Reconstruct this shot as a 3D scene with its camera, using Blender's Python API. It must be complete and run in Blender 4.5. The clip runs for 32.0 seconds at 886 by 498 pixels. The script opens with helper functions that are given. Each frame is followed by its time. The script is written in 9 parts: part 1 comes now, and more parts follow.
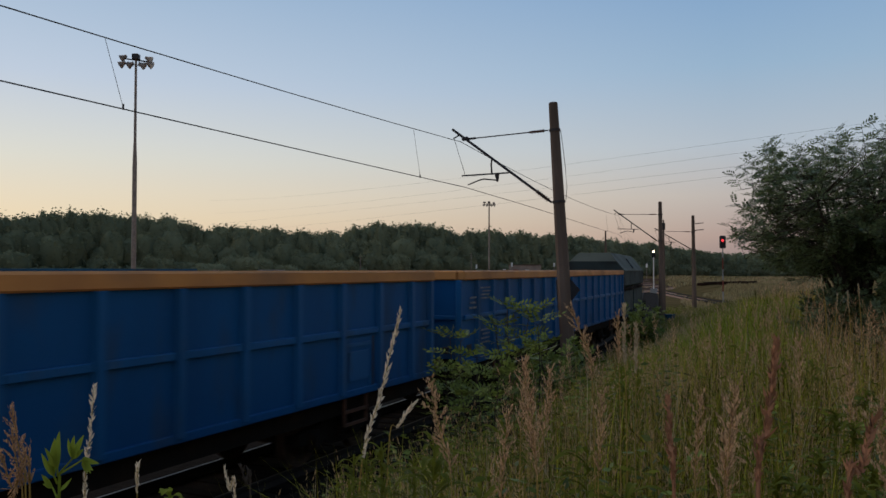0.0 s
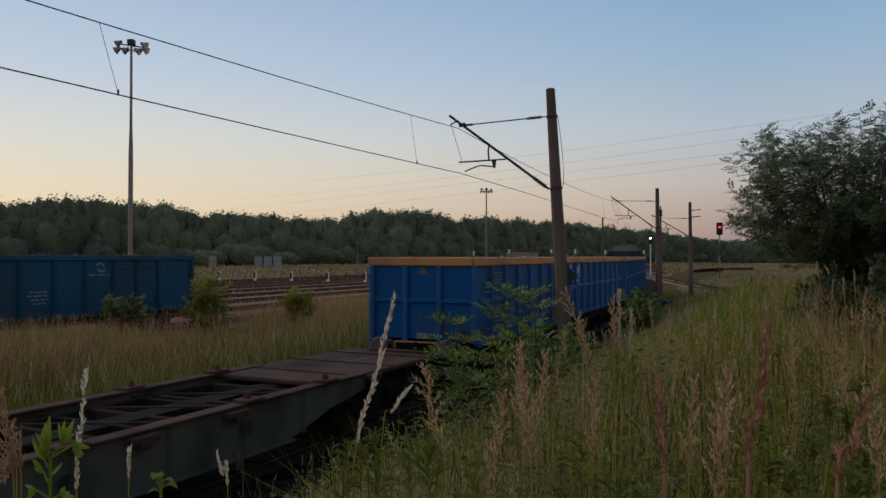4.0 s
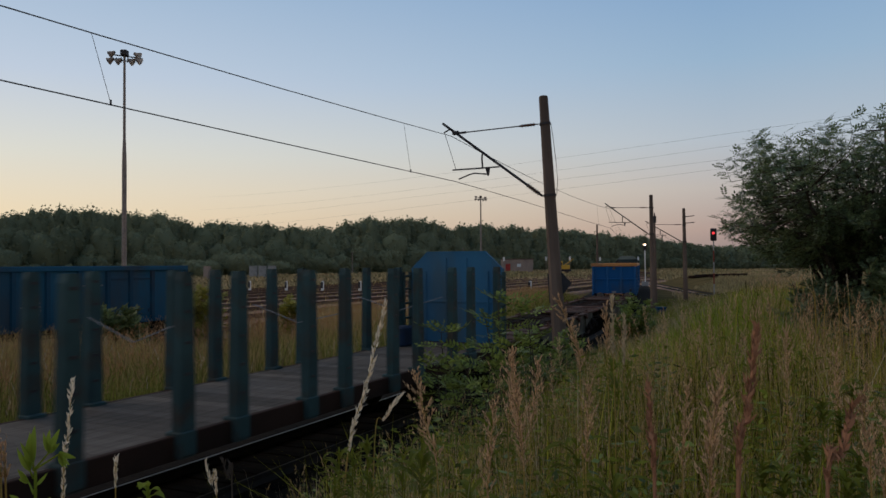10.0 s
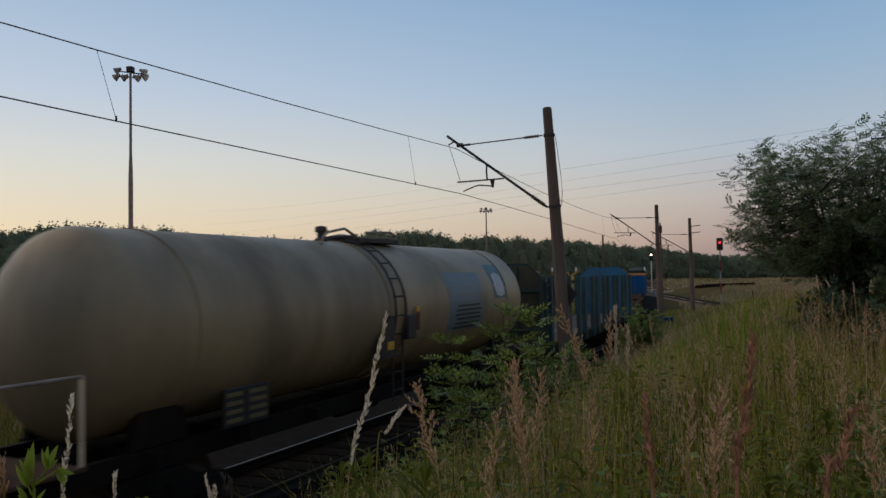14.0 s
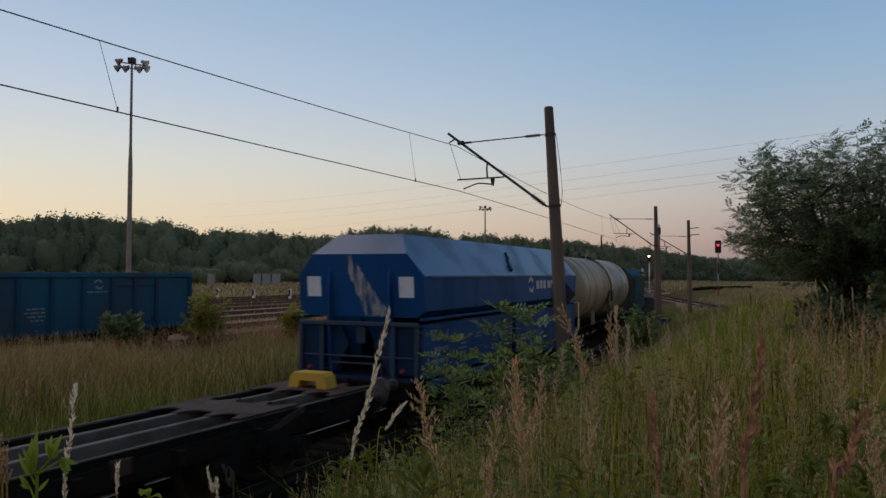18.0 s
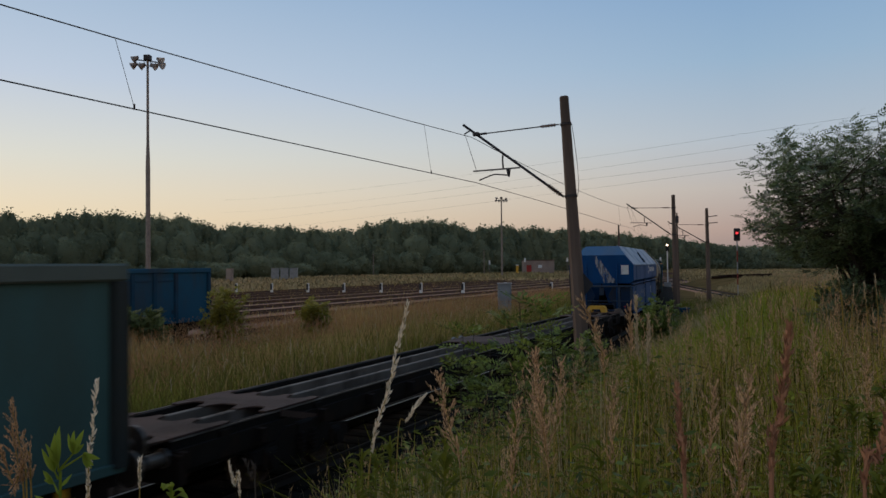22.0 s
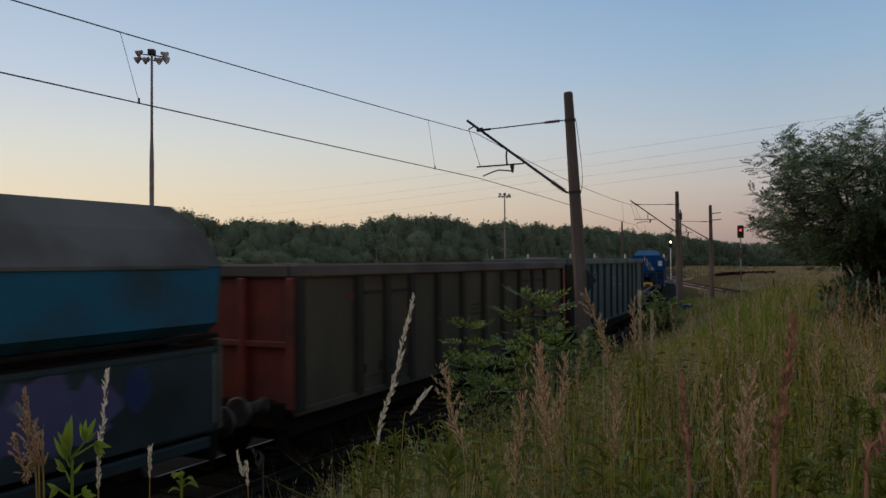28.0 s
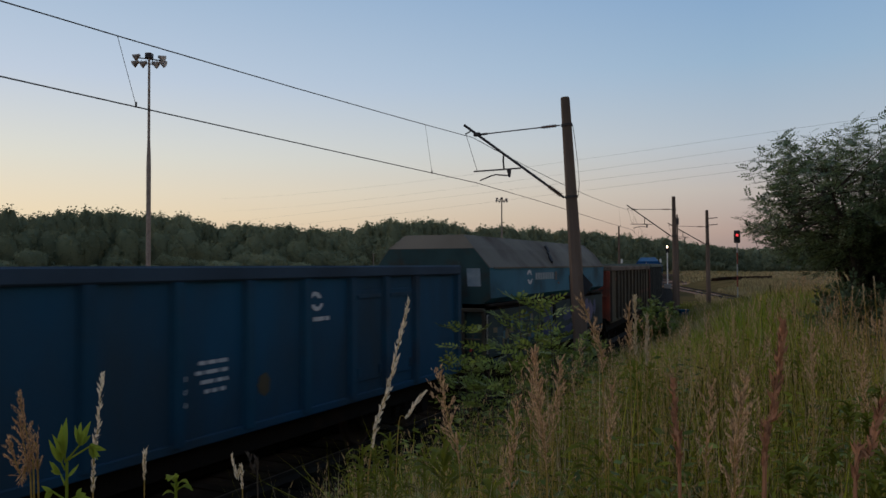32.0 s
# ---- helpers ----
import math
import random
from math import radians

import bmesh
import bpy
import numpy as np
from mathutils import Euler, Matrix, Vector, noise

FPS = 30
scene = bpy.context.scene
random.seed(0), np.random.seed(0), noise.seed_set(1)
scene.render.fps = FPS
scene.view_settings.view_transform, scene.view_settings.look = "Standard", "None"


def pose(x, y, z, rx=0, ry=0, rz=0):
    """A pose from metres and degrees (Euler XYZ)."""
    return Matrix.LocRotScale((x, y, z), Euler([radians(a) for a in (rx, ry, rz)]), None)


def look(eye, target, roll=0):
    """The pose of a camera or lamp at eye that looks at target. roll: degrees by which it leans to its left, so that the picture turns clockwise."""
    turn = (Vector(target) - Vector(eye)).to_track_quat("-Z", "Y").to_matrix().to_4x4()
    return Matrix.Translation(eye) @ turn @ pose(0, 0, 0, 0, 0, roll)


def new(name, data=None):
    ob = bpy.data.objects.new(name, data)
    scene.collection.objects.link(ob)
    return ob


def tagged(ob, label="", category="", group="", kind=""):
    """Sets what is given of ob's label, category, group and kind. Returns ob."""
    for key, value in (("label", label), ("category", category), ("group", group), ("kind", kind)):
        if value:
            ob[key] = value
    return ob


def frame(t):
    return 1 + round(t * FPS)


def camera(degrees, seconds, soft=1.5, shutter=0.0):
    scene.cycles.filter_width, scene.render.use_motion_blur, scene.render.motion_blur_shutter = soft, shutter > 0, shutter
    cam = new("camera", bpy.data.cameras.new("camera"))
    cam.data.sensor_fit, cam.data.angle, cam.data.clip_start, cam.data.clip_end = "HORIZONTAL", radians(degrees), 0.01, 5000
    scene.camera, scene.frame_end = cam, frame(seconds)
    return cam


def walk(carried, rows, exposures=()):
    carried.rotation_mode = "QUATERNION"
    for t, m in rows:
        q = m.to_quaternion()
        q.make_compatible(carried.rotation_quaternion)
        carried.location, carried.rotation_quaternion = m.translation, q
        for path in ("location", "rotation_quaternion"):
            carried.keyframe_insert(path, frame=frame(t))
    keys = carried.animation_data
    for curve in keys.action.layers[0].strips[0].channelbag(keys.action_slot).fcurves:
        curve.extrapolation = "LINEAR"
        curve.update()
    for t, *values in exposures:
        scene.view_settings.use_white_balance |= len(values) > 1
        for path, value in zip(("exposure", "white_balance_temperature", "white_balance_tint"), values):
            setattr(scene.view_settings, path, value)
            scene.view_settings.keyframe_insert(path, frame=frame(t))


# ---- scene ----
# Camera, hand-held beside the line: seconds, eye, yaw, pitch, roll.
cam = camera(59.0, 32.0, soft=1.5, shutter=0.5)
VIEW = [
    (0, (0.000, 0.000, 3.150), 25.911, 1.470, -0.100),
    (0.5, (-0.003, 0.002, 3.150), 25.857, 1.484, 0.045),
    (1, (0.000, 0.004, 3.151), 25.629, 1.364, 0.575),
    (1.5, (0.002, 0.005, 3.153), 25.583, 1.507, 0.335),
    (2, (0.005, 0.012, 3.149), 25.661, 1.326, 0.210),
    (2.5, (0.003, 0.016, 3.150), 25.754, 1.295, -0.140),
    (3, (0.002, 0.014, 3.149), 25.571, 0.929, -0.145),
    (3.5, (0.003, 0.008, 3.147), 25.758, 0.449, -0.240),
    (5.5, (0.010, 0.009, 3.146), 25.631, 0.905, 1.225),
    (6, (0.011, 0.013, 3.145), 25.781, 0.955, 1.525),
    (6.5, (0.009, 0.019, 3.143), 25.780, 1.093, 0.800),
    (7, (0.009, 0.021, 3.144), 25.762, 1.773, 0.315),
    (7.5, (0.010, 0.013, 3.143), 25.803, 1.487, 0.120),
    (8, (0.009, 0.012, 3.143), 25.694, 1.380, 0.080),
    (8.5, (0.010, 0.013, 3.142), 25.872, 0.948, 0.210),
    (9, (0.008, 0.017, 3.143), 25.482, 1.095, 0.375),
    (9.5, (0.011, 0.014, 3.144), 25.675, 1.280, 0.715),
    (10, (0.011, 0.017, 3.142), 25.335, 1.089, 0.360),
    (10.5, (0.012, 0.015, 3.142), 25.742, 1.522, 0.605),
    (11, (0.015, 0.017, 3.142), 26.001, 1.789, 0.820),
    (11.5, (0.017, 0.021, 3.142), 25.519, 1.680, 0.825),
    (12, (0.020, 0.021, 3.143), 25.458, 1.613, 0.865),
    (12.5, (0.021, 0.022, 3.142), 25.690, 1.637, 0.470),
    (13, (0.022, 0.020, 3.143), 26.091, 1.539, 0.780),
    (13.5, (0.023, 0.019, 3.145), 25.824, 2.016, 0.975),
    (14, (0.023, 0.022, 3.142), 25.778, 1.984, 0.910),
    (14.5, (0.023, 0.020, 3.143), 25.671, 1.962, 0.545),
    (16.5, (0.015, 0.023, 3.143), 25.755, 1.830, 0.475),
    (17, (0.012, 0.022, 3.142), 25.536, 1.828, -0.100),
    (17.5, (0.011, 0.021, 3.140), 25.504, 1.807, -0.170),
    (18, (0.010, 0.018, 3.141), 25.621, 1.793, -0.180),
    (18.5, (0.009, 0.016, 3.142), 25.672, 1.781, -0.285),
    (19, (0.009, 0.019, 3.140), 25.755, 1.624, 0.105),
    (19.5, (0.008, 0.019, 3.143), 26.029, 1.649, 0.885),
    (20, (0.008, 0.020, 3.140), 26.378, 1.573, 0.450),
    (20.5, (0.008, 0.022, 3.140), 26.539, 1.212, 1.055),
    (21, (0.008, 0.024, 3.139), 26.706, 1.489, 0.910),
    (21.5, (0.003, 0.024, 3.139), 26.640, 1.409, 0.515),
    (22, (0.002, 0.027, 3.139), 26.859, 1.212, 0.595),
    (22.5, (-0.000, 0.030, 3.138), 26.627, 1.338, 0.400),
    (23, (-0.002, 0.029, 3.139), 26.743, 1.353, 0.495),
    (23.5, (-0.001, 0.026, 3.138), 26.467, 1.397, 0.430),
    (24, (-0.001, 0.023, 3.139), 26.736, 1.539, 0.495),
    (24.5, (-0.000, 0.022, 3.140), 26.700, 1.701, 0.315),
    (25, (-0.003, 0.020, 3.139), 26.717, 1.663, -0.055),
    (25.5, (-0.002, 0.020, 3.139), 26.705, 1.376, 0.080),
    (26, (0.002, 0.020, 3.137), 26.579, 0.798, 0.355),
    (26.5, (0.002, 0.021, 3.136), 26.675, 0.669, 0.380),
    (28.5, (0.002, 0.010, 3.135), 27.138, 0.944, 0.320),
    (29, (0.009, 0.008, 3.136), 27.126, 0.671, 0.420),
    (29.5, (0.008, 0.010, 3.134), 27.010, 0.432, 0.270),
    (30, (0.008, 0.007, 3.135), 26.906, 0.527, 0.155),
    (30.5, (0.005, 0.011, 3.135), 26.868, 0.203, 0.230),
    (31, (0.004, 0.012, 3.135), 26.982, 0.698, 0.175),
    (31.5, (0.008, 0.010, 3.135), 26.772, 0.880, 0.055),
    (32, (0.009, 0.009, 3.135), 26.855, 1.216, 0.190),
]
walk(cam, [(t, pose(*eye, 90 + pitch, roll, yaw)) for t, eye, yaw, pitch, roll in VIEW])

# ---- light: clear dusk sky, the sun just gone behind the woods ----
SUN_YAW = 74.0          # degrees left of the line's direction
world = bpy.data.worlds.new("dusk_sky")
scene.world = world
world.use_nodes = True
wn, wl = world.node_tree.nodes, world.node_tree.links
wn.clear()
w_out = wn.new("ShaderNodeOutputWorld")
w_bg = wn.new("ShaderNodeBackground")
w_sky = wn.new("ShaderNodeTexSky")
w_sky.sky_type = "NISHITA"
w_sky.sun_disc = False
w_sky.sun_elevation = radians(0.6)
w_sky.sun_rotation = radians(-SUN_YAW)
w_sky.air_density, w_sky.dust_density, w_sky.ozone_density = 1.0, 0.6, 1.6
w_co = wn.new("ShaderNodeTexCoord")
w_sep = wn.new("ShaderNodeSeparateXYZ")
wl.new(w_co.outputs["Generated"], w_sep.inputs[0])
# height gradient of the afterglow
w_ramp = wn.new("ShaderNodeValToRGB")
wl.new(w_sep.outputs["Z"], w_ramp.inputs[0])
SKY = [(0.0, (0.275, 0.22, 0.222)), (0.04, (0.445, 0.333, 0.30)), (0.09, (0.522, 0.474, 0.445)), (0.15, (0.462, 0.527, 0.598)),
       (0.24, (0.322, 0.468, 0.630)), (0.36, (0.207, 0.364, 0.60)), (0.6, (0.15, 0.28, 0.48)), (1.0, (0.11, 0.22, 0.40))]
el = w_ramp.color_ramp.elements
el[0].position, el[0].color = SKY[0][0], (*SKY[0][1], 1)
el[1].position, el[1].color = SKY[-1][0], (*SKY[-1][1], 1)
for at, c in SKY[1:-1]:
    e = el.new(at)
    e.color = (*c, 1)
# warmer towards the set sun
w_dot = wn.new("ShaderNodeVectorMath")
w_dot.operation = "DOT_PRODUCT"
w_dot.inputs[1].default_value = (-math.sin(radians(SUN_YAW)), math.cos(radians(SUN_YAW)), 0)
wl.new(w_co.outputs["Generated"], w_dot.inputs[0])
w_warm = wn.new("ShaderNodeMapRange")
w_warm.inputs["From Min"].default_value, w_warm.inputs["From Max"].default_value = 0.36, 1.06
wl.new(w_dot.outputs["Value"], w_warm.inputs["Value"])
w_ramp2 = wn.new("ShaderNodeValToRGB")
wl.new(w_sep.outputs["Z"], w_ramp2.inputs[0])
el = w_ramp2.color_ramp.elements
el[0].position, el[0].color = 0.0, (0.88, 0.60, 0.39, 1)
el[1].position, el[1].color = 0.45, (0.24, 0.42, 0.62, 1)
for at, c in ((0.06, (0.93, 0.775, 0.525)), (0.13, (0.79, 0.775, 0.675)), (0.22, (0.585, 0.662, 0.78))):
    e = el.new(at)
    e.color = (*c, 1)
w_mix = wn.new("ShaderNodeMixRGB")
wl.new(w_warm.outputs[0], w_mix.inputs[0])
wl.new(w_ramp.outputs[0], w_mix.inputs[1])
wl.new(w_ramp2.outputs[0], w_mix.inputs[2])
# dusky pink arch opposite the set sun
w_east = wn.new("ShaderNodeMapRange")
w_east.inputs["From Min"].default_value, w_east.inputs["From Max"].default_value = -0.02, -0.75
wl.new(w_dot.outputs["Value"], w_east.inputs["Value"])
w_ramp3 = wn.new("ShaderNodeValToRGB")
wl.new(w_sep.outputs["Z"], w_ramp3.inputs[0])
el = w_ramp3.color_ramp.elements
el[0].position, el[0].color = 0.0, (0.62, 0.50, 0.43, 1)
el[1].position, el[1].color = 0.75, (0.15, 0.26, 0.42, 1)
for at, c in ((0.10, (0.84, 0.64, 0.51)), (0.20, (0.56, 0.46, 0.42)), (0.33, (0.29, 0.32, 0.38))):
    e = el.new(at)
    e.color = (*c, 1)
w_mix3 = wn.new("ShaderNodeMixRGB")
wl.new(w_east.outputs[0], w_mix3.inputs[0])
wl.new(w_mix.outputs[0], w_mix3.inputs[1])
wl.new(w_ramp3.outputs[0], w_mix3.inputs[2])
w_scale = wn.new("ShaderNodeVectorMath")
w_scale.operation = "SCALE"
w_scale.inputs["Scale"].default_value = 0.05
wl.new(w_sky.outputs[0], w_scale.inputs[0])
w_add = wn.new("ShaderNodeMixRGB")
w_add.inputs[0].default_value = 0.88
wl.new(w_scale.outputs[0], w_add.inputs[1])
wl.new(w_mix3.outputs[0], w_add.inputs[2])
wl.new(w_add.outputs[0], w_bg.inputs["Color"])
w_bg.inputs["Strength"].default_value = 1.0
wl.new(w_bg.outputs[0], w_out.inputs["Surface"])

sun = new("sun", bpy.data.lights.new("sun", "SUN"))
sun.data.energy, sun.data.angle, sun.data.color = 0.85, radians(50), (1.0, 0.68, 0.38)
sun.matrix_world = look((0, 0, 0), (math.sin(radians(SUN_YAW + 20)), -math.cos(radians(SUN_YAW + 20)), -0.95))
scene.view_settings.exposure = 0.12

# ---- materials ----
def material(name, c1, c2=None, scale=3.0, rough=0.7, metal=0.0, bump=0.15, fine=40.0, dirt=None, dirt_scale=0.8, dirt_amount=0.5,
             stretch=(1, 1, 1), vary=0.0, spec=0.4, leaf=0.0, island=False, coat=0.0):
    """Two colours mixed by coarse and fine noise, an optional dirt colour in patches and streaks, and fine relief."""
    m = bpy.data.materials.new(name)
    m.use_nodes = True
    n, l = m.node_tree.nodes, m.node_tree.links
    b = n["Principled BSDF"]
    b.inputs["Roughness"].default_value, b.inputs["Metallic"].default_value = rough, metal
    b.inputs["Specular IOR Level"].default_value = spec
    if coat:
        b.inputs["Coat Weight"].default_value, b.inputs["Coat Roughness"].default_value = coat, 0.25
    co = n.new("ShaderNodeTexCoord")
    mp = n.new("ShaderNodeMapping")
    mp.inputs["Scale"].default_value = stretch
    l.new(co.outputs["Object"], mp.inputs[0])

    def noise_node(s, detail=5.0):
        t = n.new("ShaderNodeTexNoise")
        t.inputs["Scale"].default_value, t.inputs["Detail"].default_value = s, detail
        l.new(mp.outputs[0], t.inputs["Vector"])
        return t

    coarse, small = noise_node(scale), noise_node(fine, 3.0)
    mix = n.new("ShaderNodeMixRGB")
    c2 = c2 or tuple(v * 0.7 for v in c1)
    mix.inputs[1].default_value, mix.inputs[2].default_value = (*c1, 1), (*c2, 1)
    ramp = n.new("ShaderNodeMapRange")
    ramp.inputs["From Min"].default_value, ramp.inputs["From Max"].default_value = 0.32, 0.68
    l.new(coarse.outputs["Fac"], ramp.inputs["Value"])
    add = n.new("ShaderNodeMath")
    add.operation = "MULTIPLY_ADD"
    l.new(small.outputs["Fac"], add.inputs[0])
    add.inputs[1].default_value = 0.5
    l.new(ramp.outputs[0], add.inputs[2])
    sub = n.new("ShaderNodeMath")
    sub.operation = "SUBTRACT"
    sub.use_clamp = True
    l.new(add.outputs[0], sub.inputs[0])
    sub.inputs[1].default_value = 0.25
    l.new(sub.outputs[0], mix.inputs[0])
    colour = mix.outputs[0]
    if dirt:
        d = noise_node(dirt_scale, 8.0)
        dr = n.new("ShaderNodeMapRange")
        dr.inputs["From Min"].default_value, dr.inputs["From Max"].default_value = 0.62 - 0.3 * dirt_amount, 0.72
        dr.inputs["To Max"].default_value = 0.85
        l.new(d.outputs["Fac"], dr.inputs["Value"])
        dm = n.new("ShaderNodeMixRGB")
        l.new(dr.outputs[0], dm.inputs[0])
        l.new(colour, dm.inputs[1])
        dm.inputs[2].default_value = (*dirt, 1)
        colour = dm.outputs[0]
        rr = n.new("ShaderNodeMapRange")
        rr.inputs["To Min"].default_value, rr.inputs["To Max"].default_value = rough, min(1.0, rough + 0.3)
        l.new(dr.outputs[0], rr.inputs["Value"])
        l.new(rr.outputs[0], b.inputs["Roughness"])
    if vary:
        hs = n.new("ShaderNodeHueSaturation")
        if island:
            rnd = n.new("ShaderNodeNewGeometry").outputs["Random Per Island"]
        else:
            rnd = n.new("ShaderNodeObjectInfo").outputs["Random"]
        vr = n.new("ShaderNodeMapRange")
        vr.inputs["To Min"].default_value, vr.inputs["To Max"].default_value = 1 - vary, 1 + vary
        l.new(rnd, vr.inputs["Value"])
        l.new(vr.outputs[0], hs.inputs["Value"])
        l.new(colour, hs.inputs["Color"])
        colour = hs.outputs[0]
    l.new(colour, b.inputs["Base Color"])
    if bump:
        bp = n.new("ShaderNodeBump")
        bp.inputs["Strength"].default_value, bp.inputs["Distance"].default_value = bump, 0.02
        l.new(small.outputs["Fac"], bp.inputs["Height"])
        l.new(bp.outputs[0], b.inputs["Normal"])
    if leaf:
        tr = n.new("ShaderNodeBsdfTranslucent")
        l.new(colour, tr.inputs["Color"])
        ms = n.new("ShaderNodeMixShader")
        ms.inputs[0].default_value = leaf
        l.new(b.outputs[0], ms.inputs[1])
        l.new(tr.outputs[0], ms.inputs[2])
        l.new(ms.outputs[0], n["Material Output"].inputs["Surface"])
    return m


def glow(name, colour, strength):
    m = bpy.data.materials.new(name)
    m.use_nodes = True
    b = m.node_tree.nodes["Principled BSDF"]
    b.inputs["Base Color"].default_value = (*colour, 1)
    b.inputs["Emission Color"].default_value = (*colour, 1)
    b.inputs["Emission Strength"].default_value = strength
    return m


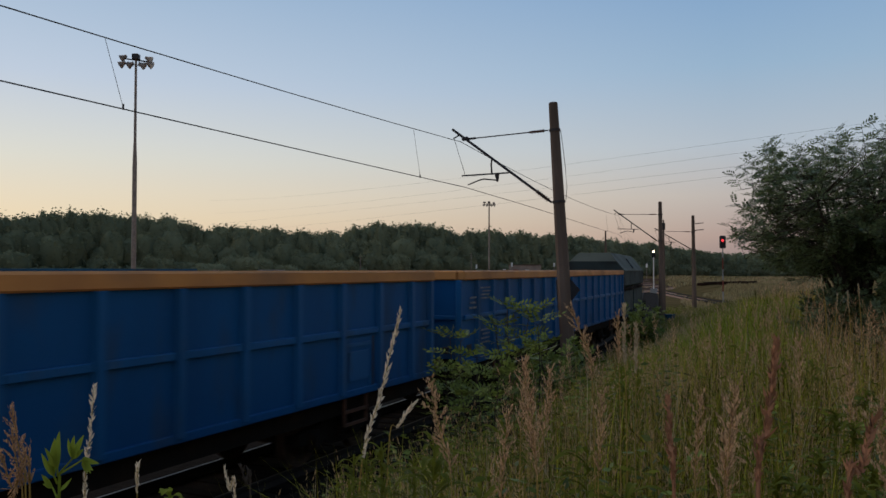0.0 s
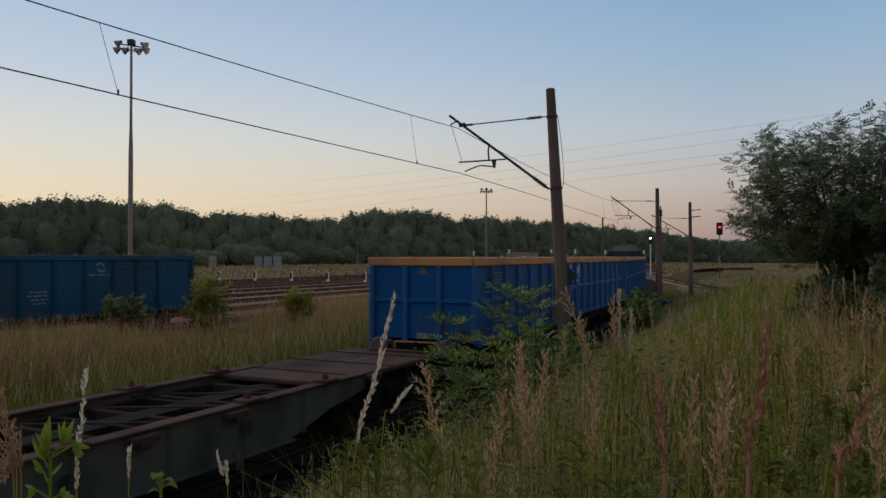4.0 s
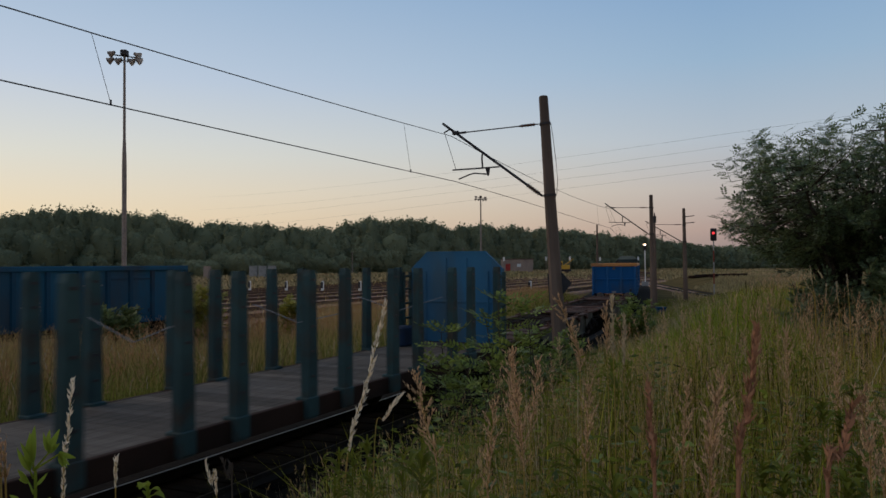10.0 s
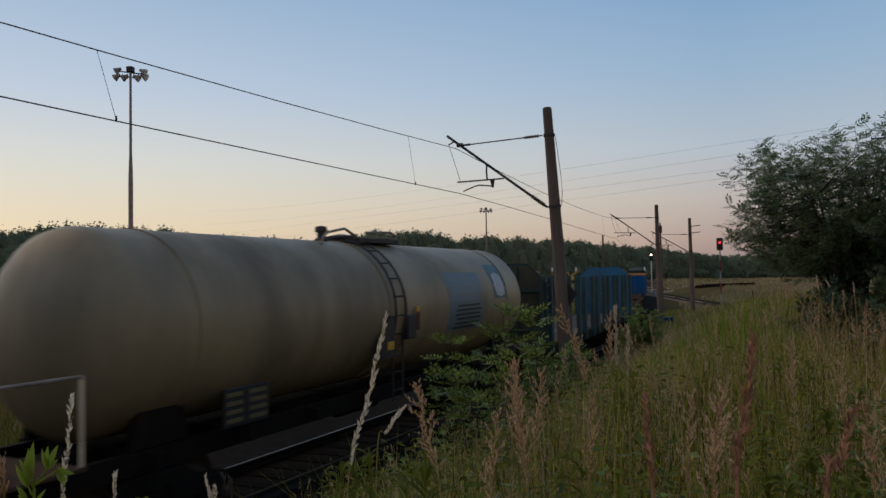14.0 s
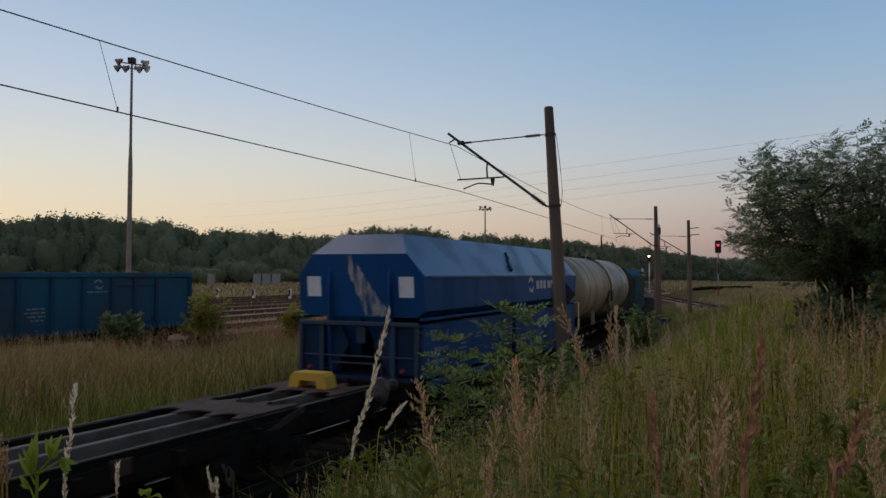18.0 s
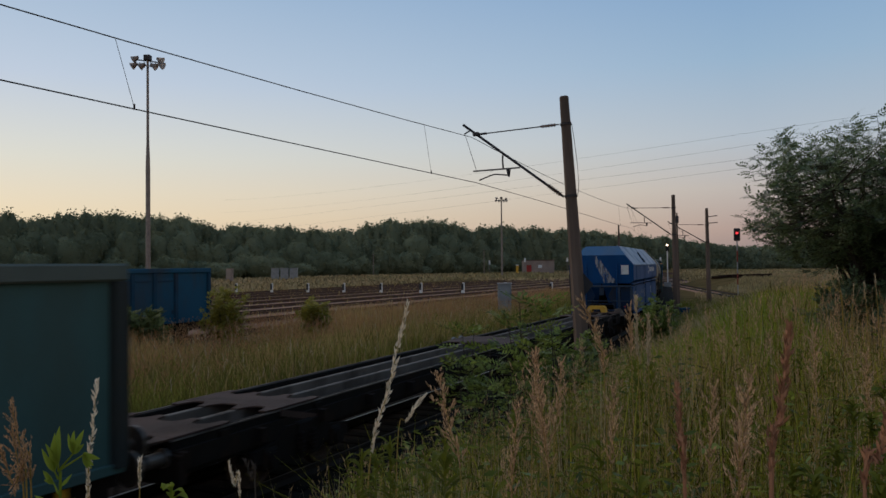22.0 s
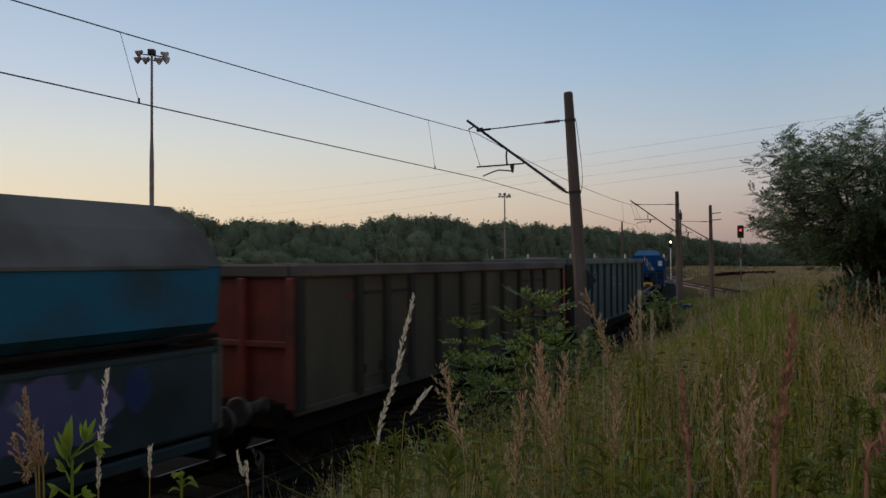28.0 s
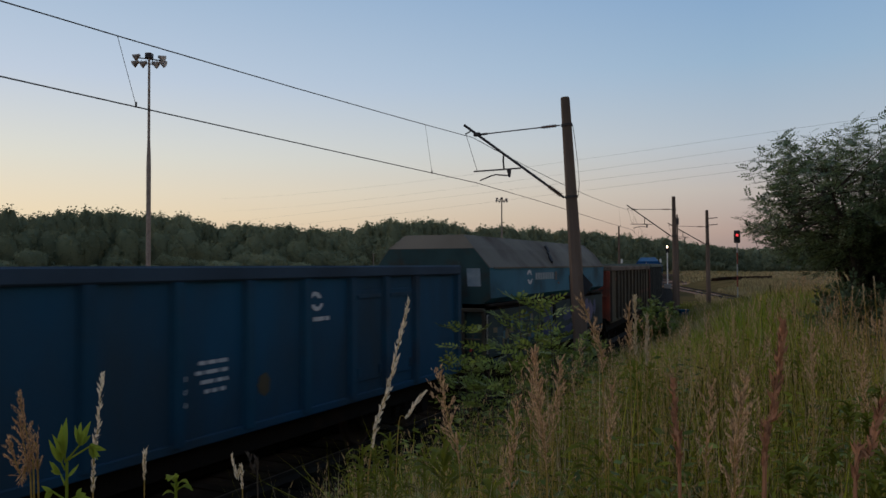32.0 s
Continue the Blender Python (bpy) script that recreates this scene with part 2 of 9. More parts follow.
RUST = (0.10, 0.045, 0.025)
SOOT = (0.02, 0.018, 0.016)
M = {
    "soil": material("soil", (0.135, 0.10, 0.048), (0.08, 0.066, 0.03), 0.35, 0.95, bump=0.6, fine=6.0, spec=0.0),
    # near-black: the train's shade over the line is put into this colour
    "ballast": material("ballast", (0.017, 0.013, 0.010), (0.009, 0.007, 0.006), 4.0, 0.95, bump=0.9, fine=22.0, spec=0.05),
    "yard_ballast": material("yard_ballast", (0.36, 0.225, 0.16), (0.25, 0.155, 0.11), 0.7, 0.95, bump=0.6, fine=9.0, spec=0.05),
    "concrete": material("concrete", (0.158, 0.115, 0.090), (0.10, 0.074, 0.058), 2.0, 0.9, bump=0.35, fine=35.0, dirt=(0.08, 0.06, 0.045), dirt_scale=1.2, stretch=(1, 1, 0.25), spec=0.2),
    "sleeper": material("sleeper", (0.17, 0.125, 0.095), (0.10, 0.072, 0.055), 3.0, 0.95, bump=0.4, vary=0.25),
    # sleepers and rail sides of the line, near-black with the train's shade put in
    "shaded_sleeper": material("shaded_sleeper", (0.010, 0.008, 0.0065), (0.006, 0.005, 0.0045), 3.0, 0.95, bump=0.4, vary=0.3, spec=0.05),
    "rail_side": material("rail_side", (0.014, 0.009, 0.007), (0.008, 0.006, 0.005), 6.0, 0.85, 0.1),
    # right-hand rail head, darker: its missing sky glint is put into the colour
    "rail_no_glint": material("rail_no_glint", (0.035, 0.024, 0.018), (0.02, 0.015, 0.012), 3.0, 0.75, 0.2, bump=0.05),
    "rail_top": material("rail_top", (0.15, 0.135, 0.13), (0.07, 0.06, 0.055), 1.5, 0.32, 1.0, bump=0.03),
    "galvanised": material("galvanised", (0.28, 0.235, 0.20), (0.19, 0.16, 0.135), 4.0, 0.65, 0.25),
    "dark_steel": material("dark_steel", (0.06, 0.055, 0.055), (0.035, 0.03, 0.03), 4.0, 0.6, 0.6),
    "wire": material("wire", (0.05, 0.045, 0.045), (0.03, 0.03, 0.03), 4.0, 0.55, 0.6, bump=0),
    "insulator": material("insulator", (0.12, 0.05, 0.03), (0.08, 0.035, 0.02), 6.0, 0.25, bump=0),
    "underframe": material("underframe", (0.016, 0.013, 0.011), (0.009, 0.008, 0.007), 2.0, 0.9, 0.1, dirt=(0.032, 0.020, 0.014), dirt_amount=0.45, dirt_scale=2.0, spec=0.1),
    "wheel": material("wheel", (0.09, 0.055, 0.04), (0.05, 0.035, 0.03), 5.0, 0.7, 0.4),
    "buffer": material("buffer", (0.07, 0.06, 0.055), (0.14, 0.12, 0.10), 5.0, 0.5, 0.5),
    "blue": material("blue", (0.004, 0.084, 0.24), (0.004, 0.063, 0.185), 0.8, 0.55, spec=0.15, bump=0.06, dirt=(0.035, 0.062, 0.10), dirt_amount=0.35, dirt_scale=1.4, stretch=(1, 1, 0.35)),
    # lighter than blue: light caught by the raised ribs is in the colour
    "blue_rib": material("blue_rib", (0.008, 0.10, 0.265), (0.006, 0.075, 0.20), 0.8, 0.5, spec=0.2, bump=0.06, dirt=(0.04, 0.07, 0.11), dirt_amount=0.35, dirt_scale=1.4, stretch=(1, 1, 0.35)),
    "orange": material("orange", (0.55, 0.245, 0.07), (0.42, 0.185, 0.06), 1.3, 0.55, bump=0.06, dirt=(0.30, 0.16, 0.08), dirt_amount=0.4, spec=0.25),
    "navy": material("navy", (0.005, 0.064, 0.20), (0.004, 0.05, 0.155), 0.9, 0.55, bump=0.05, dirt=(0.016, 0.052, 0.115), dirt_amount=0.35, dirt_scale=1.1, stretch=(1, 1, 0.35), spec=0.14),
    "navy_frame": material("navy_frame", (0.03, 0.055, 0.095), (0.02, 0.036, 0.06), 2.0, 0.6, bump=0.1, dirt=(0.06, 0.065, 0.07), dirt_amount=0.5, dirt_scale=2.0, spec=0.25),
    "navy_dirty": material("navy_dirty", (0.012, 0.035, 0.085), (0.009, 0.024, 0.055), 1.2, 0.7, bump=0.1, dirt=(0.03, 0.034, 0.04), dirt_amount=0.55, dirt_scale=1.5, spec=0.15),
    # navy again, lighter: sky light on the roof is put into the colour
    "navy_sky_lit": material("navy_sky_lit", (0.032, 0.11, 0.235), (0.024, 0.088, 0.19), 0.9, 0.36, bump=0.05, dirt=(0.06, 0.11, 0.17), dirt_amount=0.45, dirt_scale=0.8, spec=0.5),
    "old_blue": material("old_blue", (0.008, 0.078, 0.145), (0.007, 0.06, 0.112), 0.9, 0.62, spec=0.2, bump=0.1, dirt=(0.04, 0.055, 0.07), dirt_amount=0.55, dirt_scale=0.9, stretch=(1, 1, 0.4)),
    "worn_blue": material("worn_blue", (0.010, 0.066, 0.132), (0.008, 0.05, 0.10), 0.9, 0.68, spec=0.15, bump=0.12, dirt=(0.03, 0.046, 0.058), dirt_amount=0.6, dirt_scale=0.8, stretch=(1, 1, 0.4)),
    "worn_blue_rim": material("worn_blue_rim", (0.032, 0.058, 0.092), (0.024, 0.042, 0.066), 0.9, 0.7, spec=0.15, bump=0.1),
    "rust_orange": material("rust_orange", (0.11, 0.042, 0.02), (0.06, 0.026, 0.014), 4.0, 0.8, bump=0.15),
    "old_blue_rib": material("old_blue_rib", (0.005, 0.055, 0.105), (0.005, 0.038, 0.075), 0.9, 0.6, spec=0.2, bump=0.1, dirt=(0.03, 0.038, 0.05), dirt_amount=0.5),
    "green": material("green", (0.048, 0.112, 0.112), (0.034, 0.082, 0.082), 0.8, 0.65, spec=0.2, bump=0.1, dirt=(0.06, 0.082, 0.07), dirt_amount=0.6, dirt_scale=0.8, stretch=(1, 1, 0.4)),
    "rusty_end": material("rusty_end", (0.045, 0.036, 0.028), (0.028, 0.024, 0.02), 1.4, 0.85, bump=0.15, dirt=(0.075, 0.05, 0.03), dirt_amount=0.35, spec=0.1),
    "green_rim": material("green_rim", (0.105, 0.135, 0.12), (0.08, 0.10, 0.088), 0.9, 0.7, spec=0.2, bump=0.1, dirt=(0.09, 0.085, 0.07), dirt_amount=0.4),
    # darker than the green body: the ribs' shade is put into this colour
    "green_rib_shade": material("green_rib_shade", (0.012, 0.02, 0.024), (0.015, 0.022, 0.02), 0.9, 0.7, bump=0.1, dirt=(0.04, 0.035, 0.028), dirt_amount=0.3),
    "brown": material("brown", (0.10, 0.083, 0.052), (0.075, 0.062, 0.04), 0.7, 0.8, spec=0.15, bump=0.15, dirt=(0.055, 0.054, 0.04), dirt_amount=0.6, dirt_scale=0.7, stretch=(1, 1, 0.4)),
    "brown_rib": material("brown_rib", (0.042, 0.035, 0.026), (0.03, 0.026, 0.02), 0.9, 0.75, bump=0.1, spec=0.15),
    "red_faded": material("red_faded", (0.15, 0.03, 0.02), (0.08, 0.028, 0.02), 2.5, 0.75, bump=0.1, dirt=(0.06, 0.045, 0.035), dirt_amount=0.6, dirt_scale=3.0),
    "brown_rim": material("brown_rim", (0.135, 0.105, 0.085), (0.10, 0.08, 0.065), 0.9, 0.75, bump=0.1, spec=0.15, dirt=(0.08, 0.06, 0.05), dirt_amount=0.4),
    "red": material("red", (0.22, 0.035, 0.018), (0.15, 0.03, 0.018), 1.5, 0.65, bump=0.1, dirt=(0.06, 0.03, 0.022), dirt_amount=0.4),
    "stake_paint": material("stake_paint", (0.036, 0.076, 0.078), (0.025, 0.05, 0.052), 1.5, 0.7, spec=0.15, bump=0.1, dirt=(0.06, 0.045, 0.033), dirt_amount=0.45, dirt_scale=2.0),
    "sky_blue": material("sky_blue", (0.034, 0.15, 0.265), (0.027, 0.115, 0.21), 1.1, 0.55, spec=0.2, bump=0.08, dirt=(0.07, 0.11, 0.13), dirt_amount=0.4, dirt_scale=1.0, stretch=(1, 1, 0.3)),
    "planks": material("planks", (0.108, 0.094, 0.080), (0.064, 0.056, 0.047), 2.0, 0.9, bump=0.3, stretch=(6, 0.5, 1), vary=0.3, spec=0.12),
    "tank_paint": material("tank_paint", (0.285, 0.225, 0.128), (0.20, 0.16, 0.094), 0.9, 0.5, bump=0.05, dirt=(0.12, 0.095, 0.06), dirt_amount=0.4, dirt_scale=0.7, stretch=(1, 1, 0.3), coat=0.1),
    "tank_patch": material("tank_patch", (0.10, 0.155, 0.20), (0.12, 0.16, 0.18), 1.6, 0.5, bump=0.05, dirt=(0.2, 0.17, 0.12), dirt_amount=0.3, dirt_scale=2.0),
    "teal": material("teal", (0.05, 0.14, 0.15), (0.04, 0.11, 0.12), 2.0, 0.5),
    "rust_deck": material("rust_deck", (0.115, 0.055, 0.037), (0.055, 0.033, 0.025), 0.9, 0.85, bump=0.35, fine=26.0, dirt=(0.032, 0.025, 0.021), dirt_amount=0.55, spec=0.15),
    "sill_grey": material("sill_grey", (0.11, 0.104, 0.08), (0.075, 0.072, 0.056), 0.9, 0.8, bump=0.15, dirt=(0.032, 0.027, 0.022), dirt_amount=0.45, dirt_scale=0.9, spec=0.1),
    "dark_rust": material("dark_rust", (0.045, 0.024, 0.017), (0.022, 0.014, 0.011), 0.9, 0.9, bump=0.3, spec=0.1),
    # near-black; also covers the added sheets that stand for shade in deck gaps
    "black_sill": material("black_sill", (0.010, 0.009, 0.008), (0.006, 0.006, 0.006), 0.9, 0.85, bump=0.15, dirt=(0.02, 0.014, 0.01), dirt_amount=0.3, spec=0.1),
    "grey_deck": material("grey_deck", (0.135, 0.122, 0.106), (0.085, 0.076, 0.066), 1.2, 0.75, bump=0.2, dirt=(0.03, 0.022, 0.018), dirt_amount=0.5, dirt_scale=1.4, spec=0.2),
    "rust_plate": material("rust_plate", (0.068, 0.042, 0.033), (0.04, 0.026, 0.021), 1.2, 0.8, bump=0.25, dirt=(0.032, 0.024, 0.02), dirt_amount=0.45, dirt_scale=1.4, spec=0.2),
    "pale_paint": material("pale_paint", (0.30, 0.30, 0.28), (0.2, 0.2, 0.19), 5.0, 0.6),
    "yard_rail": material("yard_rail", (0.11, 0.058, 0.035), (0.065, 0.035, 0.022), 6.0, 0.85, 0.1),
    "yellow": material("yellow", (0.62, 0.36, 0.03), (0.5, 0.28, 0.03), 2.0, 0.5),
    "roof_green": material("roof_green", (0.085, 0.10, 0.082), (0.06, 0.072, 0.06), 0.8, 0.75, spec=0.2, bump=0.1, dirt=(0.05, 0.05, 0.042), dirt_amount=0.4, dirt_scale=0.7),
    "roof_grey": material("roof_grey", (0.155, 0.142, 0.118), (0.115, 0.104, 0.087), 0.8, 0.8, spec=0.15, bump=0.12, dirt=(0.055, 0.042, 0.034), dirt_amount=0.4, dirt_scale=0.7),
    "teal_band": material("teal_band", (0.014, 0.125, 0.20), (0.011, 0.095, 0.155), 0.8, 0.6, spec=0.2, bump=0.1, dirt=(0.035, 0.055, 0.06), dirt_amount=0.5, dirt_scale=0.9),
    "olive_side": material("olive_side", (0.036, 0.054, 0.054), (0.024, 0.037, 0.039), 0.8, 0.75, spec=0.15, bump=0.12, dirt=(0.03, 0.028, 0.026), dirt_amount=0.55),
    "white_mark": material("white_mark", (0.50, 0.52, 0.54), (0.36, 0.38, 0.40), 6.0, 0.7, bump=0.05, fine=60.0),
    "faded_white": material("faded_white", (0.27, 0.31, 0.33), (0.17, 0.22, 0.25), 5.0, 0.7, bump=0.05),
    "grey_mark": material("grey_mark", (0.20, 0.22, 0.24), (0.12, 0.14, 0.17), 6.0, 0.7, bump=0.05),
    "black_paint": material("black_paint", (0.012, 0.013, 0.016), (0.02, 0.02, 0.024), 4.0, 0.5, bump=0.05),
    "purple": material("purple", (0.075, 0.07, 0.155), (0.06, 0.055, 0.125), 3.0, 0.6),
    "spray_blue": material("spray_blue", (0.008, 0.022, 0.095), (0.012, 0.03, 0.08), 3.0, 0.6),
    "spray_dim": material("spray_dim", (0.016, 0.055, 0.075), (0.012, 0.038, 0.052), 3.0, 0.65),
    "spray_cyan": material("spray_cyan", (0.02, 0.105, 0.15), (0.014, 0.07, 0.105), 3.0, 0.6, dirt=(0.03, 0.045, 0.05), dirt_amount=0.5, dirt_scale=3.0),
    "spray_green": material("spray_green", (0.05, 0.11, 0.03), (0.035, 0.07, 0.025), 3.0, 0.6),
    "spray_cream": material("spray_cream", (0.15, 0.11, 0.05), (0.11, 0.085, 0.045), 3.0, 0.6),
    "white_paint": material("white_paint", (0.72, 0.72, 0.70), (0.55, 0.55, 0.52), 3.0, 0.6),
    "red_paint": material("red_paint", (0.45, 0.04, 0.03), (0.3, 0.03, 0.025), 3.0, 0.6),
    "hut_wall": material("hut_wall", (0.34, 0.26, 0.21), (0.26, 0.20, 0.165), 0.6, 0.9, bump=0.2),
    "box_grey": material("box_grey", (0.31, 0.31, 0.30), (0.23, 0.23, 0.22), 1.5, 0.65, spec=0.2),
    "bark": material("bark", (0.07, 0.055, 0.04), (0.04, 0.032, 0.025), 6.0, 0.95, bump=0.7, stretch=(3, 3, 0.6)),
    "leaf": material("leaf", (0.15, 0.185, 0.065), (0.10, 0.13, 0.045), 0.5, 0.5, bump=0, vary=0.4, island=True, leaf=0.4, spec=0.2),
    "leaf_dark": material("leaf_dark", (0.155, 0.20, 0.092), (0.092, 0.128, 0.06), 0.5, 0.40, bump=0, vary=0.5, island=True, leaf=0.55, spec=0.5),
    "leaf_bush": material("leaf_bush", (0.17, 0.22, 0.048), (0.088, 0.12, 0.028), 1.0, 0.5, bump=0, vary=0.55, island=True, leaf=0.35, spec=0.15),
    "leaf_bright": material("leaf_bright", (0.27, 0.33, 0.045), (0.19, 0.25, 0.035), 2.0, 0.6, bump=0, vary=0.3, island=True, leaf=0.5, spec=0.05),
    "leaf_weed": material("leaf_weed", (0.195, 0.215, 0.027), (0.115, 0.135, 0.019), 2.0, 0.6, bump=0, vary=0.5, island=True, leaf=0.45, spec=0.06),
    "seed_mid": material("seed_mid", (0.55, 0.44, 0.28), (0.42, 0.33, 0.2), 8.0, 0.8, bump=0, vary=0.3, island=True, leaf=0.3),
    "leaf_gold": material("leaf_gold", (0.30, 0.27, 0.045), (0.22, 0.21, 0.04), 2.0, 0.55, bump=0, vary=0.3, island=True, leaf=0.4, spec=0.2),
    "field_head": material("field_head", (0.50, 0.28, 0.135), (0.38, 0.215, 0.11), 0.3, 0.85, bump=0, vary=0.35, island=True, leaf=0.35, fine=1.5, spec=0.05),
    "wood_far": material("wood_far", (0.235, 0.265, 0.165), (0.155, 0.185, 0.115), 0.03, 0.9, bump=0, vary=0.14, island=True, fine=0.4, spec=0.05, leaf=0.4),
    "grass_green": material("grass_green", (0.28, 0.268, 0.032), (0.175, 0.175, 0.022), 0.6, 0.6, bump=0, vary=0.95, island=True, leaf=0.45, fine=3.0, spec=0.05),
    "grass_deep": material("grass_deep", (0.09, 0.098, 0.012), (0.05, 0.058, 0.009), 0.6, 0.6, bump=0, vary=0.6, island=True, leaf=0.3, fine=3.0, spec=0.08),
    "grass_strip": material("grass_strip", (0.235, 0.235, 0.05), (0.14, 0.145, 0.032), 0.4, 0.7, bump=0, vary=0.6, island=True, leaf=0.35, fine=2.0, spec=0.05),
    "grass_straw": material("grass_straw", (0.415, 0.295, 0.085), (0.30, 0.212, 0.054), 0.7, 0.7, bump=0, vary=0.5, island=True, leaf=0.3, fine=3.0, spec=0.08),
    "grass_field": material("grass_field", (0.48, 0.345, 0.145), (0.34, 0.25, 0.10), 0.25, 0.8, bump=0, vary=0.5, island=True, leaf=0.35, fine=1.5, spec=0.05),
    "panicle": material("panicle", (0.47, 0.315, 0.155), (0.33, 0.225, 0.105), 1.5, 0.85, bump=0, vary=0.4, island=True, leaf=0.4, spec=0.1),
    "far_straw": material("far_straw", (0.44, 0.335, 0.19), (0.31, 0.24, 0.125), 0.03, 0.8, bump=0, vary=0.3, island=True, leaf=0.35, fine=0.3, spec=0.1, dirt=(0.15, 0.165, 0.06), dirt_scale=0.035, dirt_amount=0.7),
    "plume": material("plume", (0.60, 0.395, 0.225), (0.40, 0.26, 0.145), 1.5, 0.85, bump=0, vary=0.5, island=True, leaf=0.45, spec=0.05),
    "seed_pale": material("seed_pale", (0.85, 0.75, 0.58), (0.70, 0.60, 0.44), 8.0, 0.8, bump=0, vary=0.25, island=True, leaf=0.25),
    "seed_red": material("seed_red", (0.38, 0.19, 0.105), (0.25, 0.118, 0.065), 8.0, 0.85, bump=0, vary=0.4, island=True, spec=0.1),
    "lamp_red": glow("lamp_red", (1.0, 0.05, 0.06), 1.2),
    "lamp_white": glow("lamp_white", (1.0, 0.72, 0.5), 9.0),
}


# ---- mesh helpers ----
def link_mesh(name, me, mat, parent=None, label=""):
    me.materials.append(M[mat] if isinstance(mat, str) else mat)
    ob = new(name, me)
    if parent is not None:
        ob.parent = parent
    if label:
        ob["label"] = label
    return ob


def part(name, bm, mat, parent=None, label="", smooth=False):
    me = bpy.data.meshes.new(name)
    bm.normal_update()
    bm.to_mesh(me)
    bm.free()
    if smooth:
        me.polygons.foreach_set("use_smooth", [True] * len(me.polygons))
    return link_mesh(name, me, mat, parent, label)


def tri_mesh(name, verts, faces):
    """A mesh from arrays of vertices and triangles."""
    me = bpy.data.meshes.new(name)
    verts, faces = np.asarray(verts, dtype=np.float32), np.asarray(faces, dtype=np.int32)
    me.vertices.add(len(verts))
    me.vertices.foreach_set("co", verts.ravel())
    me.loops.add(len(faces) * 3)
    me.loops.foreach_set("vertex_index", faces.ravel())
    me.polygons.add(len(faces))
    me.polygons.foreach_set("loop_start", np.arange(0, len(faces) * 3, 3, dtype=np.int32))
    me.update(calc_edges=True)
    return me


def box(bm, lo, hi, bevel=0.0, m=None):
    """A box between two corners, its edges bevelled."""
    lo, hi = Vector(lo), Vector(hi)
    mid, size = (lo + hi) / 2, hi - lo
    mat = Matrix.Translation(mid) @ Matrix.Diagonal((*size, 1))
    if m is not None:
        mat = m @ mat
    vs = bmesh.ops.create_cube(bm, size=1, matrix=mat)["verts"]
    if bevel:
        es = list({e for v in vs for e in v.link_edges})
        bmesh.ops.bevel(bm, geom=es, offset=bevel, segments=1, affect="EDGES")
    return bm


def rod(bm, a, b, r, r2=None, seg=8, caps=True):
    """A round bar from a to b."""
    a, b = Vector(a), Vector(b)
    d = b - a
    mat = Matrix.Translation((a + b) / 2) @ d.to_track_quat("Z", "Y").to_matrix().to_4x4()
    bmesh.ops.create_cone(bm, cap_ends=caps, segments=seg, radius1=r, radius2=r if r2 is None else r2, depth=d.length, matrix=mat)
    return bm


def beam(bm, a, b, w, h):
    """A square bar from a to b, w wide and h deep."""
    a, b = Vector(a), Vector(b)
    d = b - a
    mat = Matrix.Translation((a + b) / 2) @ d.to_track_quat("Y", "Z").to_matrix().to_4x4() @ Matrix.Diagonal((w, d.length, h, 1))
    bmesh.ops.create_cube(bm, size=1, matrix=mat)
    return bm


def prism(bm, outline, y0, y1, m=None):
    """Extrudes an outline of (x, z) pairs along y."""
    m = m or Matrix()
    a = [bm.verts.new(m @ Vector((x, y0, z))) for x, z in outline]
    b = [bm.verts.new(m @ Vector((x, y1, z))) for x, z in outline]
    bm.faces.new(a)
    bm.faces.new(b[::-1])
    k = len(a)
    for i in range(k):
        bm.faces.new((a[i], b[i], b[(i + 1) % k], a[(i + 1) % k]))
    bmesh.ops.recalc_face_normals(bm, faces=bm.faces)
    return bm


def slab(bm, outline, x0, x1):
    """Extrudes an outline of (y, z) pairs along x."""
    a = [bm.verts.new((x0, y, z)) for y, z in outline]
    b = [bm.verts.new((x1, y, z)) for y, z in outline]
    bm.faces.new(a)
    bm.faces.new(b[::-1])
    k = len(a)
    for i in range(k):
        bm.faces.new((a[i], b[i], b[(i + 1) % k], a[(i + 1) % k]))
    bmesh.ops.recalc_face_normals(bm, faces=bm.faces)
    return bm


def lathe(bm, profile, axis_m, seg=20):
    """Turns a profile of (radius, height) round the z axis of axis_m."""
    rings = []
    for r, z in profile:
        rings.append([bm.verts.new(axis_m @ Vector((r * math.cos(2 * math.pi * k / seg), r * math.sin(2 * math.pi * k / seg), z))) for k in range(seg)])
    for a, b in zip(rings, rings[1:]):
        for k in range(seg):
            bm.faces.new((a[k], a[(k + 1) % seg], b[(k + 1) % seg], b[k]))
    bm.faces.new(rings[0][::-1])
    bm.faces.new(rings[-1])
    return bm


def B():
    return bmesh.new()


def thing(name, m, label, category, group="", kind=""):
    ob = new(name)
    ob.empty_display_size = 0.3
    ob.matrix_basis = m
    return tagged(ob, label, category, group, kind)

# ---- the line: straight, then a left-hand curve, then straight again ----
LINE_X, CURVE_START, CURVE_END, RADIUS = -8.745, 9.7, 62.0, 268.8


def on_line(u, off=0.0):
    """Place on the line u metres along it, off metres to its right, and the heading there (radians to the left)."""
    k = min(max(u, CURVE_START), CURVE_END)
    th = (k - CURVE_START) / RADIUS
    x = LINE_X - RADIUS * (1 - math.cos(th))
    y = CURVE_START + RADIUS * math.sin(th)
    rest = u - k
    x -= rest * math.sin(th)
    y += rest * math.cos(th)
    return x + off * math.cos(th), y + off * math.sin(th), th


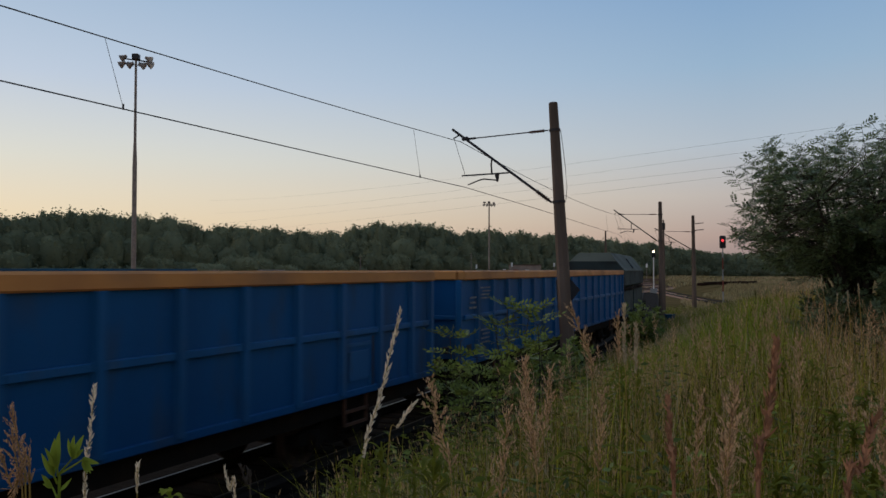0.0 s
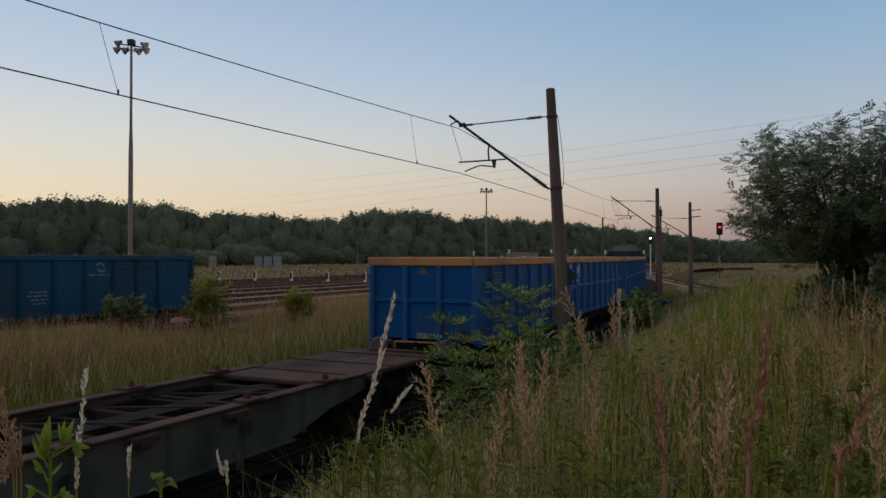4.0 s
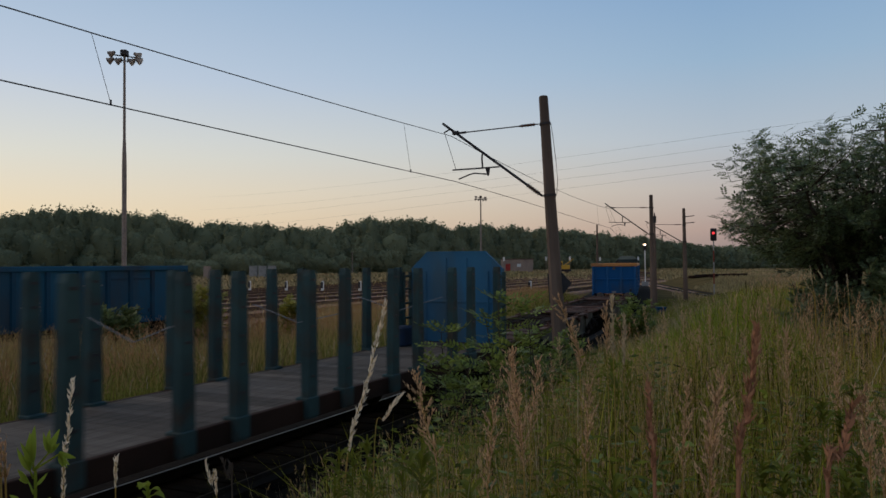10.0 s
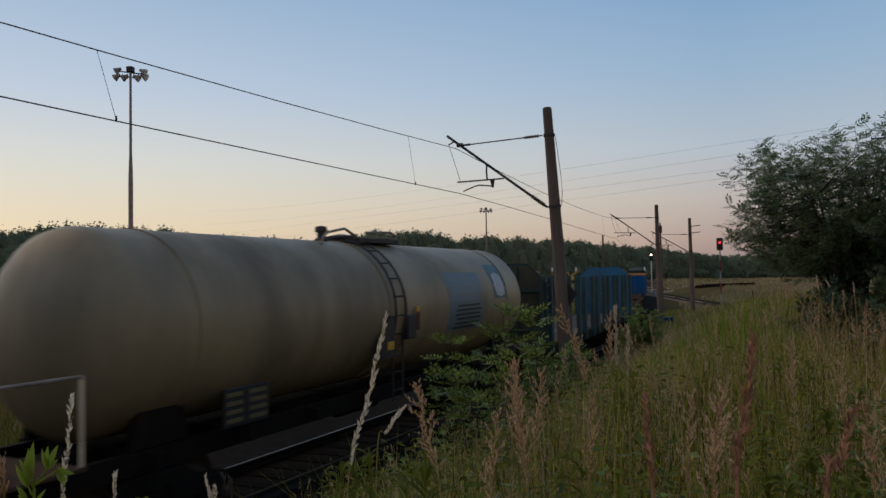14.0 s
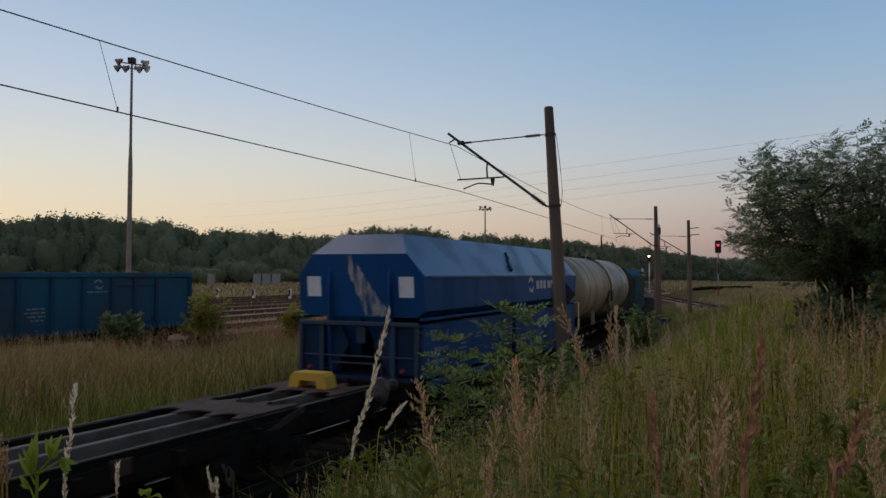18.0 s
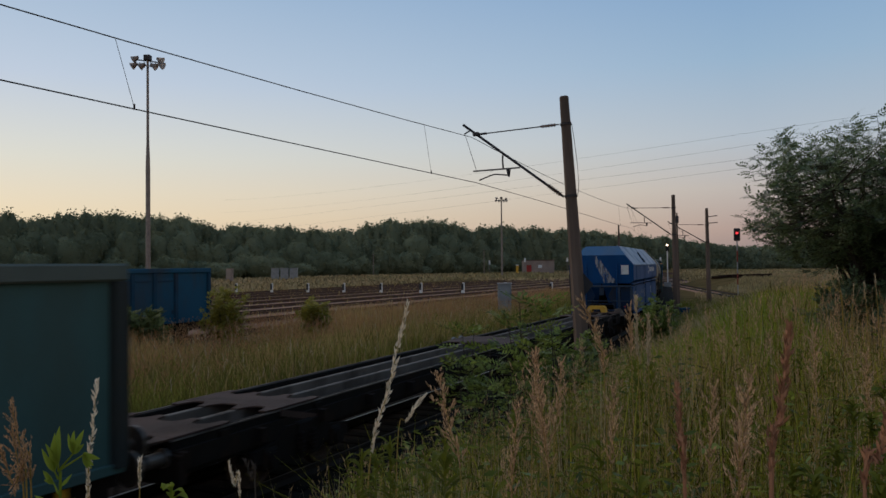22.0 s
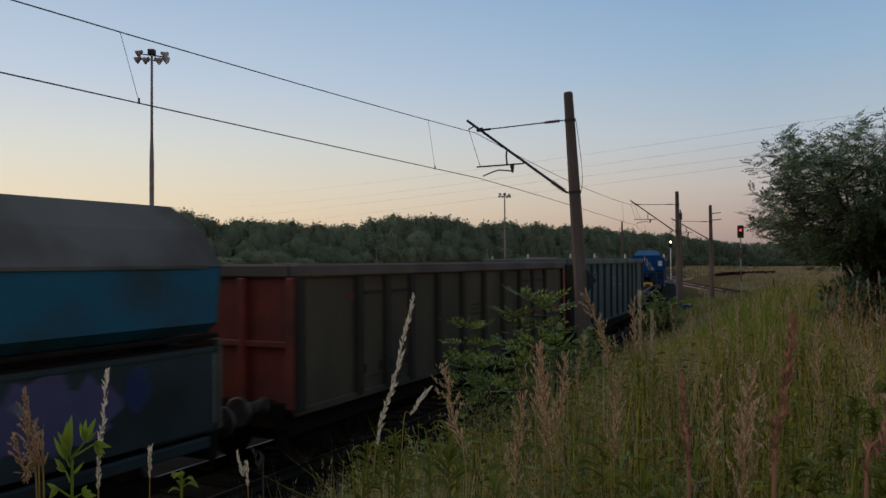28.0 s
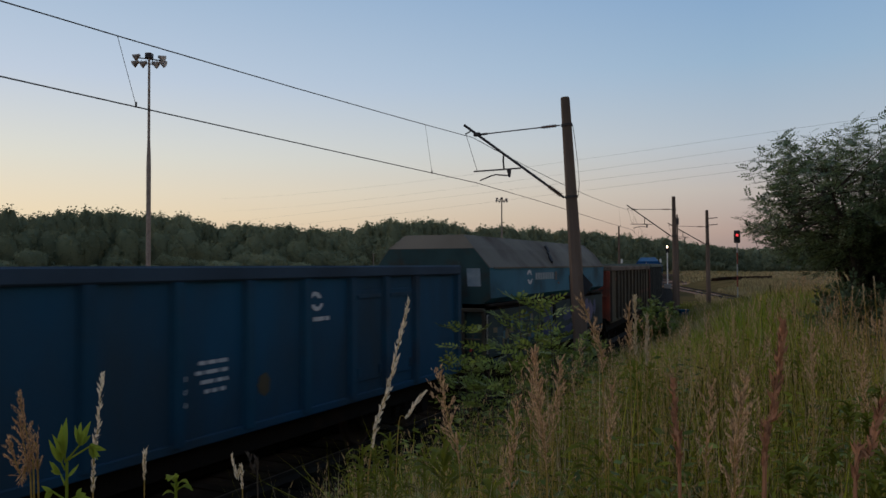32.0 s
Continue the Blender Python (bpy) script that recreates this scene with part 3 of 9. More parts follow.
def line_x_at(y):
    y1 = CURVE_START + RADIUS * math.sin((CURVE_END - CURVE_START) / RADIUS)
    if y <= CURVE_START:
        return LINE_X
    if y <= y1:
        return LINE_X - RADIUS + math.sqrt(RADIUS ** 2 - (y - CURVE_START) ** 2)
    th = (CURVE_END - CURVE_START) / RADIUS
    return LINE_X - RADIUS * (1 - math.cos(th)) - (y - y1) * math.tan(th)


def ease(a, b, v):
    v = min(1.0, max(0.0, (v - a) / (b - a)))
    return v * v * (3 - 2 * v)


GROUND = -0.42


def ground_z(x, y):
    """The yard lies level; a bank rises to the right of the line, with the camera on top of it."""
    d = x - line_x_at(y)
    top = 1.98 - 1.9 * ease(26, 74, y) * (1 - ease(6, 30, x))
    rise = ease(1.9, 7.6, d)
    z = GROUND + top * rise
    z += 0.10 * noise.noise((x * 0.25, y * 0.25, 0)) * (0.3 + rise)
    r = math.hypot(x, y)
    return z - 0.2 * ease(120, 420, r) + 1.0 * ease(100, 200, r) * ease(40, 90, -x) + 0.9 * ease(75, 130, y) * ease(3, 11, x + 4 + 0.32 * (y - 70)) * (1 - ease(180, 270, y))


def build_ground():
    xs = sorted({*np.round(np.arange(-40, 20, 0.6), 2), *range(-900, 701, 20), *range(-120, 61, 4)})
    ys = sorted({*np.round(np.arange(-8, 70, 0.8), 2), *range(-200, 1201, 20), *range(-40, 201, 4)})
    nx = len(xs)
    verts = [(x, y, ground_z(x, y)) for y in ys for x in xs]
    faces = []
    for j in range(len(ys) - 1):
        for i in range(nx - 1):
            a = j * nx + i
            faces += [(a, a + 1, a + nx), (a + 1, a + nx + 1, a + nx)]
    me = tri_mesh("ground", verts, faces)
    me.polygons.foreach_set("use_smooth", [True] * len(me.polygons))
    tagged(link_mesh("ground", me, "soil"), "dry grassy earth between the railway tracks", "ground", kind="structure")


build_ground()

# ---- the train ----
# Train coordinate p: metres along the line at the moment when the train has gone 0; front is larger.
def gone(t):
    return 5.66 * (t - 15) - 0.013 * (t - 15) ** 2


ROLLING = []     # (wagon, its middle p, half distance of its bogies)
WHEELS = []      # wheelsets that turn
WHEEL_R = 0.46
RAIL_Z = -0.18   # top of the rails


def wheelset_mesh():
    bm = B()
    rod(bm, (-1.0, 0, 0), (1.0, 0, 0), 0.08, seg=10)
    for s in (-1, 1):
        m = Matrix.Translation((s * 0.72, 0, 0)) @ Matrix.Rotation(radians(90 * s), 4, "Y")
        lathe(bm, [(0.10, 0.10), (0.16, 0.10), (0.30, 0.035), (0.38, 0.03), (0.39, 0.065), (WHEEL_R, 0.065), (WHEEL_R, -0.05), (WHEEL_R + 0.03, -0.055),
                   (WHEEL_R + 0.03, -0.075), (0.38, -0.075), (0.30, -0.01), (0.14, -0.10)], m, 24)
        for k in range(4):
            a = k * math.pi / 2
            rod(bm, (s * 0.77, 0.24 * math.cos(a), 0.24 * math.sin(a)), (s * 0.80, 0.24 * math.cos(a), 0.24 * math.sin(a)), 0.035, seg=6)
    me = bpy.data.meshes.new("wheelset")
    bm.normal_update()
    bm.to_mesh(me)
    bm.free()
    me.materials.append(M["wheel"])
    return me


def bogie_frame_mesh():
    bm = B()
    for s in (-1, 1):
        slab(bm, [(-1.30, 0.42), (-1.30, 0.62), (-0.75, 0.68), (-0.45, 0.86), (0.45, 0.86), (0.75, 0.68), (1.30, 0.62), (1.30, 0.42), (0.62, 0.42), (0.38, 0.30), (-0.38, 0.30), (-0.62, 0.42)],
             s * 1.0 - 0.06, s * 1.0 + 0.06)
    box(bm, (-1.1, -0.22, 0.5), (1.1, 0.22, 0.88), 0.03)
    for e in (-1, 1):
        box(bm, (-1.0, e * 1.28 - 0.05, 0.45), (1.0, e * 1.28 + 0.05, 0.58))
        for s in (-1, 1):
            rod(bm, (s * 0.62, e * 0.34, 0.40), (s * 0.62, e * 0.34, 0.62), 0.05)
    me = bpy.data.meshes.new("bogie")
    bm.normal_update()
    bm.to_mesh(me)
    bm.free()
    me.materials.append(M["underframe"])
    return me


def axle_box_mesh():
    bm = B()
    box(bm, (-0.10, -0.17, -0.16), (0.10, 0.17, 0.17), 0.04)
    rod(bm, (0.10, 0, 0), (0.16, 0, 0), 0.12, seg=14)
    me = bpy.data.meshes.new("axle_box")
    bm.normal_update()
    bm.to_mesh(me)
    bm.free()
    me.materials.append(M["underframe"])
    return me


def spring_mesh():
    bm = B()
    for k in range(5):
        rod(bm, (0, 0, -0.16 + 0.07 * k), (0, 0, -0.13 + 0.07 * k), 0.075, seg=10)
    rod(bm, (0, 0, -0.17), (0, 0, 0.17), 0.045, seg=8)
    me = bpy.data.meshes.new("spring")
    bm.normal_update()
    bm.to_mesh(me)
    bm.free()
    me.materials.append(M["underframe"])
    return me


ME_WHEELS, ME_BOGIE, ME_AXLEBOX, ME_SPRING = wheelset_mesh(), bogie_frame_mesh(), axle_box_mesh(), spring_mesh()


def child(name, me, parent, at=(0, 0, 0), rz=0.0, label=""):
    ob = new(name, me)
    ob.parent = parent
    ob.matrix_basis = pose(*at, 0, 0, rz)
    if label:
        ob["label"] = label
    return ob


def bogie(wagon, y):
    b = child("bogie", ME_BOGIE, wagon, (0, y, RAIL_Z))
    for e in (-0.9, 0.9):
        WHEELS.append(child("wheelset", ME_WHEELS, b, (0, e, WHEEL_R)))
        for s in (-1, 1):
            child("axle_box", ME_AXLEBOX, b, (s * 1.02, e, WHEEL_R), 0 if s > 0 else 180)
    for s in (-1, 1):
        for e in (-0.16, 0.16):
            child("spring", ME_SPRING, b, (s * 1.10, e, 0.56))
    return b


def buffer_mesh():
    bm = B()
    m = Matrix.Rotation(radians(-90), 4, "X")
    lathe(bm, [(0.13, 0), (0.13, 0.04), (0.095, 0.05), (0.095, 0.34), (0.07, 0.35), (0.07, 0.52), (0.22, 0.55), (0.225, 0.60), (0.20, 0.615)], m, 16)
    me = bpy.data.meshes.new("buffer")
    bm.normal_update()
    bm.to_mesh(me)
    bm.free()
    me.materials.append(M["buffer"])
    return me


def hook_mesh():
    bm = B()
    beam(bm, (0, 0, 0), (0, 0.32, 0), 0.07, 0.14)
    slab(bm, [(0.30, -0.10), (0.30, 0.12), (0.42, 0.14), (0.46, 0.05), (0.40, 0.02), (0.37, 0.05), (0.36, -0.08)], -0.035, 0.035)
    for s in (-1, 1):
        rod(bm, (s * 0.06, 0.30, -0.02), (s * 0.05, 0.38, -0.42), 0.018, seg=6)
    rod(bm, (-0.06, 0.38, -0.42), (0.06, 0.38, -0.42), 0.022, seg=6)
    me = bpy.data.meshes.new("coupling_hook")
    bm.normal_update()
    bm.to_mesh(me)
    bm.free()
    me.materials.append(M["underframe"])
    return me


ME_BUFFER, ME_HOOK = buffer_mesh(), hook_mesh()


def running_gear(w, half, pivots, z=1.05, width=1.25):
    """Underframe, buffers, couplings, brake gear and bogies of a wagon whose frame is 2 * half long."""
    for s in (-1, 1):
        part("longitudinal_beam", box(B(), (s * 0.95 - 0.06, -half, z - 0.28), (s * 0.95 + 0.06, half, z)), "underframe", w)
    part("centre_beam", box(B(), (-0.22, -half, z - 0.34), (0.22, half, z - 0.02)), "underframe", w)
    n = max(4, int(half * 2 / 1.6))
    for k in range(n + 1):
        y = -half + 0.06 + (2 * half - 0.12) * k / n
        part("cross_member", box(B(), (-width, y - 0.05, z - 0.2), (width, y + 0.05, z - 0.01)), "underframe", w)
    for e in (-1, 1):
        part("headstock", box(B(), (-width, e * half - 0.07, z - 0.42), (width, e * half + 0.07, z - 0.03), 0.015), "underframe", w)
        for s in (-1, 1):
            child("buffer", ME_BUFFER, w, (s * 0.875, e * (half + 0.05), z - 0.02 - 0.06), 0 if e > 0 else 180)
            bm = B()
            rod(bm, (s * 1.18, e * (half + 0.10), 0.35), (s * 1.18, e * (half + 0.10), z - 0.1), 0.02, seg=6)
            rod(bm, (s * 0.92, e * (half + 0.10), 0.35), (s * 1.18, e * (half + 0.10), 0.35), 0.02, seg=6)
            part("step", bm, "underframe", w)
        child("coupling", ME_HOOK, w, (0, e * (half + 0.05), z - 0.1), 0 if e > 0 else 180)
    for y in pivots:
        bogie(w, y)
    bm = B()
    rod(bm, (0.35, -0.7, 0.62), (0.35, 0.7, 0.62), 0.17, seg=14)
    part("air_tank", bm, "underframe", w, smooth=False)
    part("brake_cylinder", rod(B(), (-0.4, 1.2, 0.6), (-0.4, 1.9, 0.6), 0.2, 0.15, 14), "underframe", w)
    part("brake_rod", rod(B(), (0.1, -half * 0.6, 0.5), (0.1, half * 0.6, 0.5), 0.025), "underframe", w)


def plate(w, name, y0, y1, z0, z1, mat, x=1.45, label="", thick=0.006):
    """A thin painted mark or plate on the wagon's right side."""
    return part(name, box(B(), (x, y0, z0), (x + thick, y1, z1)), mat, w, label)


def lines_of_writing(w, y0, y1, z0, z1, count, mat="grey_mark", x=1.45, seed=1):
    """Unreadable lettering as plain bars."""
    rnd = random.Random(seed)
    step = (z1 - z0) / count
    for k in range(count):
        cut = (y1 - y0) * rnd.uniform(0.0, 0.35)
        at_y, end_y = y0 + cut, y1
        while at_y < end_y - 0.03:
            word = min(end_y - at_y, (y1 - y0) * rnd.uniform(0.12, 0.4))
            plate(w, "mark", at_y, at_y + word, z0 + k * step + step * 0.3, z0 + k * step + step * 0.7, mat, x)
            at_y += word + (y1 - y0) * rnd.uniform(0.04, 0.09)


def blob_outline(cy, cz, ry, rz, seed, n=18, rough=0.12):
    rnd = random.Random(seed)
    return [(cy + ry * math.cos(2 * math.pi * k / n) * (1 + rnd.uniform(-rough, rough)), cz + rz * math.sin(2 * math.pi * k / n) * (1 + rnd.uniform(-rough, rough))) for k in range(n)]


def blob(w, cy, cz, ry, rz, mat, x=1.45, seed=1, name="paint_patch", thick=0.006, label="", rough=0.12):
    return part(name, slab(B(), blob_outline(cy, cz, ry, rz, seed, rough=rough), x, x + thick), mat, w, label)


def swirl(w, cy, cz, r, mat, x=1.45):
    """A round mark of two curved strokes."""
    for s in (-1, 1):
        bm = B()
        outer = [(cy + s * r * (math.cos(a) * 0.95 - 0.12), cz + s * r * math.sin(a) * 0.9) for a in np.linspace(0.3, 2.9, 9)]
        inner = [(cy + s * r * (math.cos(a) * 0.55 - 0.20), cz + s * r * (math.sin(a) * 0.48 + 0.05)) for a in np.linspace(2.7, 0.5, 9)]
        slab(bm, outer + inner, x, x + 0.006)
        part("emblem", bm, mat, w)


LETTER_R = (
    ((0, 0.12), (0.16, 0.12), (0.16, 0.67), (0, 0.67)),
    ((0.16, 0.56), (0.57, 0.56), (0.52, 0.67), (0.16, 0.67)),
    ((0.42, 0.42), (0.57, 0.47), (0.57, 0.56), (0.42, 0.56)),
    ((0.16, 0.37), (0.42, 0.37), (0.42, 0.45), (0.16, 0.45)),
    ((0.26, 0.37), (0.44, 0.16), (0.6, 0.16), (0.42, 0.37)),
    ((0, 0.22), (0, 0.19), (0.24, 0), (0.3, 0.1), (0.16, 0.22)),
    ((0.3, 0), (0.84, 0), (0.84, 0.1), (0.3, 0.1)),
)
LETTER_K = (
    ((0.15, 0.16), (0.29, 0.16), (0.29, 0.67), (0.15, 0.67)),
    ((0.29, 0.36), (0.38, 0.36), (0.67, 0.67), (0.51, 0.67), (0.29, 0.46)),
    ((0.38, 0.42), (0.34, 0.34), (0.53, 0.16), (0.69, 0.16)),
    ((0, 0), (0.98, 0), (0.98, 0.09), (0, 0.09)),
)
LETTER_M = (
    ((0.14, 0.15), (0.26, 0.15), (0.26, 0.65), (0.14, 0.65)),
    ((0.65, 0.15), (0.77, 0.15), (0.77, 0.65), (0.65, 0.65)),
    ((0.26, 0.5), (0.41, 0.3), (0.455, 0.3), (0.455, 0.42), (0.26, 0.65)),
    ((0.65, 0.5), (0.5, 0.3), (0.455, 0.3), (0.455, 0.42), (0.65, 0.65)),
    ((0, 0), (0.65, 0), (0.65, 0.09), (0, 0.09)),
)
LETTERS = {"R": LETTER_R, "K": LETTER_K, "M": LETTER_M}


def lettering(w, text, y, z, mat, x=1.412):
    """One painted block letter with the bar under it, on the right side; the strokes are given in metres."""
    bm = B()
    for k, stroke_ in enumerate(LETTERS[text]):
        slab(bm, [(y + a, z + b) for a, b in stroke_], x - 0.002, x + 0.004 + 0.0005 * k)
    return part("letter", bm, mat, w, "white painted block letter with a bar under it")


def gondola(name, p_front, p_rear, ribs, body, rib, rim, label, z_rim=3.1, z_low=0.86, rim_h=0.2, mid=None, doors=(), rib_w=0.16, pivots=None, end_mat=None, cap=0.06, rib_d=0.085):
    """An open wagon: shell with outside ribs, thick top rim, end posts, doors, underframe and bogies. ribs: p of each rib on the side."""
    p_mid, half = (p_front + p_rear) / 2, (p_front - p_rear) / 2
    w = thing(name, Matrix(), label, "freight wagon", "wagons of the passing train")
    zb, zt = z_low, z_rim - rim_h
    for s in (-1, 1):
        part("side_wall", box(B(), (s * 1.38 - 0.03, -half, zb), (s * 1.38 + 0.03, half, zt), 0.0), body, w)
    for e in (-1, 1):
        part("end_wall", box(B(), (-1.35, e * (half - 0.03) - 0.03, zb + 0.12), (1.35, e * (half - 0.03) + 0.03, zt)), end_mat or body, w)
    part("floor", box(B(), (-1.35, -half + 0.06, zb + 0.15), (1.35, half - 0.06, zb + 0.22)), "rust_deck", w)
    # rim round the top
    for s in (-1, 1):
        part("rim", box(B(), (s * 1.40 - 0.09, -half - 0.03, zt), (s * 1.40 + 0.09, half + 0.03, z_rim), 0.025), rim, w)
    for e in (-1, 1):
        part("rim", box(B(), (-1.31, e * half - 0.08, zt), (1.31, e * half + 0.08, z_rim), 0.025), rim, w)
    # ribs with sloping sides
    for s in (-1, 1):
        for p in ribs:
            y = p - p_mid
            bm = B()
            x0, x1 = s * 1.412, s * (1.412 + rib_d)
            prof = [(x0, y - rib_w / 2), (x1, y - rib_w / 3), (x1, y + rib_w / 3), (x0, y + rib_w / 2)]
            lo = [bm.verts.new((x, yy, zb + 0.02)) for x, yy in prof]
            hi = [bm.verts.new((x, yy, zt)) for x, yy in prof]
            bm.faces.new(lo)
            bm.faces.new(hi)
            for i in range(4):
                bm.faces.new((lo[i], lo[(i + 1) % 4], hi[(i + 1) % 4], hi[i]))
            bmesh.ops.recalc_face_normals(bm, faces=bm.faces)
            part("rib", bm, rib, w)
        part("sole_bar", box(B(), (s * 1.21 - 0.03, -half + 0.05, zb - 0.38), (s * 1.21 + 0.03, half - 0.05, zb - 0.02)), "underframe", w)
        part("bottom_sill", box(B(), (s * 1.41 - 0.045, -half, zb - 0.05), (s * 1.41 + 0.045, half, zb + 0.07), 0.012), body, w)
        if mid:
            edges = [-half] + [p - p_mid for p in sorted(ribs)] + [half]
            for a, b in zip(edges, edges[1:]):
                if b - a > 0.25:
                    part("mid_rail", box(B(), (s * 1.412 - 0.002 if s > 0 else -1.475, a + rib_w / 2, mid - 0.055), (1.475 if s > 0 else -1.41, b - rib_w / 2, mid + 0.055), 0.014), rib, w)
    # end posts and cross rail
    for e in (-1, 1):
        for x in (-1.36, -0.45, 0.45, 1.36):
            part("end_post", box(B(), (x - 0.07, e * half, zb + 0.05) if e > 0 else (x - 0.07, -half - 0.09, zb + 0.05),
                                 (x + 0.07, half + 0.09, zt) if e > 0 else (x + 0.07, -half, zt), 0.02), end_mat or rib, w)
        zz = mid or (zb + zt) / 2
        part("end_rail", box(B(), (-1.28, e * half + (0.0 if e > 0 else -0.07), zz - 0.05), (1.28, e * half + (0.07 if e > 0 else 0.0), zz + 0.05), 0.015), end_mat or body, w)
    for a, b, z0, z1 in doors:
        for s in (-1, 1):
            y0, y1 = a - p_mid, b - p_mid
            xs = (1.412, 1.432) if s > 0 else (-1.432, -1.412)
            d = part("door", box(B(), (xs[0], y0, z0), (xs[1], y1, z1), 0.008), body, w)
            xo = (1.432, 1.455) if s > 0 else (-1.455, -1.432)
            part("door_bar", box(B(), (xo[0], y0 + 0.05, z1 - 0.14), (xo[1], y1 - 0.05, z1 - 0.08)), rib, d)
            part("hinge", box(B(), (xo[0], y0 + 0.04, z0 + 0.08), (xo[1], y0 + 0.12, z0 + 0.24)), rib, d)
            part("hinge", box(B(), (xo[0], y1 - 0.12, z0 + 0.08), (xo[1], y1 - 0.04, z0 + 0.24)), rib, d)
    piv = pivots or half - 2.0
    running_gear(w, half, (-piv, piv))
    ROLLING.append((w, p_mid, piv))
    return w, p_mid


# long blue wagons with orange rims
def long_ribs(rear):
    return [rear + 0.95] + [rear + 2.06 + 1.235 * k for k in range(16)] + [rear + 21.5 - 0.1]


RKM_REAR = 80.88
for rear, tag in ((103.75, "plain"), (RKM_REAR, "letters")):
    ribs = long_ribs(rear)
    w, mid = gondola("open_wagon", rear + 21.5, rear, ribs, "blue", "blue_rib", "orange", "long blue ribbed open freight wagon with an orange rim",
                     z_rim=3.11, z_low=1.0, rim_h=0.21, mid=2.05, doors=((rear + 2.16, rear + 3.22, 1.02, 1.95), (rear + 18.1, rear + 19.1, 1.02, 1.95)), rib_w=0.17, pivots=8.0)
    lines_of_writing(w, rear + 1.15 - mid, rear + 1.85 - mid, 2.42, 2.75, 4, seed=3)
    lines_of_writing(w, rear + 1.15 - mid, rear + 1.8 - mid, 1.35, 1.75, 4, seed=4)
    lines_of_writing(w, rear + 0.25 - mid, rear + 0.85 - mid, 2.2, 2.55, 3, seed=5)
    for a in (rear + 2.16, rear + 18.1):
        # black strips that paint the shadow gap along the door edges
        for q in (a - 0.02, a + 1.0):
            plate(w, "door_gap", q - mid, q - mid + 0.05, 1.05, 1.96, "black_paint", 1.433)
        plate(w, "door_panel", a + 0.22 - mid, a + 0.84 - mid, 1.22, 1.72, "blue_rib", 1.433, "", 0.02)
        bm = B()
        for dy in (0.15, 0.85):
            beam(bm, (1.40, a + dy - mid, 0.46), (1.40, a + dy - mid, 0.98), 0.05, 0.04)
        for z in (0.48, 0.70):
            beam(bm, (1.40, a + 0.15 - mid, z), (1.40, a + 0.85 - mid, z), 0.05, 0.05)
        part("door_step", bm, "rust_orange", w, "rusty hanging step under the door")
    for q in (rear + 1.1, rear + 3.6, rear + 6.2):
        plate(w, "sill_mark", q - mid, q + 0.5 - mid, 1.06, 1.085, "grey_mark", 1.457)
    plate(w, "label_plate", rear + 0.3 - mid, rear + 0.62 - mid, 1.25, 1.42, "black_paint", 1.412)
    # warning triangle and marks on the rear end
    half = 10.75
    bm = B()
    vs = [bm.verts.new((x, -half - 0.012, z)) for x, z in ((-0.13, 2.70), (0.13, 2.70), (0.0, 2.92))]
    bm.faces.new(vs)
    part("warning_triangle", bm, "spray_cream", w, "small yellow warning triangle")
    part("number_plate", box(B(), (-0.16, -half - 0.016, 1.12), (0.12, -half - 0.008, 1.26)), "grey_mark", w)
    part("tail_lamp_bracket", box(B(), (1.0, -half - 0.13, 1.25), (1.14, -half - 0.09, 1.4), 0.01), "black_paint", w)
    for x in (-0.55, 0.55):
        bm = B()
        for dx in (-0.28, 0.28):
            rod(bm, (x * 0.5 + dx, -half - 0.42, 0.92), (x * 0.5 + dx, -half - 0.42, 1.08), 0.02)
        rod(bm, (x * 0.5 - 0.28, -half - 0.42, 1.08), (x * 0.5 + 0.28, -half - 0.42, 1.08), 0.02)
        part("shunter_handrail", bm, "orange", w)
    if tag == "letters":
        for ch, p in (("R", 89.36), ("K", 90.45), ("M", 91.67)):
            lettering(w, ch, p - mid, 2.21, "white_mark")
        for k, (z, b) in enumerate(((1.95, 91.36), (1.88, 90.80), (1.82, 90.78), (1.76, 91.0), (1.68, 91.28))):
            plate(w, "writing_line", 90.50 - mid, b - mid, z, z + 0.025, "grey_mark", 1.412)
        plate(w, "data_square", 90.77 - mid, 91.05 - mid, 1.10, 1.26, "grey_mark", 1.412)
        plate(w, "data_square", 90.80 - mid, 91.02 - mid, 1.13, 1.23, "blue", 1.412, thick=0.010)
        for k, (p, z, ry, rz) in enumerate(((86.66, 1.50, 0.22, 0.24), (86.98, 1.55, 0.20, 0.22), (87.29, 1.57, 0.18, 0.22), (87.71, 1.58, 0.21, 0.25), (88.11, 1.60, 0.14, 0.13), (88.49, 1.30, 0.31, 0.32), (89.59, 1.68, 0.25, 0.25), (89.76, 1.25, 0.24, 0.29), (90.62, 1.46, 0.18, 0.19))):
            blob(w, p - mid, z, ry, rz, "faded_white", 1.4115, seed=20 + k, name="paint_ring", thick=0.004 + 0.001 * (k % 2), rough=0.06)
            blob(w, p - mid, z, ry * 0.80, rz * 0.82, "black_paint", 1.4115, seed=20 + k, name="paint_letter", thick=0.008 + 0.001 * (k % 2), rough=0.06)
            if k in (2, 3):
                blob(w, p - mid, z - 0.02, ry * 0.40, rz * 0.28, "grey_mark", 1.4115, seed=40 + k, name="paint_letter", thick=0.012, rough=0.10)
            if k in (5, 8):
                blob(w, p + 0.05 - mid, z + 0.06, ry * 0.25, rz * 0.22, "spray_green", 1.4115, seed=40 + k, name="paint_letter", thick=0.012, rough=0.15)

# ribs of the shorter wagons, from the front end
SHORT = (0.08, 2.0, 3.15, 4.28, 5.6, 6.95, 8.3, 9.65, 10.95, 12.0, 13.05)


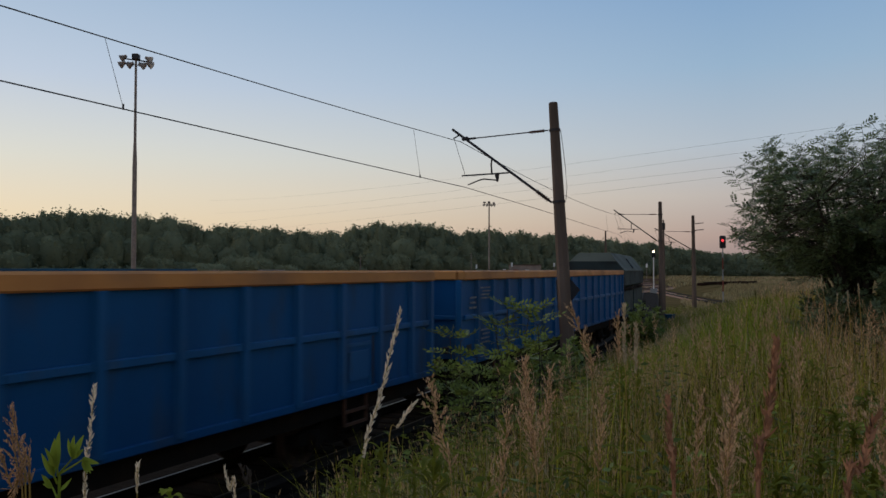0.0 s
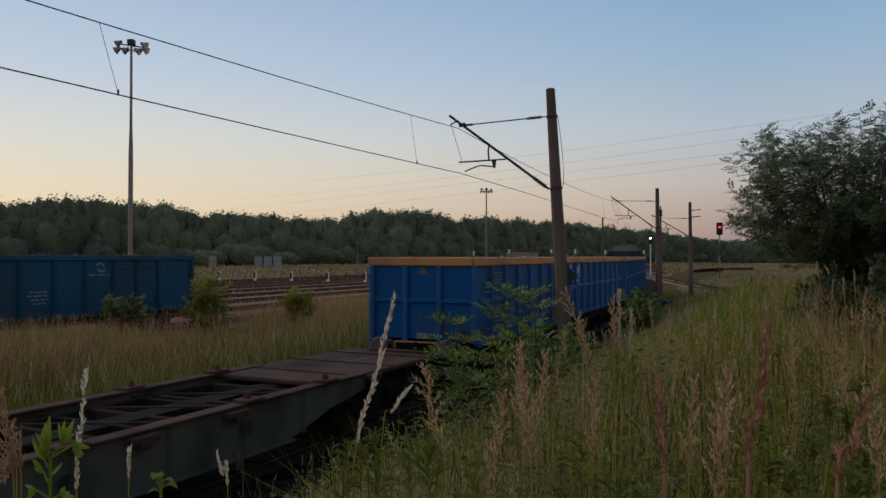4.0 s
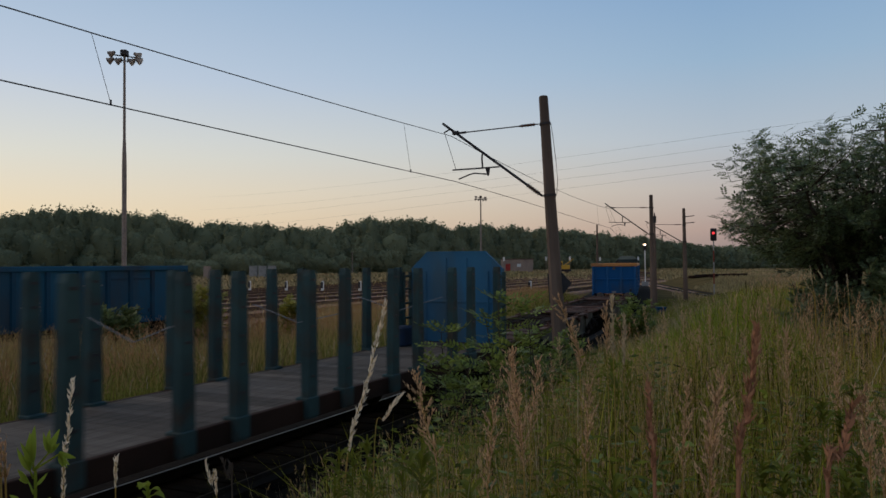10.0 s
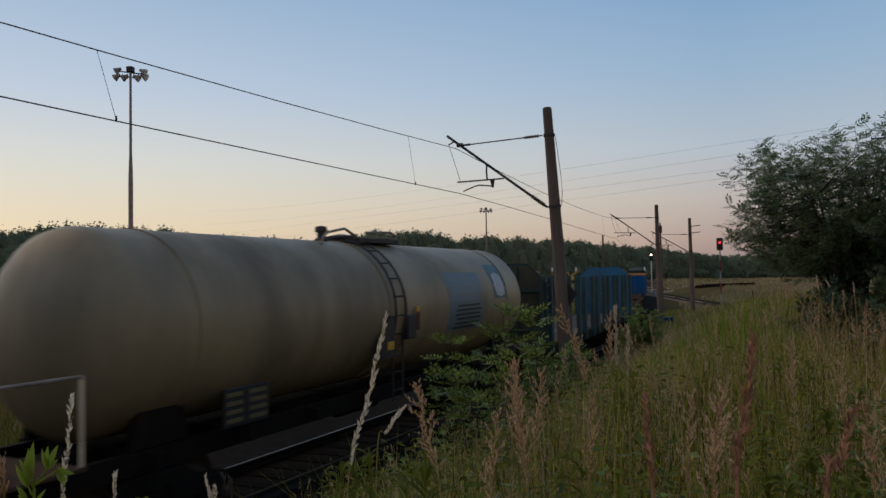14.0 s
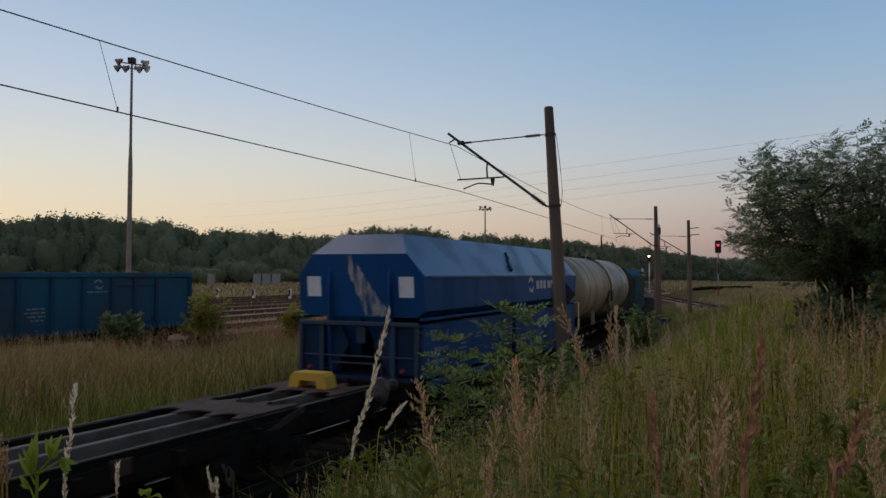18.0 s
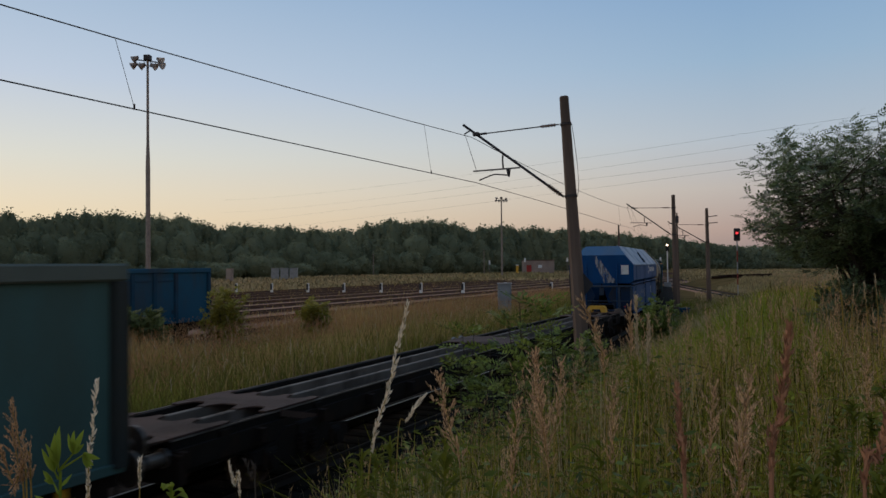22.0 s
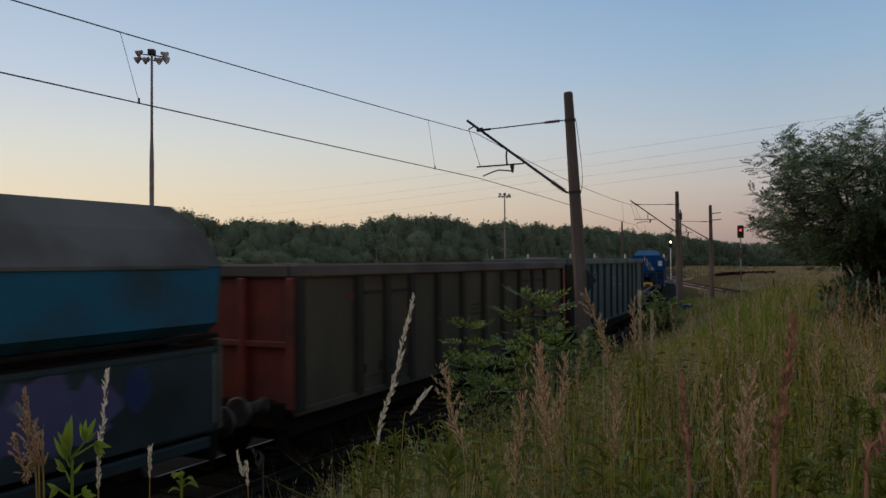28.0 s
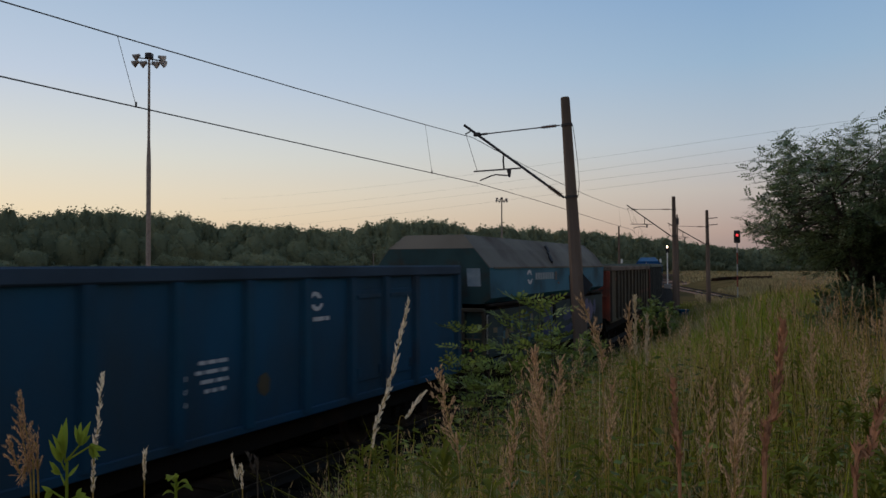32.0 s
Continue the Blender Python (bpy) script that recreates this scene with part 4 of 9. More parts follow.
def short_wagon(front, length, body, rib, rim, label, z_rim=3.13, end_mat=None):
    k = length / 15.0
    ribs = [front - r * k for r in SHORT] + [front - length + 0.08]
    doors = []
    for a, b in ((ribs[2], ribs[1]), (ribs[3], ribs[2]), (ribs[9], ribs[8]), (ribs[10], ribs[9])):
        doors.append((a + 0.12, b - 0.12, 1.15, 2.72))
    return gondola("open_wagon", front, front - length, ribs, body, rib, rim, label, z_rim=z_rim, z_low=0.88, rim_h=0.2, doors=doors, rib_w=0.22, end_mat=end_mat)


w, mid = short_wagon(-32.6, 15.0, "green", "green_rib_shade", "green_rim", "worn grey-green open freight wagon with ribs coloured as in shade", 3.2, "rusty_end")
swirl(w, -40.2 - mid, 2.30, 0.20, "grey_mark", 1.412)
lines_of_writing(w, -39.4 - mid, -38.5 - mid, 2.05, 2.2, 1, "grey_mark", 1.412, 8)
plate(w, "blue_mark", -39.35 - mid, -38.6 - mid, 1.88, 1.99, "spray_blue", 1.412)
plate(w, "label_plate", -46.9 - mid, -46.55 - mid, 1.22, 1.46, "white_mark", 1.412, "white data label")
for k in range(3):
    plate(w, "data_line", -46.86 - mid, -46.6 - mid, 1.26 + 0.065 * k, 1.28 + 0.065 * k, "black_paint", 1.4185)
bm = B()
for dy in (-0.3, 0.3):
    beam(bm, (1.40, -45.2 - mid + dy, 0.42), (1.40, -45.2 - mid + dy, 0.88), 0.04, 0.04)
for z in (0.42, 0.64):
    beam(bm, (1.40, -45.5 - mid, z), (1.40, -44.9 - mid, z), 0.05, 0.04)
part("side_step", bm, "galvanised", w)
part("tail_disc", box(B(), (1.3, -33.4 - mid, 0.66), (1.34, -33.25 - mid, 0.84), 0.01), "yellow", w)

w, mid = short_wagon(-48.55, 13.45, "brown", "brown_rib", "brown_rim", "grimy brown open freight wagon with a faded red stripe", 3.1, "red")
for a, b in ((-48.62, -50.45), (-50.6, -51.55), (-51.7, -52.6), (-52.8, -53.4)):
    plate(w, "red_stripe", b - mid, a - mid, 1.72, 1.86, "red_faded", 1.436 if b > -52.7 and a < -50.5 else 1.412)
    plate(w, "dark_line", b - mid, a - mid, 1.56, 1.62, "brown_rib", 1.436 if b > -52.7 and a < -50.5 else 1.412)
plate(w, "corner_post", -48.62 - mid - 0.14, -48.58 - mid, 0.92, 2.9, "red", 1.499, "red-painted corner post")
plate(w, "corner_stripe", -61.95 - mid, -61.82 - mid, 0.95, 2.9, "red_faded", 1.4115)
lines_of_writing(w, -55.6 - mid, -54.9 - mid, 1.9, 2.2, 3, "brown_rib", 1.412, 11)
lines_of_writing(w, -59.8 - mid, -59.0 - mid, 1.5, 1.8, 3, "brown_rib", 1.412, 12)
plate(w, "red_stripe", -60.6 - mid, -58.6 - mid, 2.5, 2.62, "red_faded", 1.412)
for y in (6.6, -6.6):
    bm = B()
    rod(bm, (1.3, y, 1.1), (1.3, y, 2.2), 0.025)
    part("hand_rail", bm, "grey_mark", w)

w, mid = short_wagon(-77.2, 14.6, "worn_blue", "old_blue_rib", "worn_blue_rim", "worn blue open freight wagon with white markings", 3.14)
swirl(w, -82.35 - mid, 2.58, 0.17, "white_mark", 1.412)
lines_of_writing(w, -82.75 - mid, -82.0 - mid, 2.22, 2.38, 1, "white_mark", 1.412, 14)
lines_of_writing(w, -85.0 - mid, -84.35 - mid, 1.45, 1.95, 4, "white_mark", 1.412, 15)
lines_of_writing(w, -85.38 - mid, -85.1 - mid, 1.3, 1.8, 3, "white_mark", 1.412, 16)
blob(w, -83.6 - mid, 1.45, 0.14, 0.16, "brown", 1.412, seed=31, name="rust_patch")

# ---- long carrying wagons without a load ----


def container_carrier():
    front, rear = 79.6, 48.55
    mid, half = (front + rear) / 2, (front - rear) / 2
    w = thing("container_carrier", Matrix(), "empty rusty articulated container flat wagon with grey side sills", "freight wagon", "wagons of the passing train")
    y = lambda p: p - mid
    for a, b, name in ((79.6, 75.0, "end_deck"), (65.8, 62.4, "middle_deck"), (53.1, 48.55, "end_deck")):
        part(name, box(B(), (-1.22, y(b), 0.97), (1.22, y(a), 1.06), 0.02), "rust_deck", w, "rust-brown steel deck plate")
        for k in range(3):
            yy = y(b) + (a - b) * (0.2 + 0.3 * k)
            part("deck_rib", box(B(), (-1.2, yy - 0.03, 1.06), (1.2, yy + 0.03, 1.085)), "rust_deck", w)
    # open frame at the front of the middle deck
    for x0, x1 in ((-1.22, -0.95), (-0.22, 0.18), (0.95, 1.22)):
        part("frame_bar", box(B(), (x0, y(65.8), 0.98), (x1, y(67.5), 1.055), 0.012), "rust_deck", w)
    for p0, p1 in ((66.75, 66.95), (67.3, 67.5)):
        part("frame_cross_bar", box(B(), (-1.2, y(p0), 0.97), (1.2, y(p1), 1.052), 0.012), "rust_deck", w)
    # added black sheet: the shade in the frame's openings
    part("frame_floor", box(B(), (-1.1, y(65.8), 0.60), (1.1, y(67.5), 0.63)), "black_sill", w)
    # flat black strips: the dark inside the deck slots is painted on
    for p0, p1, x in ((77.0, 78.7, 0.10), (77.6, 78.9, 0.62), (49.3, 50.9, 0.55), (51.2, 52.0, -0.3)):
        part("deck_slot", box(B(), (x - 0.03, y(p0), 1.058), (x + 0.03, y(p1), 1.064)), "black_paint", w)
    for p in (76.4, 72.6, 70.9, 68.6, 61.2, 59.4, 57.0, 55.6, 52.3, 50.0):
        for s in (-1, 1):
            bm = B()
            box(bm, (s * 1.31 - 0.07, y(p) - 0.22, 0.93), (s * 1.31 + 0.07, y(p) + 0.22, 1.03), 0.02)
            box(bm, (s * 1.33 - 0.05, y(p) - 0.08, 0.86), (s * 1.33 + 0.05, y(p) + 0.10, 0.97), 0.02)
            part("lock_bracket", bm, "rust_deck", w, "rusty folding container lock")
    for a, b in ((75.3, 67.5), (62.3, 53.8)):
        for s in (-1, 1):
            bm = B()
            slab(bm, [(y(a) + 0.9, 1.05), (y(a) + 0.9, 0.78), (y(a) - 0.2, 0.62), (y(a) - 1.3, 0.33), (y(b) + 1.3, 0.33), (y(b) + 0.2, 0.62), (y(b) - 0.9, 0.78), (y(b) - 0.9, 1.05)], s * 1.20 - 0.03, s * 1.20 + 0.03)
            part("side_sill", bm, "sill_grey", w, "grey fish-bellied side sill")
            part("top_flange", box(B(), (s * 1.18 - 0.12, y(b) - 0.9, 1.05), (s * 1.18 + 0.12, y(a) + 0.9, 1.085), 0.008), "rust_deck", w)
            part("bottom_flange", box(B(), (s * 1.20 - 0.10, y(b) + 1.3, 0.30), (s * 1.20 + 0.10, y(a) - 1.3, 0.332)), "sill_grey", w)
            for k, pp in enumerate(np.linspace(y(b) + 1.0, y(a) - 1.0, 5)):
                part("stiffener", box(B(), (s * 1.245 - 0.02, pp - 0.02, 0.36), (s * 1.245 + 0.02, pp + 0.02, 1.04)), "sill_grey", w)
            # flat black patches paint the shade inside openings in the sill
            for pp in (y(b) + 2.4, y(a) - 2.4):
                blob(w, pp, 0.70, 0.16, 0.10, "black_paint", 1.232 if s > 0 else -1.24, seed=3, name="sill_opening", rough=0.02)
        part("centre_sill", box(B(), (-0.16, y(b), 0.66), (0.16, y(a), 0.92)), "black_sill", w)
        # added black sheet that stands for the shade down in the well
        part("well_floor", box(B(), (-1.1, y(b) + 0.4, 0.42), (1.1, y(a) - 0.4, 0.45)), "black_sill", w, "added black sheet standing for the shade in the open well")
        for k, pp in enumerate(np.linspace(y(b) + 0.7, y(a) - 0.7, 6)):
            part("cross_beam", box(B(), (-1.17, pp - 0.05, 0.76), (1.17, pp + 0.05, 0.96), 0.01), "dark_rust", w)
        n = np.linspace(y(b) + 0.7, y(a) - 0.7, 6)
        for k in range(5):
            bm = B()
            beam(bm, (-1.1, n[k], 0.94), (1.1, n[k + 1], 0.94), 0.08, 0.05)
            part("diagonal_brace", bm, "dark_rust", w)
        for pp in (y(b) + 0.4, (y(a) + y(b)) / 2 - 1.5, (y(a) + y(b)) / 2 + 1.6, y(a) - 0.3):
            for s in (-1, 1):
                bm = B()
                box(bm, (s * 1.20 - 0.14, pp - 0.2, 1.085), (s * 1.20 + 0.14, pp + 0.2, 1.13), 0.012)
                lathe(bm, [(0.05, 0), (0.05, 0.06), (0.02, 0.10)], Matrix.Translation((s * 1.18, pp, 1.13)), 8)
                part("container_lock", bm, "rust_deck", w)
    for pp in (y(79.3), y(48.9)):
        part("loose_bar", box(B(), (-0.5, pp - 0.06, 1.06), (1.1, pp + 0.06, 1.12), 0.015), "rust_deck", w)
    for c in w.children:
        c.location.z -= 0.08
    running_gear(w, half, (y(77.4), 0.0, y(50.9)), 0.89, 1.22)
    ROLLING.append((w, mid, half - 2.2))


container_carrier()


def long_flat():
    front, rear = -4.0, -31.6
    mid, half = (front + rear) / 2, (front - rear) / 2
    w = thing("flat_wagon", Matrix(), "empty skeletal flat wagon with three long grey beams", "freight wagon", "wagons of the passing train")
    y = lambda p: p - mid
    top = 0.95
    plates = ((-4.0, -4.75), (-6.4, -7.25), (-17.1, -18.85), (-28.5, -29.3), (-30.75, -31.6))
    for x in (-0.86, -0.325, 0.325, 0.86):
        inner = abs(x) < 0.5
        hw = 0.06 if inner else 0.04
        part("long_beam", box(B(), (x - hw, -half, top - 0.22), (x + hw, half, top - (0.0 if inner else 0.02)), 0.012), "grey_deck" if inner else "black_sill", w)
    for a, b in plates:
        pl = part("deck_plate", box(B(), (-0.955, y(b), top - 0.01), (0.955, y(a), top + 0.022), 0.01), "rust_plate", w, "brownish steel plate across the beams")
        for x in (-0.86, -0.325, 0.325, 0.86):
            for e, p in ((1, a), (-1, b)):
                bm = B()
                n = 6
                arc = [(0.07 + 0.22 * (1 - math.cos(q * math.pi / 2 / n)), 0.34 * (1 - math.sin(q * math.pi / 2 / n))) for q in range(n + 1)]
                out = [(x + hx, y(p) + e * (hy - 0.02)) for hx, hy in arc] + [(x - hx, y(p) + e * (hy - 0.02)) for hx, hy in reversed(arc)]
                out = [(min(0.955, max(-0.955, px_)), py_) for px_, py_ in out]
                lo = [bm.verts.new((px_, py_, top - 0.008)) for px_, py_ in out]
                hi = [bm.verts.new((px_, py_, top + 0.019)) for px_, py_ in out]
                bm.faces.new(hi)
                bm.faces.new(lo[::-1])
                for i in range(len(out)):
                    k = (i + 1) % len(out)
                    bm.faces.new((lo[i], lo[k], hi[k], hi[i]))
                bmesh.ops.recalc_face_normals(bm, faces=bm.faces)
                part("gusset", bm, "rust_plate", pl)
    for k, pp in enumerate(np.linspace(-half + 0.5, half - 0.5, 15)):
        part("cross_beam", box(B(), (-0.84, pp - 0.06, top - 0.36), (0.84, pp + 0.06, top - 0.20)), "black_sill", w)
    # added black sheet so that the gaps between the beams look shaded
    part("floor_pan", box(B(), (-0.84, -half + 0.3, top - 0.46), (0.84, half - 0.3, top - 0.43)), "black_sill", w, "added black sheet standing for the shade between the beams")
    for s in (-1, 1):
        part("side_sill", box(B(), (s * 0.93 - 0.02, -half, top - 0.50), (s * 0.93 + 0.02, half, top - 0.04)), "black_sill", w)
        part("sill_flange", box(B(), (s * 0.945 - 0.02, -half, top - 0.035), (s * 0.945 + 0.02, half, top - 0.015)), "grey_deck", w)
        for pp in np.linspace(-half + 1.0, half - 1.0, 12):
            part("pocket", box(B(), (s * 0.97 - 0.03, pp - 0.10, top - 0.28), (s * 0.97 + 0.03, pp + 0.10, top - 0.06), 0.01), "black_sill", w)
        part("rust_box", box(B(), (s * 0.98 - 0.05, y(-9.95), top - 0.32), (s * 0.98 + 0.05, y(-9.65), top - 0.10), 0.015), "rust_deck", w, "rusty plate on the side sill")
        # slanting braces where the sill steps down beside the bogies
        for p0, p1 in ((-6.0, -7.0), (-29.3, -28.3)):
            part("sill_brace", beam(B(), (s * 0.99, y(p0), top - 0.06), (s * 0.99, y(p1), top - 0.30), 0.05, 0.10), "rust_plate", w)
        for p in (-18.25, -17.70):
            bm = B()
            pts = [(s * 0.95, y(p), top - 0.10), (s * 1.02, y(p), top + 0.02), (s * 1.03, y(p + 0.18), top + 0.05), (s * 1.03, y(p + 0.40), top - 0.0), (s * 1.01, y(p + 0.46), top - 0.24)]
            for q, r in zip(pts, pts[1:]):
                rod(bm, q, r, 0.026, seg=8)
            part("hand_hoop", bm, "pale_paint", w, "pale bent grab hoop")
    bm = B()
    prism(bm, [(-0.42, top), (-0.37, top + 0.24), (-0.29, top + 0.31), (0.33, top + 0.31), (0.41, top + 0.24), (0.46, top), (0.24, top), (0.20, top + 0.16), (-0.16, top + 0.16), (-0.20, top)], y(-4.55), y(-4.2))
    part("yellow_bracket", bm, "yellow", w, "yellow steel arch bracket")
    running_gear(w, half, (y(-7.2), y(-28.8)), 0.80, 1.16)
    ROLLING.append((w, mid, 10.8))


long_flat()


def stake_wagon():
    front, rear = 48.35, 28.4
    mid, half = (front + rear) / 2, (front - rear) / 2
    w = thing("stake_wagon", Matrix(), "empty flat wagon with green-grey side stakes and blue end boards", "freight wagon", "wagons of the passing train")
    n = 60
    for k in range(n):
        y0 = -half + 0.1 + (2 * half - 0.2) * k / n
        part("plank", box(B(), (-1.34, y0 + 0.006, 0.925), (1.34, y0 + (2 * half - 0.2) / n - 0.006, 0.97)), "planks", w)
    for s in (-1, 1):
        part("side_sill", box(B(), (s * 1.38 - 0.05, -half, 0.66), (s * 1.38 + 0.05, half, 0.975), 0.012), "dark_rust", w)
        for k in range(8):
            for d in (0.0, 1.08):
                y = 48.66 - 2.81 * k - d - mid
                if not -half + 0.3 < y < half - 0.4:
                    continue
                bm = B()
                slab(bm, [(y - 0.135, 0.68), (y - 0.135, 1.5), (y - 0.10, 2.96), (y - 0.07, 3.06), (y + 0.07, 3.06), (y + 0.10, 2.96), (y + 0.135, 1.5), (y + 0.135, 0.68)], s * 1.44 - 0.07, s * 1.44 + 0.07)
                st = part("stake", bm, "stake_paint", w)
                for z in (1.35, 1.75, 2.15, 2.55, 2.9):
                    part("stake_rung", box(B(), (s * 1.44 - 0.075, y - 0.06, z - 0.02), (s * 1.44 + 0.075, y + 0.06, z + 0.02)), "black_paint", st)
                part("stake_pocket", box(B(), (s * 1.40 - 0.13, y - 0.15, 0.70), (s * 1.40 + 0.13, y + 0.15, 1.02), 0.015), "stake_paint", st)
    for e, mat in ((1, "sky_blue"), (-1, "brown")):
        y = e * (half - 0.12)
        out = [(-1.36, 1.0), (-1.36, 2.98), (-0.86, 3.46), (0.86, 3.46), (1.36, 2.98), (1.36, 1.0)]
        bd = part("end_board", prism(B(), out, y - 0.03, y + 0.03), mat, w, "tall blue steel end board with bevelled top")
        for x in (-1.3, -0.5, 0.5, 1.3):
            top = 3.40 if abs(x) < 1 else 3.02
            part("board_post", box(B(), (x - 0.05, y + (0.03 if e > 0 else -0.15), 0.8), (x + 0.05, y + (0.15 if e > 0 else -0.03), top), 0.012), "stake_paint" if e < 0 else mat, bd)
        for z in (1.45, 2.05, 2.65):
            part("board_rail", box(B(), (-1.34, y + (0.03 if e > 0 else -0.11), z - 0.035), (1.34, y + (0.11 if e > 0 else -0.03), z + 0.035)), "stake_paint" if e < 0 else mat, bd)
        for x in (-0.92, -0.3, 0.32, 0.94):
            part("panel_seam", box(B(), (x - 0.025, y - e * 0.045 - 0.015, 1.06), (x + 0.025, y - e * 0.045 + 0.015, 3.3 if abs(x) < 0.5 else 2.95), 0.006), mat, bd)
        part("panel_seam", box(B(), (-1.3, y - e * 0.045 - 0.012, 2.08), (1.3, y - e * 0.045 + 0.012, 2.14), 0.006), mat, bd)
        edge = B()
        for (xa, za), (xb, zb) in zip(out[1:], out[2:-1]):
            beam(edge, (xa, y, za), (xb, y, zb), 0.08, 0.05)
        part("board_edge", edge, "stake_paint" if e < 0 else mat, bd)
        for s in (-1, 1):
            yi = y - e * 0.45
            for q in (y - e * 0.03, yi):
                part("ladder_post", box(B(), (s * 1.40 - 0.05, q - 0.05, 0.9), (s * 1.40 + 0.05, q + 0.05, 2.92), 0.012), "stake_paint", w)
            for z in (1.25, 1.65, 2.05, 2.45, 2.8):
                part("ladder_rung", box(B(), (s * 1.40 - 0.03, min(y, yi) + 0.04, z - 0.03), (s * 1.40 + 0.03, max(y, yi) - 0.04, z + 0.03), 0.01), "stake_paint", w)
    for k in range(4):
        bm = B()
        yy = -6 + 4 * k
        rod(bm, (1.36, yy, 2.3 + 0.1 * (k % 2)), (0.0, yy + 0.5, 2.05), 0.008, seg=5)
        rod(bm, (0.0, yy + 0.5, 2.05), (-1.36, yy + 0.9, 2.35), 0.008, seg=5)
        part("lashing", bm, "grey_mark", w)
    part("cover_bundle", box(B(), (-1.25, 46.75 - mid, 0.97), (-0.85, 47.3 - mid, 1.50), 0.05), "navy_dirty", w, "folded dark blue cover on the deck")
    running_gear(w, half, (-half + 2.6, half - 2.6), 0.90, 1.3)
    ROLLING.append((w, mid, half - 2.6))


stake_wagon()


def tank_wagon():
    front, rear = 27.1, 11.2
    mid, half = (front + rear) / 2, (front - rear) / 2
    w = thing("tank_wagon", Matrix(), "grimy beige tank wagon with a top walkway and ladder", "freight wagon", "wagons of the passing train")
    R, zc = 1.40, 2.47
    y0, y1 = 12.1 - mid, 26.9 - mid
    prof = []
    for k in range(7):
        a = math.pi / 2 * k / 6
        prof.append((R * math.sin(a) * 0.999 + 0.001, y0 + 0.62 * (1 - math.cos(a))))
    prof += [(R, y0 + 0.62 + (y1 - y0 - 1.24) * k / 12) for k in range(1, 12)]
    for k in range(7):
        a = math.pi / 2 * (1 - k / 6)
        prof.append((R * math.sin(a) * 0.999 + 0.001, y1 - 0.62 * (1 - math.cos(a))))
    m = Matrix.Translation((0, 0, zc)) @ Matrix.Rotation(radians(-90), 4, "X")
    shell = part("tank", lathe(B(), prof, m, 48), "tank_paint", w, smooth=True)
    # hoops
    for p, wd, mat in ((13.6, 0.07, "tank_paint"), (25.2, 0.07, "tank_paint"), (18.75, 0.05, "tank_paint"), (19.45, 0.05, "tank_paint")):
        part("hoop", lathe(B(), [(R - 0.02, p - mid), (R + 0.018, p - mid), (R + 0.018, p - mid + wd), (R - 0.02, p - mid + wd)], m, 48), mat, w)
    # painted fields that follow the shell

    def shell_patch(name, pa, pb, z0, z1, mat, lift=0.006, label=""):
        bm = B()
        a0, a1 = math.asin((z0 - zc) / R), math.asin((z1 - zc) / R)
        rows_, n = [], 8
        for k in range(n + 1):
            a = a0 + (a1 - a0) * k / n
            r = R + lift
            rows_.append((bm.verts.new((r * math.cos(a), pa - mid, zc + r * math.sin(a))), bm.verts.new((r * math.cos(a), pb - mid, zc + r * math.sin(a)))))
        for (a, b), (c, d) in zip(rows_, rows_[1:]):
            bm.faces.new((a, b, d, c))
        return part(name, bm, mat, w, label)

    shell_patch("painted_panel", 21.5, 23.55, 1.88, 3.22, "tank_patch", label="faded blue painted panel with dark lines of writing")
    for k in range(6):
        shell_patch("writing_line", 21.85 + 0.05 * (k % 3), 23.4 - 0.1 * (k % 2), 1.93 + 0.10 * k, 1.975 + 0.10 * k, "black_paint", 0.010)
    shell_patch("placard", 24.3, 25.16, 2.55, 3.42, "teal", label="teal placard field")
    bm = B()
    rnd = random.Random(5)
    rows_ = []
    for k in range(11):
        zz = 2.60 + 0.060 * k
        a = math.asin((zz - zc) / R)
        hw = 0.27 * (1 - abs(k / 5 - 1) ** 3) ** 0.5 + rnd.uniform(-0.04, 0.05) + 0.06
        rows_.append([bm.verts.new(((R + 0.012) * math.cos(a), 24.74 - mid + q + rnd.uniform(-0.02, 0.02), zc + (R + 0.012) * math.sin(a))) for q in (-hw, hw)])
    for (a, b), (c, d) in zip(rows_, rows_[1:]):
        bm.faces.new((a, b, d, c))
    part("white_overpaint", bm, "white_mark", w, "white painted-over patch")
    shell_patch("small_plate", 26.0, 26.3, 2.02, 2.16, "grey_mark")
    # walkway on top with bent rails
    part("walkway", box(B(), (-0.45, 19.05 - mid, zc + R - 0.02), (0.55, 20.75 - mid, zc + R + 0.07), 0.01), "dark_steel", w)
    part("manhole", lathe(B(), [(0.30, 0), (0.30, 0.12), (0.34, 0.13), (0.34, 0.17), (0.1, 0.22)], Matrix.Translation((0, 19.25 - mid, zc + R - 0.06)), 20), "dark_steel", w)
    part("valve", lathe(B(), [(0.14, -0.06), (0.14, 0.02), (0.08, 0.06), (0.08, 0.16), (0.13, 0.18), (0.11, 0.27), (0.02, 0.29)], Matrix.Translation((0.1, 18.38 - mid, zc + R)), 12), "dark_steel", w)
    for run in (((17.78, 3.78), (17.82, 3.88), (17.98, 4.00), (18.60, 4.10), (18.98, 3.97), (19.1, 3.93)), ((19.40, 4.05), (20.40, 4.10), (20.68, 4.03), (20.70, 3.84))):
        bm = B()
        for (pa, za), (pb, zb) in zip(run, run[1:]):
            rod(bm, (0.5, pa - mid, za), (0.5, pb - mid, zb), 0.026, seg=8)
        part("handrail", bm, "galvanised", w)
    part("handrail", rod(B(), (0.5, 19.42 - mid, 3.9), (0.5, 19.42 - mid, 4.05), 0.024, seg=8), "galvanised", w)
